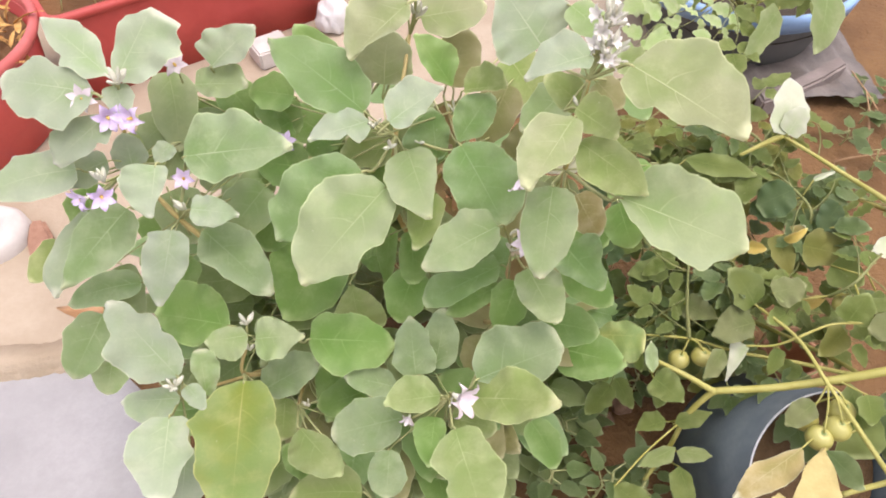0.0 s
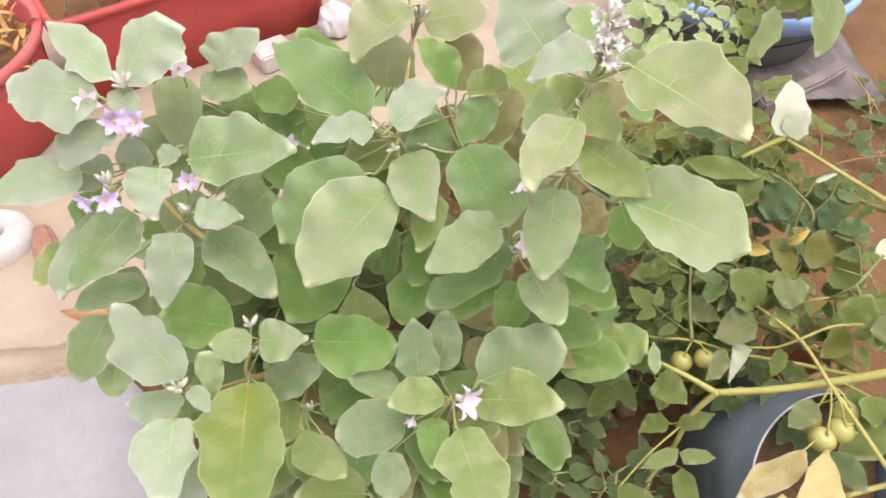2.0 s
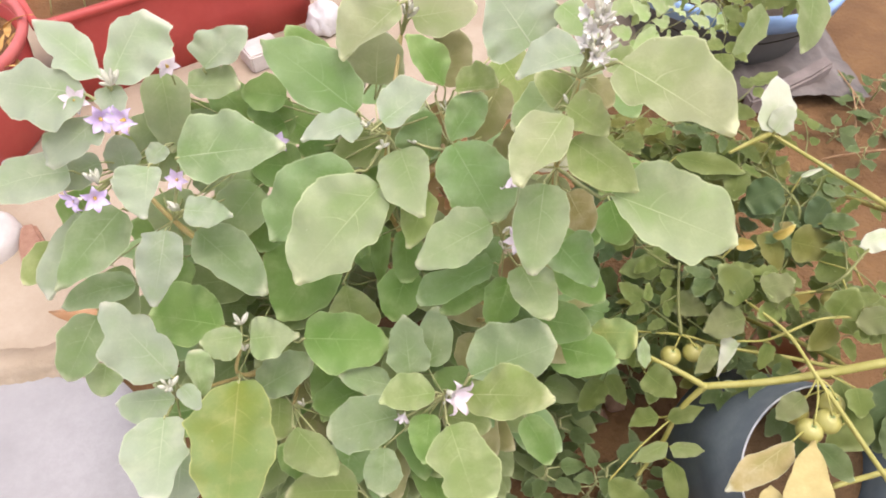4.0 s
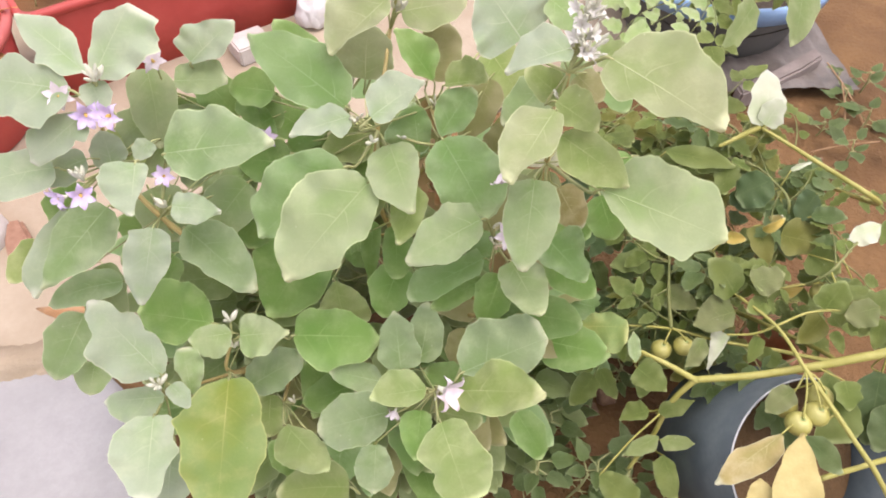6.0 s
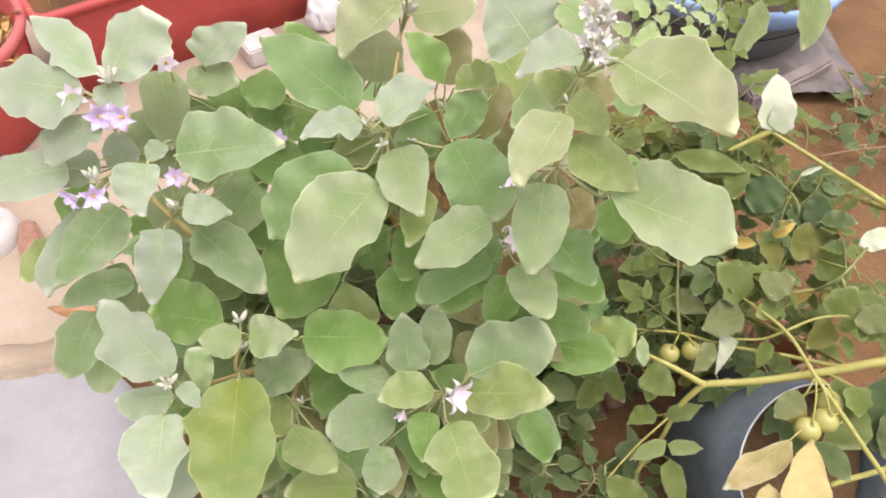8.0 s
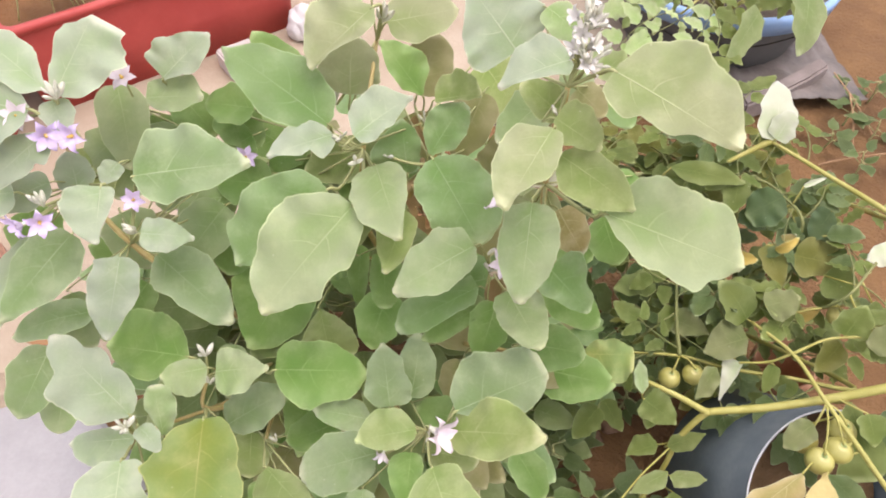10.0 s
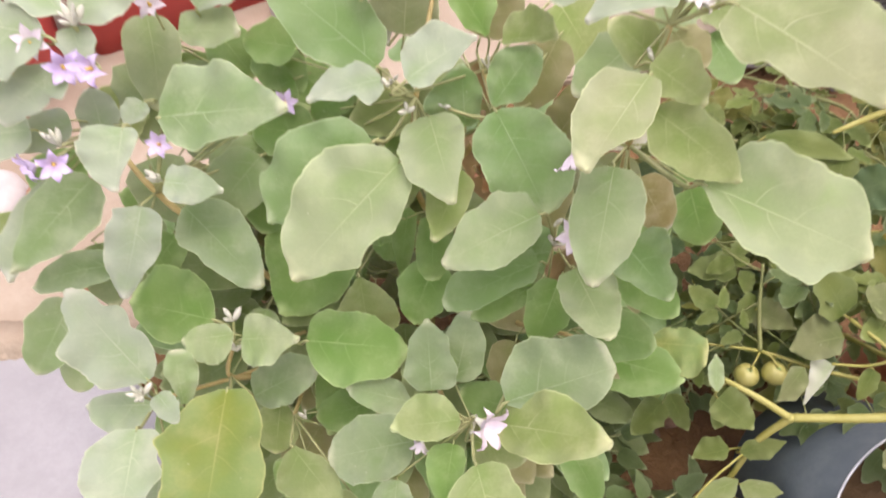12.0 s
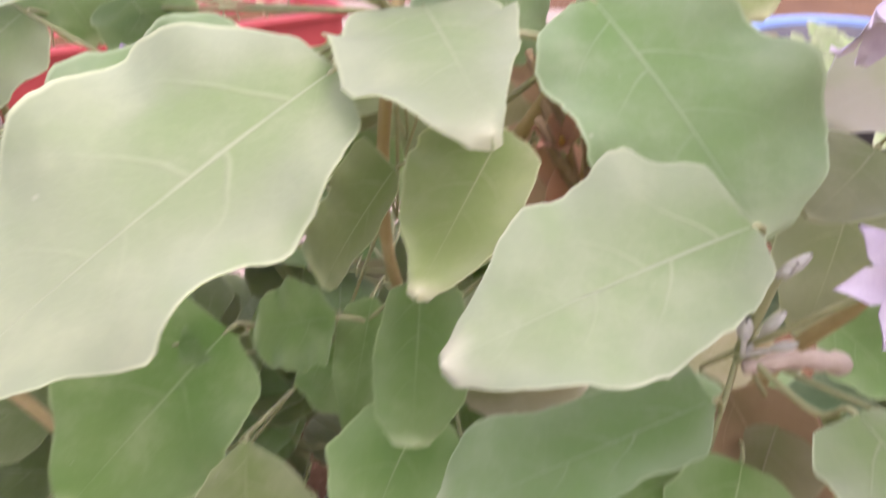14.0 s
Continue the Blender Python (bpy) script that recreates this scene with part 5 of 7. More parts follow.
# leaves behind the shoot in flower
leaf("rust", "a", (0.197, 0.703, 0.814), (0.227, 0.670, 0.799), 0.045, (0.02, -0.6, 0.8), fold=0.1, arch=0.04)
leaf("teal", "a", (0.241, 0.729, 0.796), (0.268, 0.683, 0.770), 0.050, (0.02, -0.6, 0.8), fold=0.1, arch=0.04)
leaf("sage", "a", (0.210, 0.729, 0.822), (0.179, 0.695, 0.807), 0.045, (0.02, -0.6, 0.8), fold=0.1, arch=0.04)
leaf("olive", "a", (0.231, 0.743, 0.821), (0.269, 0.723, 0.817), 0.045, (0.02, -0.6, 0.8), fold=0.1, arch=0.04)
leaf("rust", "a", (0.190, 0.697, 0.783), (0.221, 0.667, 0.770), 0.050, (0.02, -0.6, 0.8), fold=0.1, arch=0.04)
leaf("rust", "c", (-0.011, 0.879, 0.642), (0.027, 0.828, 0.584), 0.075, (0.03, -0.75, 0.66), fold=0.15, arch=0.04)
leaf("umber", "c", (0.006, 0.857, 0.662), (0.031, 0.817, 0.620), 0.050, (0.03, -0.75, 0.66), fold=0.15, arch=0.04)
leaf("olive", "e", (-0.086, 0.844, 0.634), (-0.085, 0.795, 0.581), 0.070, (0.03, -0.75, 0.66), fold=0.15, arch=0.04)
leaf("blanched", "b", (0.200, 0.717, 0.700), (0.138, 0.687, 0.680), 0.056, (-0.10, -0.70, 0.70), fold=0.1, arch=0.04)

ROOT = Vector((-0.08, 0.74, 0.0))
FORKS = {"low": (-0.07, 0.72, 0.14), "left": (-0.22, 0.66, 0.30), "right": (0.06, 0.66, 0.34), "front": (-0.05, 0.58, 0.30), "back": (-0.06, 0.78, 0.42)}
STEMS = []
for way, r0, r1, *line in [
    ("trunk", 0.012, 0.010, ROOT, (-0.085, 0.73, 0.07), FORKS["low"]),
    ("left", 0.009, 0.006, FORKS["low"], (-0.13, 0.69, 0.22), FORKS["left"]),
    ("right", 0.009, 0.006, FORKS["low"], (0.0, 0.68, 0.24), FORKS["right"]),
    ("front", 0.008, 0.005, FORKS["low"], (-0.06, 0.64, 0.22), FORKS["front"]),
    ("back", 0.008, 0.006, FORKS["low"], (-0.06, 0.76, 0.28), FORKS["back"]),
    ("left", 0.006, 0.003, FORKS["left"], (-0.30, 0.65, 0.47), NODE["f"], NODE["f3"], NODE["f2"]),
    ("left", 0.005, 0.003, FORKS["left"], (-0.32, 0.75, 0.50), NODE["f4"]),
    ("left", 0.005, 0.003, FORKS["left"], (-0.27, 0.55, 0.36), NODE["g2"], NODE["g"]),
    ("left", 0.005, 0.003, FORKS["left"], (-0.29, 0.57, 0.33), NODE["h"]),
    ("left", 0.005, 0.003, FORKS["left"], (-0.23, 0.56, 0.33), NODE["j"]),
    ("left", 0.004, 0.003, FORKS["left"], (-0.23, 0.60, 0.38), NODE["t"]),
    ("right", 0.0056, 0.0036, FORKS["right"], (0.11, 0.64, 0.48), (0.150, 0.650, 0.560), (0.165, 0.630, 0.630), NODE["b"], NODE["a"]),
    ("right", 0.0034, 0.0028, (0.150, 0.650, 0.560), (0.125, 0.620, 0.590), NODE["d"]),
    ("right", 0.005, 0.003, FORKS["right"], (0.08, 0.60, 0.42), NODE["d2"]),
    ("right", 0.005, 0.003, FORKS["right"], NODE["d3"]),
    ("front", 0.005, 0.003, FORKS["front"], (-0.02, 0.48, 0.40), NODE["i"]),
    ("back", 0.006, 0.004, FORKS["back"], (-0.04, 0.74, 0.56), NODE["c"], NODE["c2"]),
    ("back", 0.006, 0.003, FORKS["back"], (-0.08, 0.74, 0.56), NODE["e"], NODE["e2"]),
    ("back", 0.004, 0.003, FORKS["back"], NODE["s"]),
]:
    STEMS += smooth_line(line, 24)
    stalk("stem", line, r0 * 0.85, r1 * 0.85, WOODY if line[0][2] < 0.13 else AMBER, eggplant, n=6 * len(line), around=8, knobs=0.06)

# shaded leaves inside and below the crown
deep = ([], [], [])
for k in range(460):
    q = rng.uniform(0, 2 * math.pi)
    rad = math.sqrt(rng.uniform(0.02, 1.0))
    x = -0.11 + 0.37 * rad * math.cos(q)
    y = 0.72 + 0.27 * rad * math.sin(q)
    top = 0.43 - 0.10 * rad * rad + 0.66 * (y - 0.62) - 0.10 * max(0.0, x - 0.05)
    near = k < 170
    z = max(top, 0.14) * (1 - 0.55 * rng.random() ** 1.4) if near else max(top - 0.06, 0.10) * rng.uniform(0.25, 0.95)
    away = Vector((math.cos(q), math.sin(q) * 0.8, rng.uniform(-0.5, 0.25))).normalized()
    size = rng.uniform(0.07, 0.13)
    b = Vector((x, y, z))
    n = Vector((rng.uniform(-0.5, 0.5), rng.uniform(-0.8, 0.2), 1.0))
    w = size * rng.uniform(0.6, 0.8)
    v, f, u = blade_data(b, b + away * size, w, n, rng.choice((1, 2, 3)), 0.06, 0.10, 0.04, 0.10, along=10, half=4, seed=500 + k, blunt=0.66, peak=0.72)
    if near:
        inner = sheet("leaf", v, f, LEAF[rng.choice(("green", "teal", "olive", "rust"))], eggplant, "", u)
        joint = min(STEMS, key=lambda p: (p - b + away * 0.04).length)
        stalk("petiole", [b + away * 0.003, b - away * 0.02, b.lerp(joint, 0.6), joint], 0.0011, 0.0015, STEM, inner, n=6, around=5)
    else:
        start = len(deep[0])
        deep[0].extend(v)
        deep[1].extend(tuple(start + i for i in g) for g in f)
        deep[2].extend(u)
tagged(sheet("inner_foliage", deep[0], deep[1], LEAF["olive"], eggplant, "dense shaded lower foliage", deep[2]), kind="stuff")


def flower(at, facing, size, petal, node, open_=0.35, fresh=True):
    """A star flower with a cone of anthers, on its stalk."""
    z = Vector(facing).normalized()
    x = z.cross(Vector((0.2, 0.9, 0.3))).normalized()
    y = z.cross(x)
    at = Vector(at)
    spin = rng.uniform(0, 1.2)
    verts, faces = [], []
    petals = 6
    limp = [rng.uniform(-0.35, 0.45) for _ in range(petals)]
    for k in range(petals):
        a = spin + 2 * math.pi * k / petals
        out = x * math.cos(a) + y * math.sin(a)
        wide = z.cross(out)
        i = len(verts)
        for s, w, h in ((0.08, 0.10, 0.0), (0.35, 0.26, open_ * 0.25), (0.60, 0.26, open_ * 0.55), (0.85, 0.10, open_ * 0.6), (1.0, 0.012, open_ * 0.45)):
            for v in (-1, 0, 1):
                verts.append(at + out * s * size + wide * v * w * size + z * (h + limp[k] * s * s + (0.05 if v else -0.02)) * size)
        for s in range(4):
            for v in range(2):
                j = i + 3 * s + v
                faces.append((j, j + 1, j + 4, j + 3))
    n = len(verts)
    verts += [v - z * 0.0006 for v in verts]
    faces += [tuple(n + i for i in f[::-1]) for f in faces]
    ob = sheet("flower", verts, faces, petal, eggplant, "open lilac star-shaped flower" if fresh else "small withered whitish flower")
    if fresh:
        stalk("anther", [at, at + z * size * 0.22, at + z * size * 0.42], size * 0.13, size * 0.05, ANTHER, ob, n=4, around=7, label="yellow anther cone")
    stalk("calyx", [at - z * size * 0.35, at - z * size * 0.15, at], size * 0.10, size * 0.2, BUD, ob, n=4, around=7, label="felted pale calyx")
    q = Vector(NODE[node])
    stalk("pedicel", [at - z * size * 0.3, at - z * size * 0.6, at.lerp(q, 0.6) - z * 0.004, q], 0.0012, 0.0016, STEM, ob, n=8, around=6)


def buds(at, spread, count, size, node, up=(0, -0.4, 1)):
    """A cluster of felted buds on short stalks at a shoot's end."""
    at, up, q = Vector(at), Vector(up).normalized(), Vector(NODE[node])
    foot = at - up * spread * 0.7
    for k in range(count):
        d = Vector((rng.uniform(-1, 1), rng.uniform(-1, 1), rng.uniform(-0.3, 0.9)))
        p = at + d * spread * 0.6
        ahead = (p - foot).normalized()
        s = size * rng.uniform(0.5, 1.15)
        prof = [p - ahead * s, p - ahead * s * 0.4, p + ahead * s * 0.3, p + ahead * s]
        verts, faces = [], []
        line = smooth_line(prof, 6)
        side = ahead.cross(Vector((0.31, 0.9, 0.2))).normalized()
        other = side.cross(ahead)
        for i, c in enumerate(line):
            r = s * 0.34 * max(math.sin(math.pi * (i + 0.25) / 6.9), 0.03) ** 0.9
            for j in range(7):
                a = 2 * math.pi * j / 7
                verts.append(c + (side * math.cos(a) + other * math.sin(a)) * r * (1 + 0.15 * math.sin(3 * a + k)))
        for i in range(6):
            for j in range(7):
                faces.append((i * 7 + j, i * 7 + (j + 1) % 7, i * 7 + 7 + (j + 1) % 7, i * 7 + 7 + j))
        ob = sheet("flower_bud", verts, faces, BUD, eggplant, "felted whitish flower bud")
        stalk("pedicel", [p - ahead * s * 0.9, p.lerp(foot, 0.6), foot], 0.0011, 0.0014, BUD, ob, n=4, around=5)
    stalk("stem", [foot, foot.lerp(q, 0.5) + Vector((0, 0, -0.004)), q], 0.0018, 0.0024, STEM, eggplant, n=6, around=6)


flower((-0.467, 0.695, 0.794), (0.3, -0.7, 0.6), 0.019, PETAL_PALE, "f2", 0.6)
flower((-0.439, 0.685, 0.772), (0.5, -0.8, 0.3), 0.021, PETAL, "f2", 0.85)
flower((-0.408, 0.684, 0.771), (-0.2, -0.8, 0.5), 0.021, PETAL, "f2", 0.85)
flower((-0.442, 0.598, 0.713), (0.5, -0.7, 0.3), 0.0185, PETAL, "f3", 0.9)
flower((-0.469, 0.603, 0.704), (-0.5, -0.7, 0.3), 0.018, PETAL, "f3", 0.9)
flower((-0.367, 0.674, 0.672), (0.1, -0.7, 0.6), 0.017, PETAL, "f", 0.6)
flower((-0.375, 0.788, 0.781), (0.1, -0.5, 0.8), 0.019, PETAL_PALE, "f4", 0.4)
flower((-0.243, 0.777, 0.652), (0.3, -0.7, 0.6), 0.018, PETAL, "f4", 0.25)
flower((0.021, 0.411, 0.523), (0.75, -0.6, 0.25), 0.027, PETAL_PALE, "i", 0.95, False)
flower((-0.046, 0.402, 0.483), (-0.3, -0.6, -0.7), 0.012, PETAL_PALE, "i", 0.9, False)
flower((0.106, 0.540, 0.690), (-0.1, -0.75, 0.65), 0.021, PETAL_PALE, "d", 0.3)
flower((0.097, 0.584, 0.760), (-0.05, -0.6, -0.7), 0.017, PETAL_PALE, "b", 1.3)
flower((0.014, 0.632, 0.685), (-0.2, -0.4, 0.6), 0.012, TERRA, "c", 1.2)
buds((-0.421, 0.707, 0.816), 0.017, 8, 0.011, "f2")
buds((-0.448, 0.623, 0.720), 0.014, 6, 0.010, "f3")
buds((-0.363, 0.637, 0.653), 0.013, 5, 0.010, "f")
buds((-0.288, 0.531, 0.519), 0.012, 5, 0.012, "g")
buds((-0.284, 0.505, 0.491), 0.013, 5, 0.010, "g")
buds((-0.362, 0.422, 0.532), 0.018, 7, 0.010, "h")
buds((-0.093, 0.704, 0.749), 0.014, 6, 0.008, "e")
buds((-0.070, 0.657, 0.748), 0.009, 3, 0.009, "e")
buds((-0.038, 0.829, 0.841), 0.020, 6, 0.012, "e2")
buds((0.183, 0.649, 0.937), 0.024, 12, 0.010, "a")
buds((0.181, 0.620, 0.913), 0.024, 12, 0.009, "a")
# frilly withered flowers on the shoot's end
for k in range(12):
    q, up = 2.4 * k, k / 11
    d = Vector((0.010 * math.cos(q) - 0.010 * (1 - up), -0.020 + 0.045 * up + 0.008 * math.sin(q), -0.022 + 0.040 * up))
    flower(Vector((0.182, 0.636, 0.923)) + d, (0.7 * math.cos(q), -0.5 + 0.5 * math.sin(q), 0.5), 0.0105, WHITE_PETAL, "a", 1.3 + 0.5 * math.sin(k), False)
buds((0.156, 0.609, 0.852), 0.008, 3, 0.006, "a")
buds((0.015, 0.727, 0.755), 0.014, 4, 0.007, "c2")
buds((-0.033, 0.692, 0.726), 0.008, 2, 0.007, "c")
buds((-0.106, 0.795, 0.734), 0.014, 4, 0.010, "e2")
buds((0.095, 0.586, 0.623), 0.016, 3, 0.008, "d")
buds((0.091, 0.577, 0.668), 0.010, 3, 0.007, "d")
buds((0.012, 0.419, 0.497), 0.012, 3, 0.009, "i")
buds((-0.206, 0.460, 0.401), 0.014, 4, 0.007, "j")
# withered flower stalks inside the crown
for line in (
    [(0.039, 0.695, 0.600), (0.024, 0.650, 0.658), (0.014, 0.636, 0.691), (0.003, 0.637, 0.709), (-0.003, 0.644, 0.719)],
    [(0.039, 0.695, 0.600), (0.032, 0.661, 0.656), (0.023, 0.647, 0.689), (0.015, 0.646, 0.704), (0.011, 0.648, 0.708)],
    [(0.024, 0.650, 0.658), (0.011, 0.629, 0.681), (0.006, 0.625, 0.693), (0.002, 0.628, 0.697)],
    [(0.032, 0.661, 0.656), (0.031, 0.646, 0.670), (0.028, 0.642, 0.681), (0.029, 0.645, 0.686)],
):
    stalk("withered_stalk", line, 0.0026, 0.0017, WOODY, eggplant, n=12, around=7, knobs=0.12, label="withered brown flower stalk")

# ---- tomato plants ----


def compound(plant, base, tip, normal, kind="tomato", pairs=3, size=None, droop=0.12):
    """A tomato leaf: leaflets in pairs along a stalk and one at its end."""
    base, tip = Vector(base), Vector(tip)
    ax = tip - base
    length = ax.length
    ax.normalize()
    n = Vector(normal)
    n = (n - ax * n.dot(ax)).normalized()
    side = n.cross(ax)
    size = size or length * 0.47
    bend = rng.uniform(-0.35, 0.35)

    def at(s):
        return base + ax * length * s + (n * droop * 0.5 + side * bend * 0.4) * (length * 4 * s * (1 - s))

    ob = stalk("leaf", [at(s) for s in (0, 0.25, 0.5, 0.75, 1)], 0.0014, 0.0008, DULL, plant, n=8, around=5)

    def add(b, d, s, w):
        v, f, u = blade_data(b, b + d * s, w, n + Vector((rng.uniform(-0.45, 0.45), rng.uniform(-0.45, 0.45), 0)), rng.choice((2, 3, 3)), 0.085, 0.16, -0.03, 0.2, along=12, half=3, seed=rng.random(), blunt=0.66, peak=0.68)
        sheet("leaflet", v, f, LEAF[kind], ob, "", u)

    for k in range(pairs):
        s = 0.34 + 0.5 * k / max(pairs - 1, 1)
        for sign in (-1, 1):
            d = (ax * rng.uniform(0.3, 0.7) + side * sign * rng.uniform(0.8, 1.1) - n * rng.uniform(0.0, 0.5)).normalized()
            q = size * rng.uniform(0.6, 1.0)
            add(at(s) + d * 0.006, d, q, q * rng.uniform(0.56, 0.76))
    add(at(0.97), (ax - n * rng.uniform(0.0, 0.5)).normalized(), size * 1.15, size * 0.8)
    return ob


def tomato_fruit(plant, at, r, joint):
    bm = turned([(r * math.sin(math.pi * k / 12) + 0.0001, -r * 0.9 * math.cos(math.pi * k / 12) - (0.12 * r if k == 12 else 0)) for k in range(13)], 20, at)
    ob = part("tomato", bm, FRUIT, plant, "small unripe pale green tomato")
    top = Vector(at) + Vector((0, 0, r * 0.85))
    for k in range(5):
        a = 2 * math.pi * k / 5
        d = Vector((math.cos(a), math.sin(a), 0))
        v, f, u = blade_data(top, top + d * r * 0.6 - Vector((0, 0, r * 0.15)), r * 0.22, (0, 0, 1), 1, 0.0, 0.1, 0.1, 0, along=4, half=1, seed=k)
        sheet("sepal", v, f, LEAF["lime"], ob, "", u)
    stalk("pedicel", [top, top.lerp(Vector(joint), 0.5) + Vector((0, 0, 0.008)), joint], 0.0014, 0.0018, VINE, ob, n=6, around=5)


# kept open: the stem's fork and the clay pot
OPEN = [(Vector((0.420, 0.503, 0.306)), 0.075), (Vector((0.589, 0.615, 0.322)), 0.07)]


def dress(plant, line, step, reach, kinds, spread=1.0, upward=0.3):
    """Leaves along a vine, by turns to both sides."""
    pts = smooth_line(line, 40)
    gone, sign = step * rng.random(), 1
    for a, b in zip(pts, pts[1:]):
        gone += (b - a).length
        if gone < step:
            continue
        gone, sign = -step * rng.uniform(-0.4, 0.6), -sign
        ahead = (b - a).normalized()
        across = ahead.cross(Vector((0, 0, 1))).normalized() * sign
        d = (across * spread * rng.uniform(0.5, 1.1) + ahead * rng.uniform(-0.7, 0.9) + Vector((0, 0, rng.uniform(-0.5, upward)))).normalized()
        s = reach * rng.uniform(0.7, 1.2)
        if any((a + d * s * 0.7 - p).length < r for p, r in OPEN):
            continue
        compound(plant, a, a + d * s, (rng.uniform(-0.3, 0.3), rng.uniform(-0.6, 0.1), 1), rng.choice(kinds), rng.choice((2, 2, 3)))


potted_tomato = thing("tomato_plant", (1.04, 0.46, -0.004), "leggy tomato plant with yellow-green stems and unripe fruit", "plant")
bed_tomato = thing("tomato_plant", (0.60, 0.86, 0.0), "sprawling tomato plant with dull green leaves and unripe fruit", "plant")
far_tomato = thing("tomato_plant", (1.15, 1.30, 0.0), "sparse tomato vine sprawling over bare soil", "plant")
basin_tomato = thing("tomato_plant", (0.98, 1.98, 0.17), "pale tomato seedlings growing over the basin's rim", "plant")

# the thick stem over the pot and its fork
V = {
    "main": [(1.04, 0.46, -0.004), (0.99, 0.47, 0.25), (0.789, 0.501, 0.461), (0.687, 0.497, 0.445), (0.611, 0.500, 0.408), (0.529, 0.505, 0.373), (0.441, 0.512, 0.349)],
    "fork_up": [(0.441, 0.512, 0.349), (0.400, 0.535, 0.359), (0.357, 0.558, 0.365)],
    "fork_down": [(0.441, 0.512, 0.349), (0.412, 0.498, 0.289), (0.397, 0.475, 0.217), (0.358, 0.437, 0.159)],
}
V.update({
    "cross": [(1.04, 0.46, -0.004), (0.96, 0.42, 0.18), (0.754, 0.301, 0.267), (0.651, 0.355, 0.377), (0.606, 0.429, 0.414), (0.586, 0.485, 0.422), (0.573, 0.570, 0.415), (0.545, 0.649, 0.389)],
    "cross_side": [(0.573, 0.572, 0.416), (0.620, 0.582, 0.438), (0.666, 0.573, 0.456)],
    "thin": [(0.573, 0.572, 0.416), (0.550, 0.578, 0.382), (0.512, 0.588, 0.365)],
    "low": [(1.04, 0.46, -0.004), (0.96, 0.44, 0.16), (0.736, 0.380, 0.333), (0.639, 0.356, 0.352), (0.583, 0.342, 0.354)],
})
for name, r0, r1 in (("main", 0.0085, 0.0058), ("fork_up", 0.0055, 0.0035), ("fork_down", 0.0055, 0.0035), ("cross", 0.0048, 0.0026), ("cross_side", 0.0024, 0.0016), ("thin", 0.0025, 0.0018), ("low", 0.005, 0.004)):
    stalk("stem", V[name], r0, r1, VINE, potted_tomato, n=8 * len(V[name]), around=9)
bm = bmesh.new()
bmesh.ops.create_uvsphere(bm, u_segments=14, v_segments=9, radius=0.0068, matrix=Matrix.Translation((0.441, 0.512, 0.349)))
part("stem_joint", bm, VINE, potted_tomato)
W = {
    "a": [(0.60, 0.86, 0.0), (0.60, 0.82, 0.14), (0.687, 0.552, 0.347), (0.599, 0.578, 0.330), (0.511, 0.602, 0.324), (0.437, 0.627, 0.325), (0.351, 0.641, 0.318)],
    "b": [(0.437, 0.627, 0.325), (0.435, 0.676, 0.360), (0.441, 0.736, 0.397)],
    "c": [(0.60, 0.86, 0.0), (0.62, 0.84, 0.20), (0.667, 0.804, 0.428), (0.647, 0.873, 0.460), (0.598, 0.928, 0.467)],
    "d": [(0.60, 0.86, 0.0), (0.66, 0.80, 0.18), (0.671, 0.662, 0.413), (0.748, 0.713, 0.456)],
}
W.update({
    "e": [(0.60, 0.86, 0.0), (0.52, 0.82, 0.16), (0.542, 0.761, 0.366), (0.429, 0.819, 0.362), (0.387, 0.931, 0.404)],
    "g": [(0.60, 0.86, 0.0), (0.58, 0.92, 0.18), (0.601, 0.916, 0.418), (0.510, 1.005, 0.427), (0.393, 1.068, 0.441)],
    "h": [(0.60, 0.86, 0.0), (0.50, 0.90, 0.16), (0.529, 0.884, 0.339), (0.435, 0.988, 0.348), (0.374, 1.073, 0.367)],
    "i": [(0.60, 0.86, 0.0), (0.60, 0.94, 0.20), (0.623, 0.967, 0.461), (0.541, 1.045, 0.474), (0.428, 1.104, 0.471)],
    "f": [(0.60, 0.86, 0.0), (0.48, 0.76, 0.12), (0.490, 0.705, 0.280), (0.381, 0.756, 0.284)],
})
for name, line in W.items():
    stalk("stem", line, 0.005 if name == "a" else 0.0038, 0.0020, VINE if name == "a" else DULL, bed_tomato, n=7 * len(line), around=8)
F = {
    "a": [(1.15, 1.30, 0.0), (0.814, 0.792, 0.471), (0.701, 0.861, 0.515), (0.610, 0.915, 0.547)],
    "c": [(0.610, 0.915, 0.547), (0.579, 0.910, 0.530), (0.543, 0.903, 0.511)],
}
for name, line in F.items():
    stalk("stem", line, 0.006, 0.003, VINE, far_tomato, n=8 * len(line), around=8)

# the darker set colours in shade on the low inner vines
OLIVE_LEAVES, DARK_LEAVES = ("tomato", "tomato", "tomato", "mottled", "weed"), ("weed", "weed", "shade_green", "tomato")
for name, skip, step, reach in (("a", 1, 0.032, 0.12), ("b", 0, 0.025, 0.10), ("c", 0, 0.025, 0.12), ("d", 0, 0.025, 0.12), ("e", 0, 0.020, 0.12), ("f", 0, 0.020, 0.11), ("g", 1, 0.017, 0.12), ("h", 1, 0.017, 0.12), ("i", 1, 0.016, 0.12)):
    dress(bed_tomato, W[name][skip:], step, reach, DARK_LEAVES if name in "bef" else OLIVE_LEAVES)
dress(far_tomato, F["a"], 0.16, 0.10, ("tomato",))


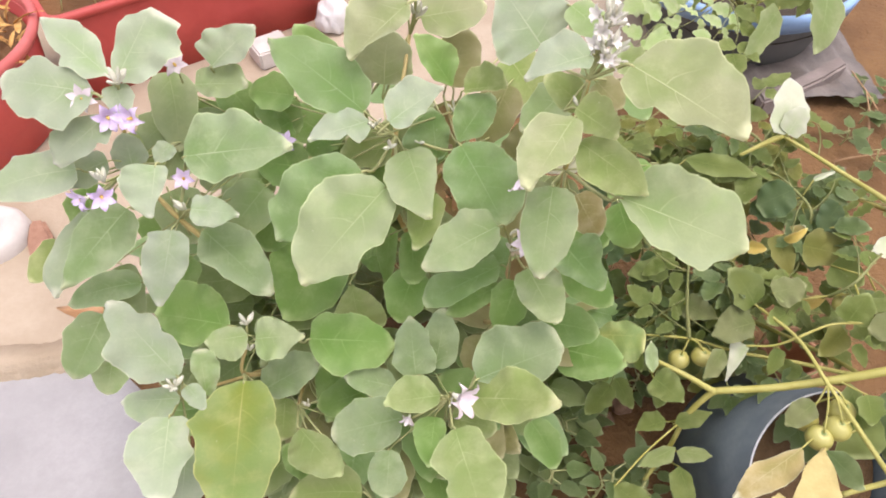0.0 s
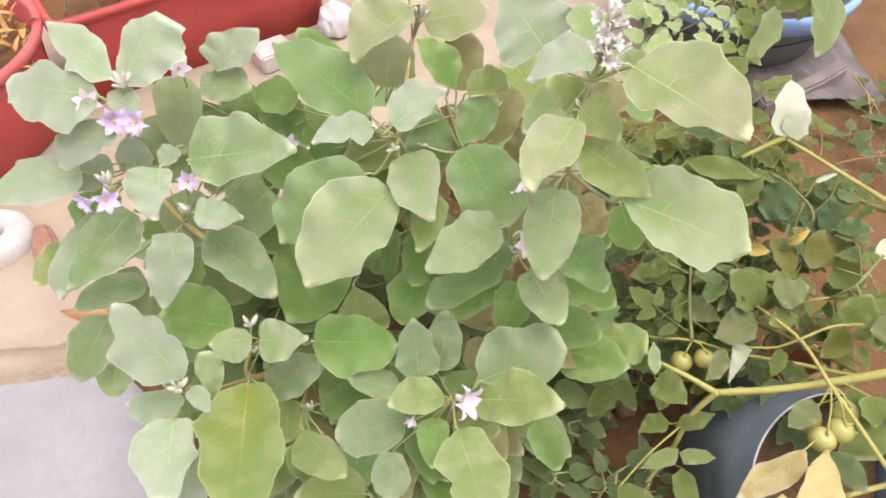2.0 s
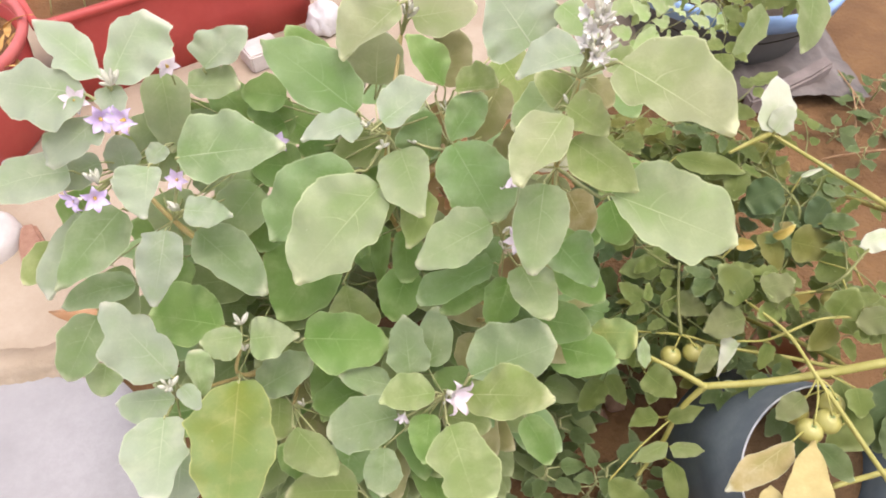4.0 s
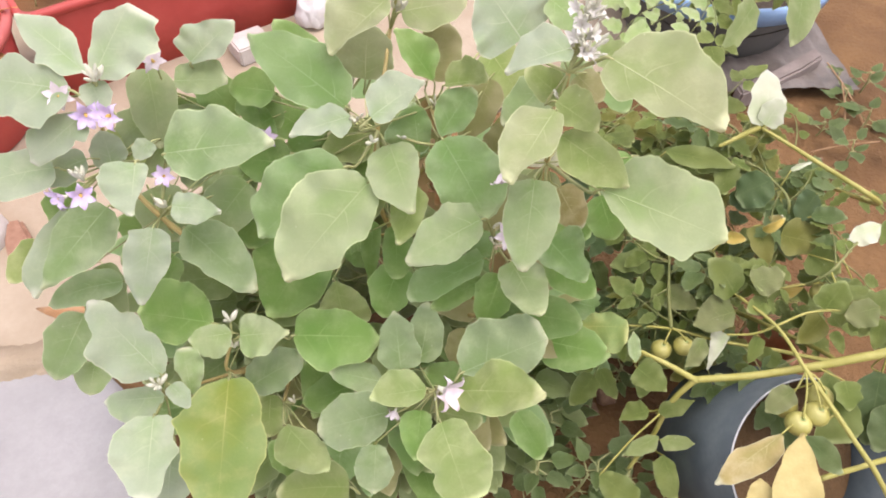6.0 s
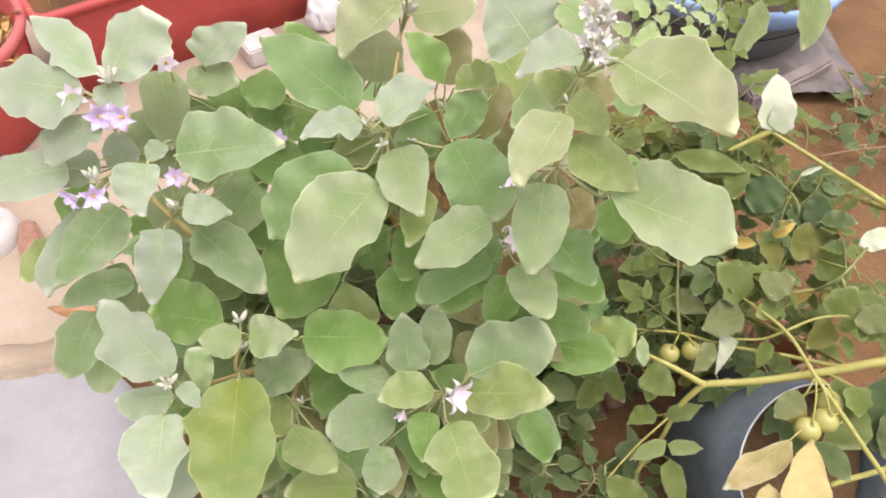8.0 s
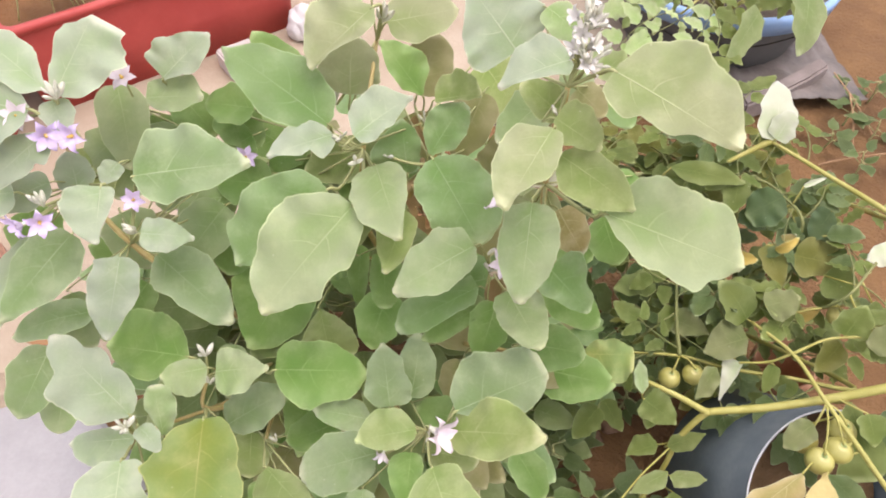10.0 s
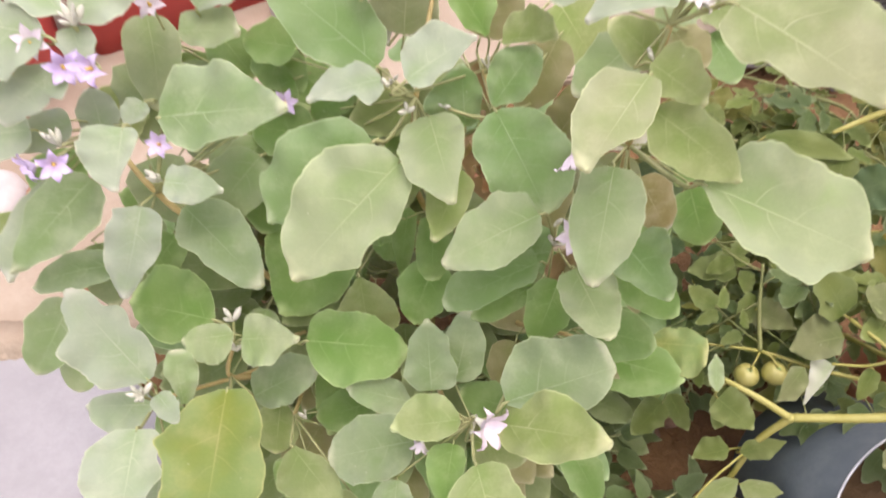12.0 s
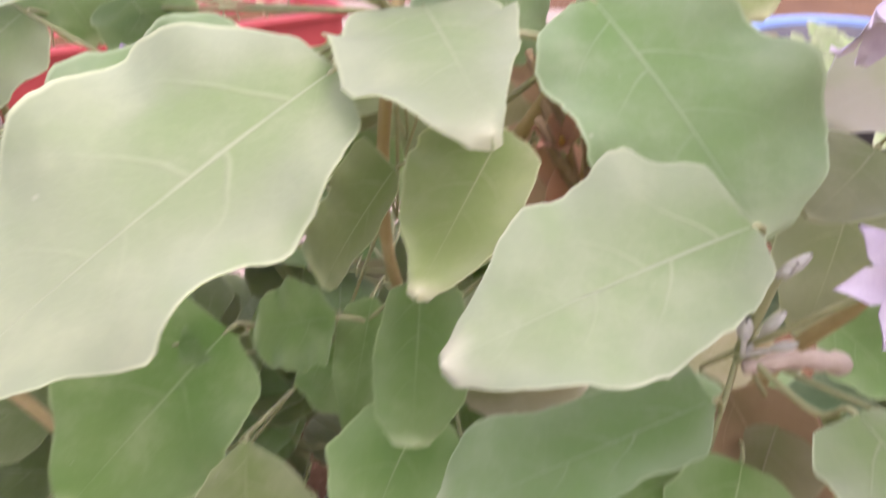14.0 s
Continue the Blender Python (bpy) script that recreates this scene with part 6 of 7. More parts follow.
def single(plant, base, tip, width, kind="tomato", normal=(0, -0.5, 1), **more):
    """One broad leaflet, with its stalk's end at base."""
    v, f, u = blade_data(base, tip, width, normal, 2, 0.08, more.get("fold", 0.12), more.get("arch", 0.04), 0.12, along=10, half=4, seed=rng.random(), blunt=more.get("blunt", 0.68), peak=0.68)
    ob = sheet("leaf", v, f, CREAM if kind == "cream" else LEAF[kind], plant, "", u)
    if "joint" in more:
        b = Vector(base)
        stalk("petiole", [b, b.lerp(Vector(more["joint"]), 0.5), more["joint"]], 0.0014, 0.0018, VINE, ob, n=5, around=5)
    return ob


# leaves that stand clear of the rest
single(potted_tomato, (0.536, 0.653, 0.393), (0.488, 0.695, 0.441), 0.07, "tomato", joint=V["cross"][7])
single(potted_tomato, (0.633, 0.463, 0.429), (0.635, 0.423, 0.408), 0.045, "tomato", joint=V["main"][4])
single(potted_tomato, (0.564, 0.579, 0.370), (0.545, 0.545, 0.341), 0.028, "tomato", joint=V["thin"][1])
single(potted_tomato, (0.641, 0.580, 0.449), (0.663, 0.603, 0.494), 0.06, "tomato", joint=V["cross_side"][2])
single(bed_tomato, (0.662, 0.834, 0.441), (0.666, 0.728, 0.391), 0.10, "weed", joint=W["c"][2])
single(bed_tomato, (0.631, 0.788, 0.415), (0.651, 0.790, 0.443), 0.03, "dry", joint=W["c"][2])
single(far_tomato, (0.615, 0.911, 0.551), (0.620, 0.986, 0.620), 0.070, "pale", (0, -1, 0.8), fold=0.0, blunt=0.55, joint=F["a"][3])
single(far_tomato, (0.615, 0.910, 0.554), (0.645, 0.942, 0.589), 0.052, "pale", (0, -1, 0.8), fold=0.0, blunt=0.55, joint=F["a"][3])
VINES = [p for line in W.values() for p in smooth_line(line, 30)]


def loose(base, tip, width, kind, **more):
    """A leaf of the sprawling plant, on a stalk from the vine closest to it."""
    single(bed_tomato, base, tip, width, kind, (rng.uniform(-0.25, 0.25), -0.75, 0.8), joint=min(VINES, key=lambda p: (p - Vector(base)).length), **more)


loose((0.602, 0.783, 0.424), (0.616, 0.713, 0.391), 0.046, "mottled")
loose((0.590, 0.676, 0.360), (0.637, 0.688, 0.396), 0.060, "tomato")
loose((0.608, 0.764, 0.434), (0.639, 0.767, 0.463), 0.018, "gold", arch=0.25, fold=0.5)
loose((0.555, 0.774, 0.403), (0.583, 0.758, 0.415), 0.026, "gold", fold=0.4)
loose((0.642, 0.674, 0.358), (0.671, 0.676, 0.386), 0.026, "gold")
loose((0.723, 0.679, 0.389), (0.705, 0.691, 0.412), 0.020, "pale")
loose((0.666, 0.854, 0.496), (0.701, 0.858, 0.512), 0.010, "pale", fold=0.5)
loose((0.679, 0.717, 0.421), (0.725, 0.679, 0.414), 0.062, "tomato")
loose((0.685, 0.614, 0.373), (0.630, 0.570, 0.362), 0.050, "mottled")
loose((0.441, 0.703, 0.356), (0.407, 0.662, 0.335), 0.042, "tomato")
loose((0.748, 0.647, 0.401), (0.697, 0.599, 0.387), 0.060, "mottled")
loose((0.361, 0.755, 0.322), (0.401, 0.773, 0.350), 0.055, "weed")

# big fading leaves at the pot

JOINTS = {potted_tomato: [p for line in V.values() for p in smooth_line(line[2:] if len(line) > 4 else line, 30)], bed_tomato: VINES}


def broad(plant, kind, base, tip, width, normal, left, right):
    """One broad leaf with its own outline, on a stalk from the vine closest to it."""
    v, f, u = blade_data(base, tip, width, normal, 2, 0.0, 0.10, 0.02, 0.16, along=28, half=5, seed=rng.random(), left=left, right=right)
    ob = sheet("leaf", v, f, CREAM if kind == "cream" else LEAF[kind], plant, "", u)
    b = Vector(base)
    joint = min(JOINTS[plant], key=lambda p: (p - b).length)
    stalk("petiole", [b, b.lerp(joint, 0.5) + Vector((0, 0.01, -0.03)), joint], 0.0014, 0.0018, VINE, ob, n=6, around=5)


broad(bed_tomato, "tomato", (0.446, 0.901, 0.503), (0.567, 0.862, 0.499), 0.048, (-0.1, -0.5, 0.85), (0.2, 0.6, 0.8, 0.9, 1.0, 0.8, 0.6, 0.5, 0.4, 0.2), (0.2, 0.5, 0.7, 0.8, 0.9, 1.0, 0.8, 0.6, 0.45, 0.2))
broad(bed_tomato, "tomato", (0.578, 0.693, 0.386), (0.507, 0.707, 0.376), 0.082, (-0.190, -0.321, 0.928), (0.31, 0.73, 0.83, 0.93, 1.00, 0.93, 0.85, 0.78, 0.49, 0.16), (0.17, 0.51, 0.67, 0.76, 0.84, 0.93, 0.91, 0.81, 0.71, 0.38))
broad(bed_tomato, "dun", (0.559, 0.658, 0.420), (0.615, 0.667, 0.431), 0.062, (-0.145, -0.262, 0.954), (0.78, 0.97, 1.00, 0.95, 0.89, 0.84, 0.79, 0.59, 0.36, 0.12), (0.49, 0.68, 0.68, 0.69, 0.68, 0.63, 0.58, 0.52, 0.47, 0.20))
broad(bed_tomato, "dun", (0.532, 0.624, 0.381), (0.459, 0.608, 0.367), 0.078, (-0.132, -0.250, 0.959), (0.85, 0.96, 0.98, 1.00, 0.93, 0.82, 0.71, 0.55, 0.33, 0.11), (0.13, 0.38, 0.62, 0.62, 0.62, 0.62, 0.62, 0.61, 0.37, 0.12))
broad(bed_tomato, "dun", (0.432, 0.687, 0.348), (0.485, 0.648, 0.355), 0.057, (-0.372, -0.356, 0.857), (0.59, 0.70, 0.80, 0.77, 0.67, 0.58, 0.48, 0.34, 0.20, 0.07), (0.69, 0.83, 0.96, 1.00, 0.89, 0.78, 0.67, 0.52, 0.31, 0.10))
broad(bed_tomato, "mottled", (0.646, 0.761, 0.422), (0.741, 0.729, 0.420), 0.077, (-0.103, -0.367, 0.925), (0.73, 1.00, 0.97, 0.80, 0.69, 0.65, 0.61, 0.57, 0.38, 0.13), (0.57, 0.87, 0.96, 0.96, 0.94, 0.82, 0.70, 0.58, 0.38, 0.13))
broad(bed_tomato, "mottled", (0.628, 0.778, 0.413), (0.624, 0.720, 0.380), 0.051, (-0.089, -0.491, 0.867), (0.71, 0.83, 0.95, 1.00, 0.97, 0.93, 0.90, 0.74, 0.44, 0.15), (0.08, 0.10, 0.16, 0.22, 0.28, 0.27, 0.26, 0.26, 0.23, 0.08))
broad(bed_tomato, "shade_green", (0.633, 0.844, 0.482), (0.571, 0.829, 0.453), 0.077, (-0.260, -0.486, 0.834), (0.17, 0.50, 0.69, 0.75, 0.82, 0.83, 0.74, 0.64, 0.44, 0.15), (0.22, 0.65, 0.81, 0.87, 0.94, 1.00, 0.99, 0.88, 0.77, 0.66))
broad(bed_tomato, "shade_green", (0.570, 0.847, 0.442), (0.609, 0.813, 0.436), 0.047, (-0.232, -0.411, 0.882), (0.14, 0.43, 0.72, 0.76, 0.77, 0.78, 0.78, 0.79, 0.56, 0.19), (0.36, 0.62, 0.75, 0.87, 1.00, 0.91, 0.70, 0.50, 0.30, 0.10))
broad(bed_tomato, "shade_green", (0.708, 0.814, 0.475), (0.674, 0.780, 0.436), 0.048, (-0.449, -0.443, 0.776), (0.83, 0.89, 0.96, 1.00, 0.92, 0.84, 0.76, 0.68, 0.42, 0.14), (0.15, 0.44, 0.70, 0.75, 0.79, 0.84, 0.89, 0.71, 0.42, 0.14))
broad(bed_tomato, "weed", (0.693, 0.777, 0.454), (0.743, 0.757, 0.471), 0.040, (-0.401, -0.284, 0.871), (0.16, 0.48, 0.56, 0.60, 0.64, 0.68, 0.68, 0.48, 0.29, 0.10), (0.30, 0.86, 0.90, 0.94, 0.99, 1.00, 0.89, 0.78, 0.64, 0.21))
broad(bed_tomato, "pale", (0.801, 0.747, 0.464), (0.745, 0.733, 0.443), 0.050, (-0.205, -0.476, 0.855), (0.10, 0.30, 0.49, 0.53, 0.53, 0.54, 0.54, 0.43, 0.26, 0.09), (0.14, 0.43, 0.71, 1.00, 1.00, 0.96, 0.93, 0.89, 0.73, 0.24))
broad(bed_tomato, "dun", (0.711, 0.566, 0.474), (0.659, 0.560, 0.460), 0.055, (-0.188, -0.432, 0.882), (0.14, 0.43, 0.62, 0.64, 0.65, 0.66, 0.68, 0.53, 0.32, 0.11), (0.17, 0.52, 0.87, 1.00, 0.96, 0.92, 0.89, 0.85, 0.81, 0.33))
broad(potted_tomato, "tomato", (0.349, 0.535, 0.351), (0.393, 0.496, 0.340), 0.057, (-0.121, -0.407, 0.905), (0.74, 0.86, 0.90, 0.84, 0.78, 0.72, 0.63, 0.45, 0.27, 0.09), (1.00, 0.99, 0.99, 0.98, 0.94, 0.84, 0.73, 0.62, 0.42, 0.14))
broad(potted_tomato, "tomato", (0.374, 0.488, 0.289), (0.326, 0.481, 0.268), 0.046, (-0.353, -0.186, 0.917), (0.31, 0.86, 0.89, 0.93, 0.96, 1.00, 0.85, 0.61, 0.37, 0.12), (0.15, 0.45, 0.56, 0.51, 0.46, 0.40, 0.34, 0.24, 0.14, 0.09))
broad(potted_tomato, "tomato", (0.391, 0.486, 0.285), (0.449, 0.495, 0.308), 0.035, (-0.291, -0.351, 0.890), (0.28, 0.71, 0.79, 0.86, 0.93, 1.00, 0.78, 0.56, 0.33, 0.11), (0.19, 0.56, 0.76, 0.73, 0.69, 0.65, 0.62, 0.45, 0.27, 0.11))
broad(potted_tomato, "lime", (0.397, 0.462, 0.240), (0.329, 0.431, 0.237), 0.037, (0.035, -0.174, 0.984), (0.12, 0.35, 0.58, 0.61, 0.65, 0.68, 0.65, 0.46, 0.28, 0.11), (0.18, 0.54, 0.90, 1.00, 0.92, 0.84, 0.76, 0.61, 0.36, 0.12))
broad(potted_tomato, "lime", (0.401, 0.458, 0.235), (0.454, 0.444, 0.249), 0.038, (-0.274, -0.143, 0.951), (0.31, 0.93, 1.00, 0.94, 0.87, 0.81, 0.75, 0.65, 0.39, 0.13), (0.10, 0.31, 0.49, 0.51, 0.52, 0.54, 0.55, 0.51, 0.31, 0.10))
broad(potted_tomato, "tomato", (0.404, 0.436, 0.221), (0.415, 0.363, 0.208), 0.052, (-0.162, -0.200, 0.966), (0.29, 0.81, 0.87, 0.93, 0.99, 1.00, 0.95, 0.89, 0.84, 0.37), (0.12, 0.36, 0.54, 0.52, 0.51, 0.50, 0.43, 0.31, 0.18, 0.08))
broad(potted_tomato, "tomato", (0.250, 0.350, 0.367), (0.299, 0.304, 0.375), 0.050, (-0.261, -0.123, 0.958), (0.18, 0.53, 0.75, 0.88, 1.00, 0.94, 0.73, 0.52, 0.31, 0.10), (0.17, 0.52, 0.64, 0.70, 0.77, 0.81, 0.74, 0.67, 0.60, 0.22))
broad(potted_tomato, "dun", (0.565, 0.462, 0.404), (0.517, 0.434, 0.390), 0.039, (-0.188, -0.166, 0.968), (0.47, 0.79, 0.86, 0.93, 1.00, 0.94, 0.82, 0.71, 0.52, 0.17), (0.21, 0.64, 0.93, 0.92, 0.91, 0.91, 0.84, 0.75, 0.67, 0.25))
broad(potted_tomato, "tomato", (0.627, 0.492, 0.410), (0.638, 0.387, 0.375), 0.100, (-0.136, -0.330, 0.934), (0.11, 0.34, 0.56, 0.68, 0.81, 0.93, 0.96, 0.98, 1.00, 0.77), (0.08, 0.22, 0.26, 0.30, 0.38, 0.45, 0.53, 0.49, 0.43, 0.22))
broad(potted_tomato, "shade_green", (0.709, 0.486, 0.411), (0.678, 0.394, 0.347), 0.075, (-0.3, -0.4, 0.86), (0.3, 0.6, 0.8, 0.95, 1.0, 0.95, 0.85, 0.7, 0.5, 0.25), (0.3, 0.6, 0.8, 0.95, 1.0, 0.95, 0.85, 0.7, 0.5, 0.25))
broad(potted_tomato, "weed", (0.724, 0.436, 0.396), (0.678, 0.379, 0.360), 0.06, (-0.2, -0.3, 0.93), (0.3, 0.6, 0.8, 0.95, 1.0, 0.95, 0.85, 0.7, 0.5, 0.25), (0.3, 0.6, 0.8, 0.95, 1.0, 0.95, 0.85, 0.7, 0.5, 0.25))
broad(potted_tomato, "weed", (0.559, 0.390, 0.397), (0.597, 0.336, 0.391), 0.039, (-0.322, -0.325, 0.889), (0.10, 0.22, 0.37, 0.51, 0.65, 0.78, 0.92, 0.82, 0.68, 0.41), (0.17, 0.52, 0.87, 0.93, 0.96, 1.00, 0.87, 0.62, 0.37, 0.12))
broad(bed_tomato, "pale", (0.522, 0.593, 0.353), (0.482, 0.548, 0.315), 0.053, (-0.340, -0.415, 0.844), (0.85, 1.00, 0.95, 0.82, 0.69, 0.56, 0.44, 0.31, 0.19, 0.08), (0.08, 0.08, 0.13, 0.14, 0.13, 0.12, 0.10, 0.08, 0.08, 0.08))
broad(bed_tomato, "dun", (0.470, 0.578, 0.369), (0.433, 0.538, 0.344), 0.035, (-0.287, -0.296, 0.911), (0.24, 0.71, 0.78, 0.71, 0.63, 0.56, 0.47, 0.33, 0.20, 0.11), (0.18, 0.53, 0.88, 1.00, 0.99, 0.98, 0.97, 0.97, 0.58, 0.19))
broad(potted_tomato, "sage", (0.345, 0.539, 0.362), (0.348, 0.590, 0.379), 0.021, (-0.354, -0.279, 0.892), (0.19, 0.56, 0.93, 0.97, 0.97, 0.96, 0.96, 0.84, 0.51, 0.19), (0.19, 0.52, 0.87, 0.97, 0.99, 1.00, 0.99, 0.71, 0.42, 0.19))
broad(potted_tomato, "dry", (0.510, 0.383, 0.422), (0.413, 0.330, 0.374), 0.052, (-0.288, -0.293, 0.911), (0.09, 0.26, 0.38, 0.46, 0.60, 0.79, 0.74, 0.57, 0.37, 0.13), (0.27, 0.76, 0.88, 1.00, 0.99, 0.91, 0.81, 0.67, 0.53, 0.18))
broad(potted_tomato, "cream", (0.492, 0.266, 0.399), (0.537, 0.380, 0.434), 0.066, (-0.132, -0.248, 0.960), (0.17, 0.51, 0.84, 1.00, 0.94, 0.87, 0.71, 0.52, 0.32, 0.11), (0.36, 0.91, 0.93, 0.94, 0.93, 0.83, 0.73, 0.63, 0.41, 0.14))
broad(potted_tomato, "cream", (0.463, 0.286, 0.385), (0.470, 0.329, 0.398), 0.041, (-0.304, -0.230, 0.924), (0.12, 0.36, 0.60, 0.84, 0.86, 0.79, 0.72, 0.66, 0.49, 0.16), (0.14, 0.43, 0.71, 1.00, 0.93, 0.85, 0.76, 0.67, 0.46, 0.15))

for u in ((0.607, 0.454, 0.395), (0.592, 0.427, 0.392), (0.564, 0.416, 0.383), (0.562, 0.453, 0.369)):
    tomato_fruit(potted_tomato, u, 0.0195, V["cross"][5])
for u in ((0.453, 0.595, 0.318), (0.417, 0.597, 0.305)):
    tomato_fruit(bed_tomato, u, 0.018, W["a"][5])
tomato_fruit(bed_tomato, (0.705, 0.670, 0.368), 0.017, W["d"][2])

# the basin's seedlings
for k, (b, t_, kind) in enumerate((
    ((0.810, 1.748, 0.359), (0.586, 1.537, 0.365), "mint"), ((0.826, 1.742, 0.354), (0.674, 1.486, 0.348), "mint"), ((0.794, 1.755, 0.364), (0.536, 1.622, 0.397), "mint"), ((0.706, 1.656, 0.360), (0.491, 1.486, 0.348), "mint"),
    ((0.778, 1.761, 0.369), (0.756, 1.492, 0.327), "tomato"), ((0.991, 1.824, 0.370), (0.855, 1.675, 0.350), "tomato"), ((1.138, 1.824, 0.370), (1.018, 1.748, 0.359), "tomato"), ((0.746, 1.761, 0.369), (0.629, 1.698, 0.395), "mint"))):
    stalk("stem", [(0.98, 1.98, 0.17), Vector((0.98, 1.98, 0.17)).lerp(Vector(b), 0.6) + Vector((0, 0, 0.05)), b], 0.004, 0.003, VINE, basin_tomato, n=8)
    compound(basin_tomato, b, t_, (0, -0.8, 0.6), kind, 3, 0.075)
for b, t_, w in (((0.920, 1.659, 0.362), (0.786, 1.479, 0.315), 0.085), ((1.055, 1.704, 0.400), (0.990, 1.515, 0.320), 0.115)):
    single(basin_tomato, b, t_, w, "olive", (0, -1, 0.4), joint=(1.10, 1.98, 0.22))
stalk("stem", [(0.98, 1.98, 0.17), (1.04, 1.97, 0.22), (1.10, 1.98, 0.22)], 0.004, 0.003, VINE, basin_tomato, n=8)

# ---- seedlings and weeds on the soil ----


def weed(at, height, reach, count, kind="weed", label="low bluish-green seedling on the soil"):
    t = thing("seedling", at, label, "plant", "seedlings in the bed")
    top = Vector(at) + Vector((rng.uniform(-0.02, 0.02), rng.uniform(-0.02, 0.02), height))
    stalk("stem", [at, Vector(at).lerp(top, 0.5) + Vector((0.006, 0, 0)), top], 0.0028, 0.0018, STEM, t, n=6, around=6)
    for k in range(count):
        s = 0.35 + 0.65 * k / max(count - 1, 1)
        q = Vector(at).lerp(top, s)
        a = 2.4 * k + rng.uniform(-0.4, 0.4)
        d = Vector((math.cos(a), math.sin(a), rng.uniform(-0.25, 0.5))).normalized()
        size = reach * rng.uniform(0.6, 1.0)
        b = q + d * size * 0.5
        v, f, u = blade_data(b, b + d * size, size * 0.62, (rng.uniform(-0.4, 0.4), rng.uniform(-0.5, 0.3), 1), 2, 0.09, 0.1, 0.0, 0.12, along=8, half=3, seed=rng.random(), blunt=0.85, peak=0.62)
        ob = sheet("leaf", v, f, LEAF[kind], t, "", u)
        stalk("petiole", [b, q], 0.0010, 0.0014, STEM, ob, n=3, around=5)


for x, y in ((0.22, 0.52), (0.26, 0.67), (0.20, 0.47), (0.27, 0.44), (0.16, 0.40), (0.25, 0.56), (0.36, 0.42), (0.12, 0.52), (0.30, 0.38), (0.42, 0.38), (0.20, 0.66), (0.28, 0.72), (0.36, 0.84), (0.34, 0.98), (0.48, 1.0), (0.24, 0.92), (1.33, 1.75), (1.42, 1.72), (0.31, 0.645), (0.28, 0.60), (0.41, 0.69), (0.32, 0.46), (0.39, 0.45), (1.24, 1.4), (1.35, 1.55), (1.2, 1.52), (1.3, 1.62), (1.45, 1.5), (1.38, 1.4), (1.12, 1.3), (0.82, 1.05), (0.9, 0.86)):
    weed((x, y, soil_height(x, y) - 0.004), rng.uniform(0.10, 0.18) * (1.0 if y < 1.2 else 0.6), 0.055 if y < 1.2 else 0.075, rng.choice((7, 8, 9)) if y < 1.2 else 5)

# ---- small things ----


def twig(low, high, label):
    t = thing("twig", (low[0], low[1], soil_height(low[0], low[1]) - 0.004), label, "twig")
    stalk("stem", [ORIGIN[t], low, Vector(low).lerp(Vector(high), 0.5) + Vector((0.004, 0, 0.006)), high], 0.0034, 0.002, TWIG, t, n=12, around=6, knobs=0.15)


twig((1.359, 1.564, 0.012), (1.262, 1.726, 0.120), "dry reddish twig leaning over the soil")
twig((1.155, 1.436, 0.012), (1.303, 1.400, 0.080), "thin dry stalk lying on the soil")
twig((1.279, 1.517, 0.012), (1.287, 1.652, 0.100), "thin dry stalk standing in the soil")
solid("stone", pebble((0.385, 0.655, 0.018), 0.024, 3), STONE, "rough reddish-brown stone on the soil", "stone", smooth=True)
solid("stone", pebble((0.345, 0.625, 0.012), 0.018, 8), STONE, "small dark brown clod on the soil", "stone", smooth=True)
for k in range(26):
    x, y = rng.uniform(0.15, 1.7), rng.uniform(0.35, 1.75)
    if (x - 0.62) ** 2 + (y - 0.5) ** 2 < 0.05:
        continue
    solid("stone", pebble((x, y, soil_height(x, y) + 0.003), rng.uniform(0.006, 0.013), k + 20), STONE, "small clod of dry soil", "stone", smooth=True)
solid("brick", slab_mesh([(-0.60, 1.86), (-0.50, 1.93), (-0.56, 2.02), (-0.66, 1.95)], 0.022, 0.085, 0.006), WHITE, "whitewashed brick on the paving", "brick")
# pale cement ring with a dark hole
ring = thing("cement_ring", (-1.17, 1.12, 0.022), "chalky pale cement ring on the paving", "ring")
part("body", turned([(0.022, 0.0), (0.025, 0.03), (0.04, 0.05), (0.075, 0.052), (0.092, 0.03), (0.095, 0.0)], 40, (-1.17, 1.12, 0.022)), WHITE, ring)
part("core", turned([(0.0005, 0.012), (0.015, 0.014), (0.024, 0.010)], 20, (-1.17, 1.12, 0.022)), STONE, ring, "dark earth in the hole")
solid("brick", slab_mesh([(-1.014, 1.006), (-1.062, 1.091), (-1.082, 1.161), (-1.049, 1.169), (-0.998, 1.104), (-0.977, 1.021)], 0.022, 0.055, 0.008), BRICK, "broken piece of faded reddish brick", "brick")
px, py = (0.737, 0.726)
clay_pot = thing("clay_pot", (px, py, 0.0), "small broken orange terracotta pot on the soil", "pot")
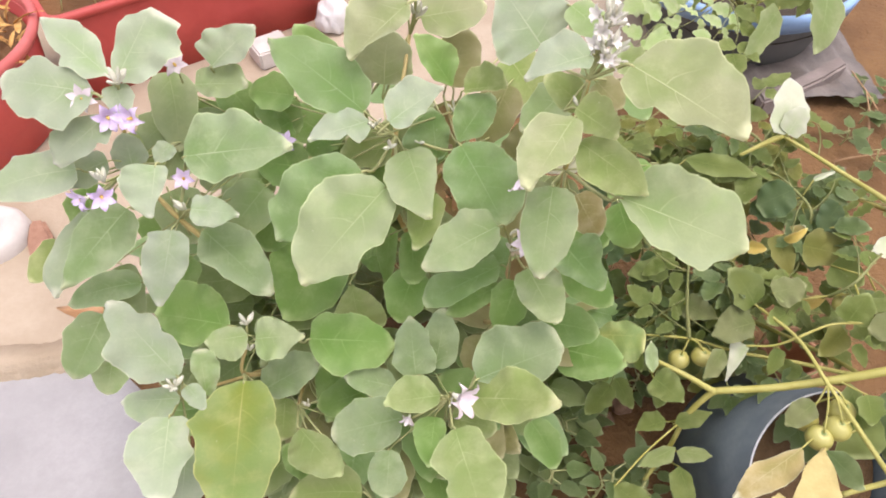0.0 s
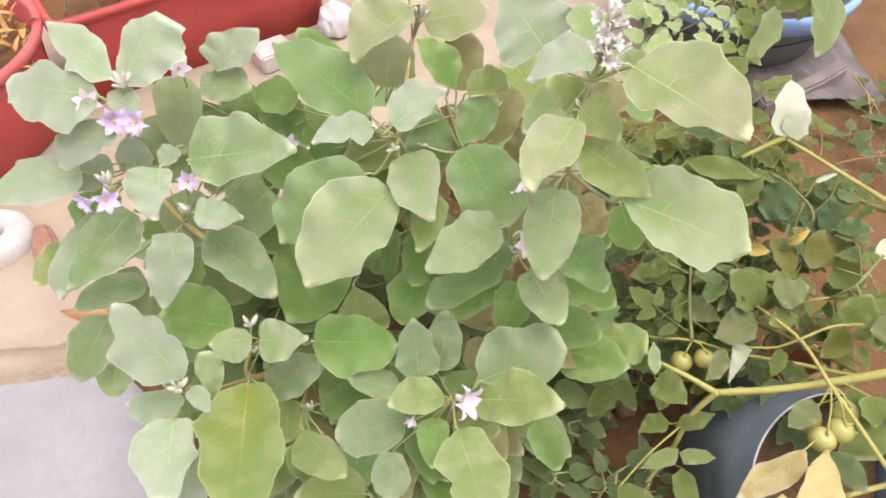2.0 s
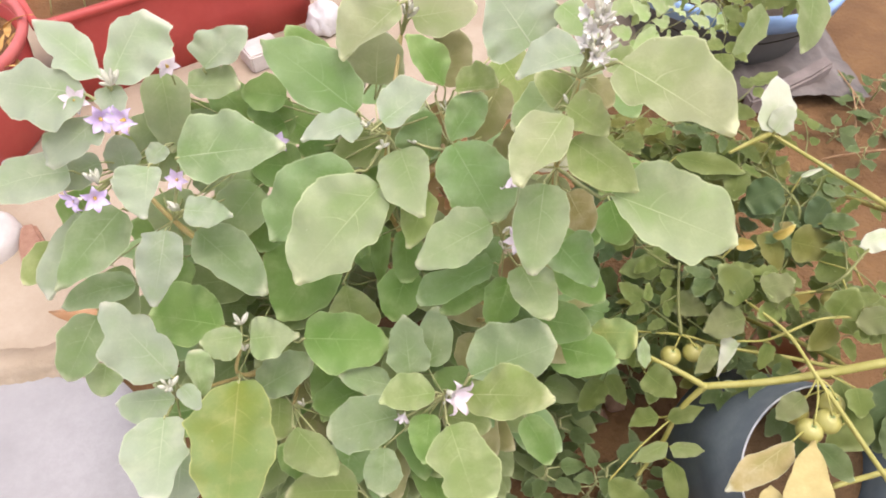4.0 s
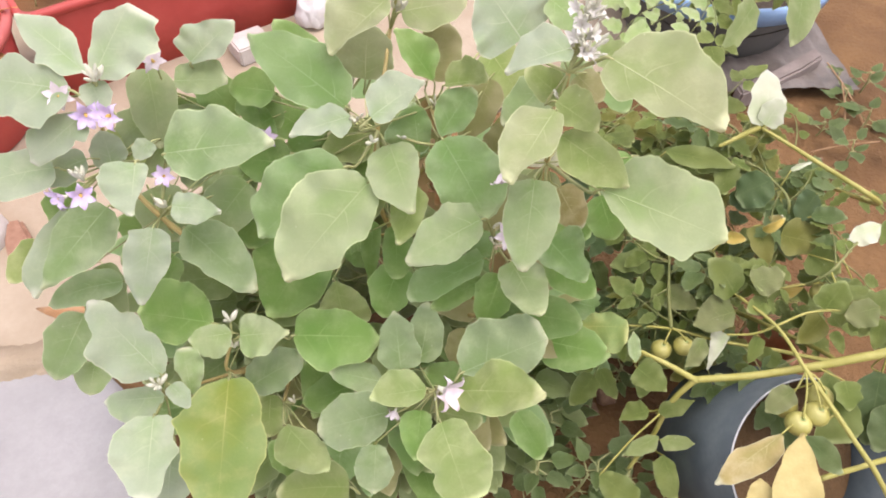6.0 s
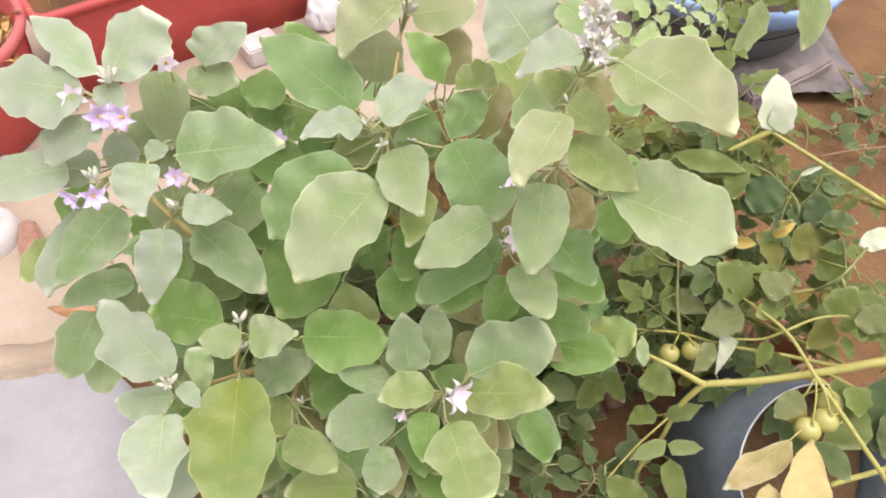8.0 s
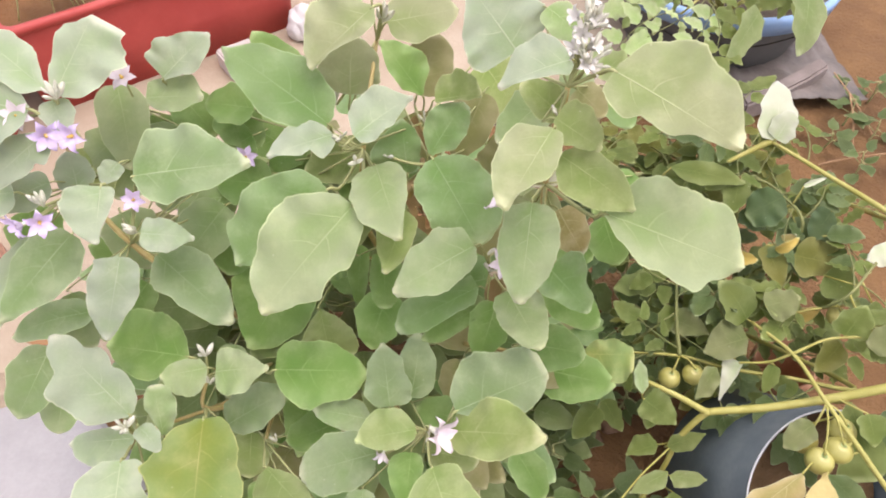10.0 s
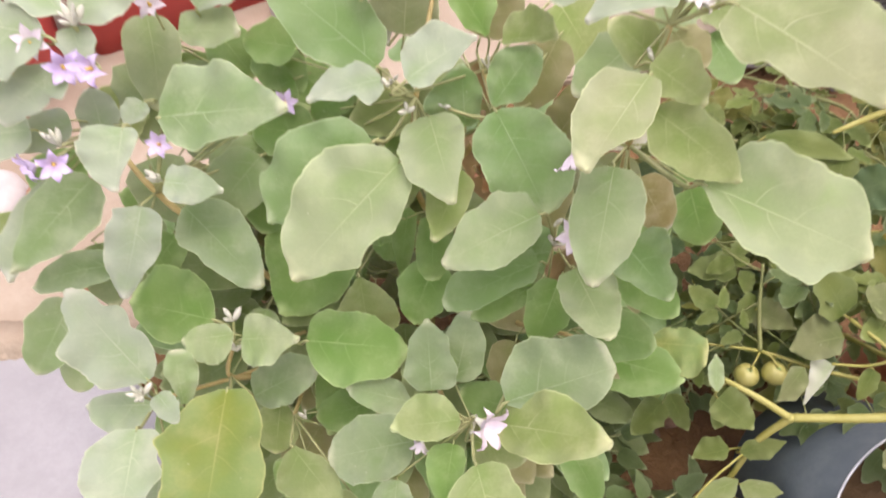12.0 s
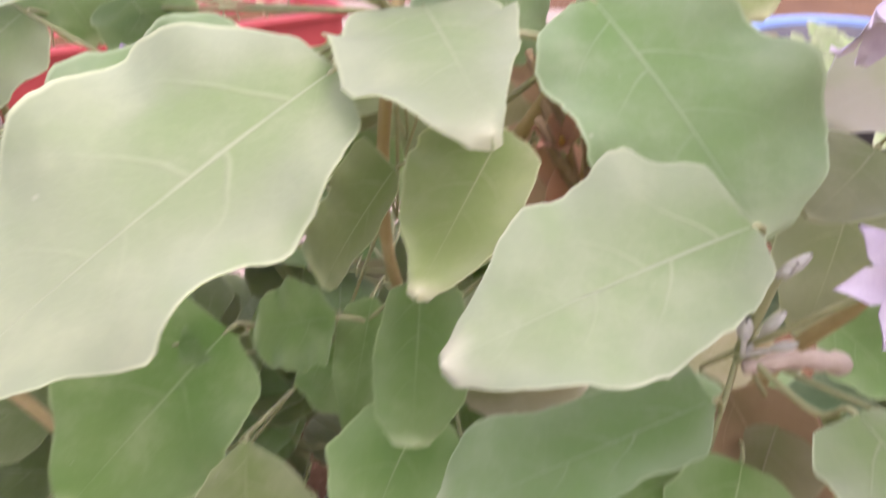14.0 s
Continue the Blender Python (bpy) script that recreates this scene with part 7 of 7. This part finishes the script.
bm = turned([(0.002, 0.0), (0.042, 0.0), (0.046, 0.01), (0.056, 0.10), (0.062, 0.102), (0.063, 0.125), (0.056, 0.126), (0.052, 0.10), (0.042, 0.012)], 32, (px, py, 0.0))
for v in bm.verts:
    if v.co.z > 0.09:
        v.co.z -= 0.03 * max(0.0, noise.noise(v.co * 25) + 0.2)
part("body", bm, TERRA, clay_pot)
part("soil", turned([(0.001, 0.032), (0.03, 0.034), (0.044, 0.030)], 20, (px, py, 0.0)), SOIL, clay_pot, "dry soil")

# dry leaves in the red tub and yellowing plants in the planter
for k in range(240):
    a, r = rng.uniform(0, 6.28), 0.32 * math.sqrt(rng.random())
    b = Vector((-1.49 + r * math.cos(a), 1.56 + r * math.sin(a), 0.262 + rng.uniform(0.0, 0.05)))
    d = Vector((rng.uniform(-1, 1), rng.uniform(-1, 1), rng.uniform(0, 0.5))).normalized()
    s = rng.uniform(0.04, 0.10)
    v, f, u = blade_data(b, b + d * s, s * rng.uniform(0.1, 0.28), (rng.uniform(-0.6, 0.6), rng.uniform(-0.6, 0.6), 1), 2, 0.1, 0.3, 0.08, 0.2, along=6, half=2, seed=k)
    part_leaf = sheet("dry_leaf", v, f, STRAW, red_tub, "crisp orange-yellow dry leaf", u)
origin, along, back, length, depth, height = BOX
for k in range(14):
    base = origin + along * rng.uniform(0.06, length - 0.06) + back * rng.uniform(0.06, depth - 0.06) + Vector((0, 0, height - 0.065))
    t = thing("seedling", base, "yellowing seedling in the red planter box", "plant", "seedlings in the planter")
    top = base + Vector((rng.uniform(-0.03, 0.03), rng.uniform(-0.03, 0.03), rng.uniform(0.05, 0.12)))
    stalk("stem", [base, base.lerp(top, 0.5), top], 0.003, 0.002, STEM, t, n=4, around=6)
    for j in range(6):
        a = 2.4 * j
        d = Vector((math.cos(a), math.sin(a), rng.uniform(-0.2, 0.3))).normalized()
        s = rng.uniform(0.035, 0.07)
        v, f, u = blade_data(top, top + d * s, s * 0.45, (0, 0, 1), 2, 0.08, 0.1, 0.05, 0.1, along=6, half=2, seed=j)
        sheet("leaf", v, f, LEAF[rng.choice(("lime", "dry", "rust"))], t, "", u)
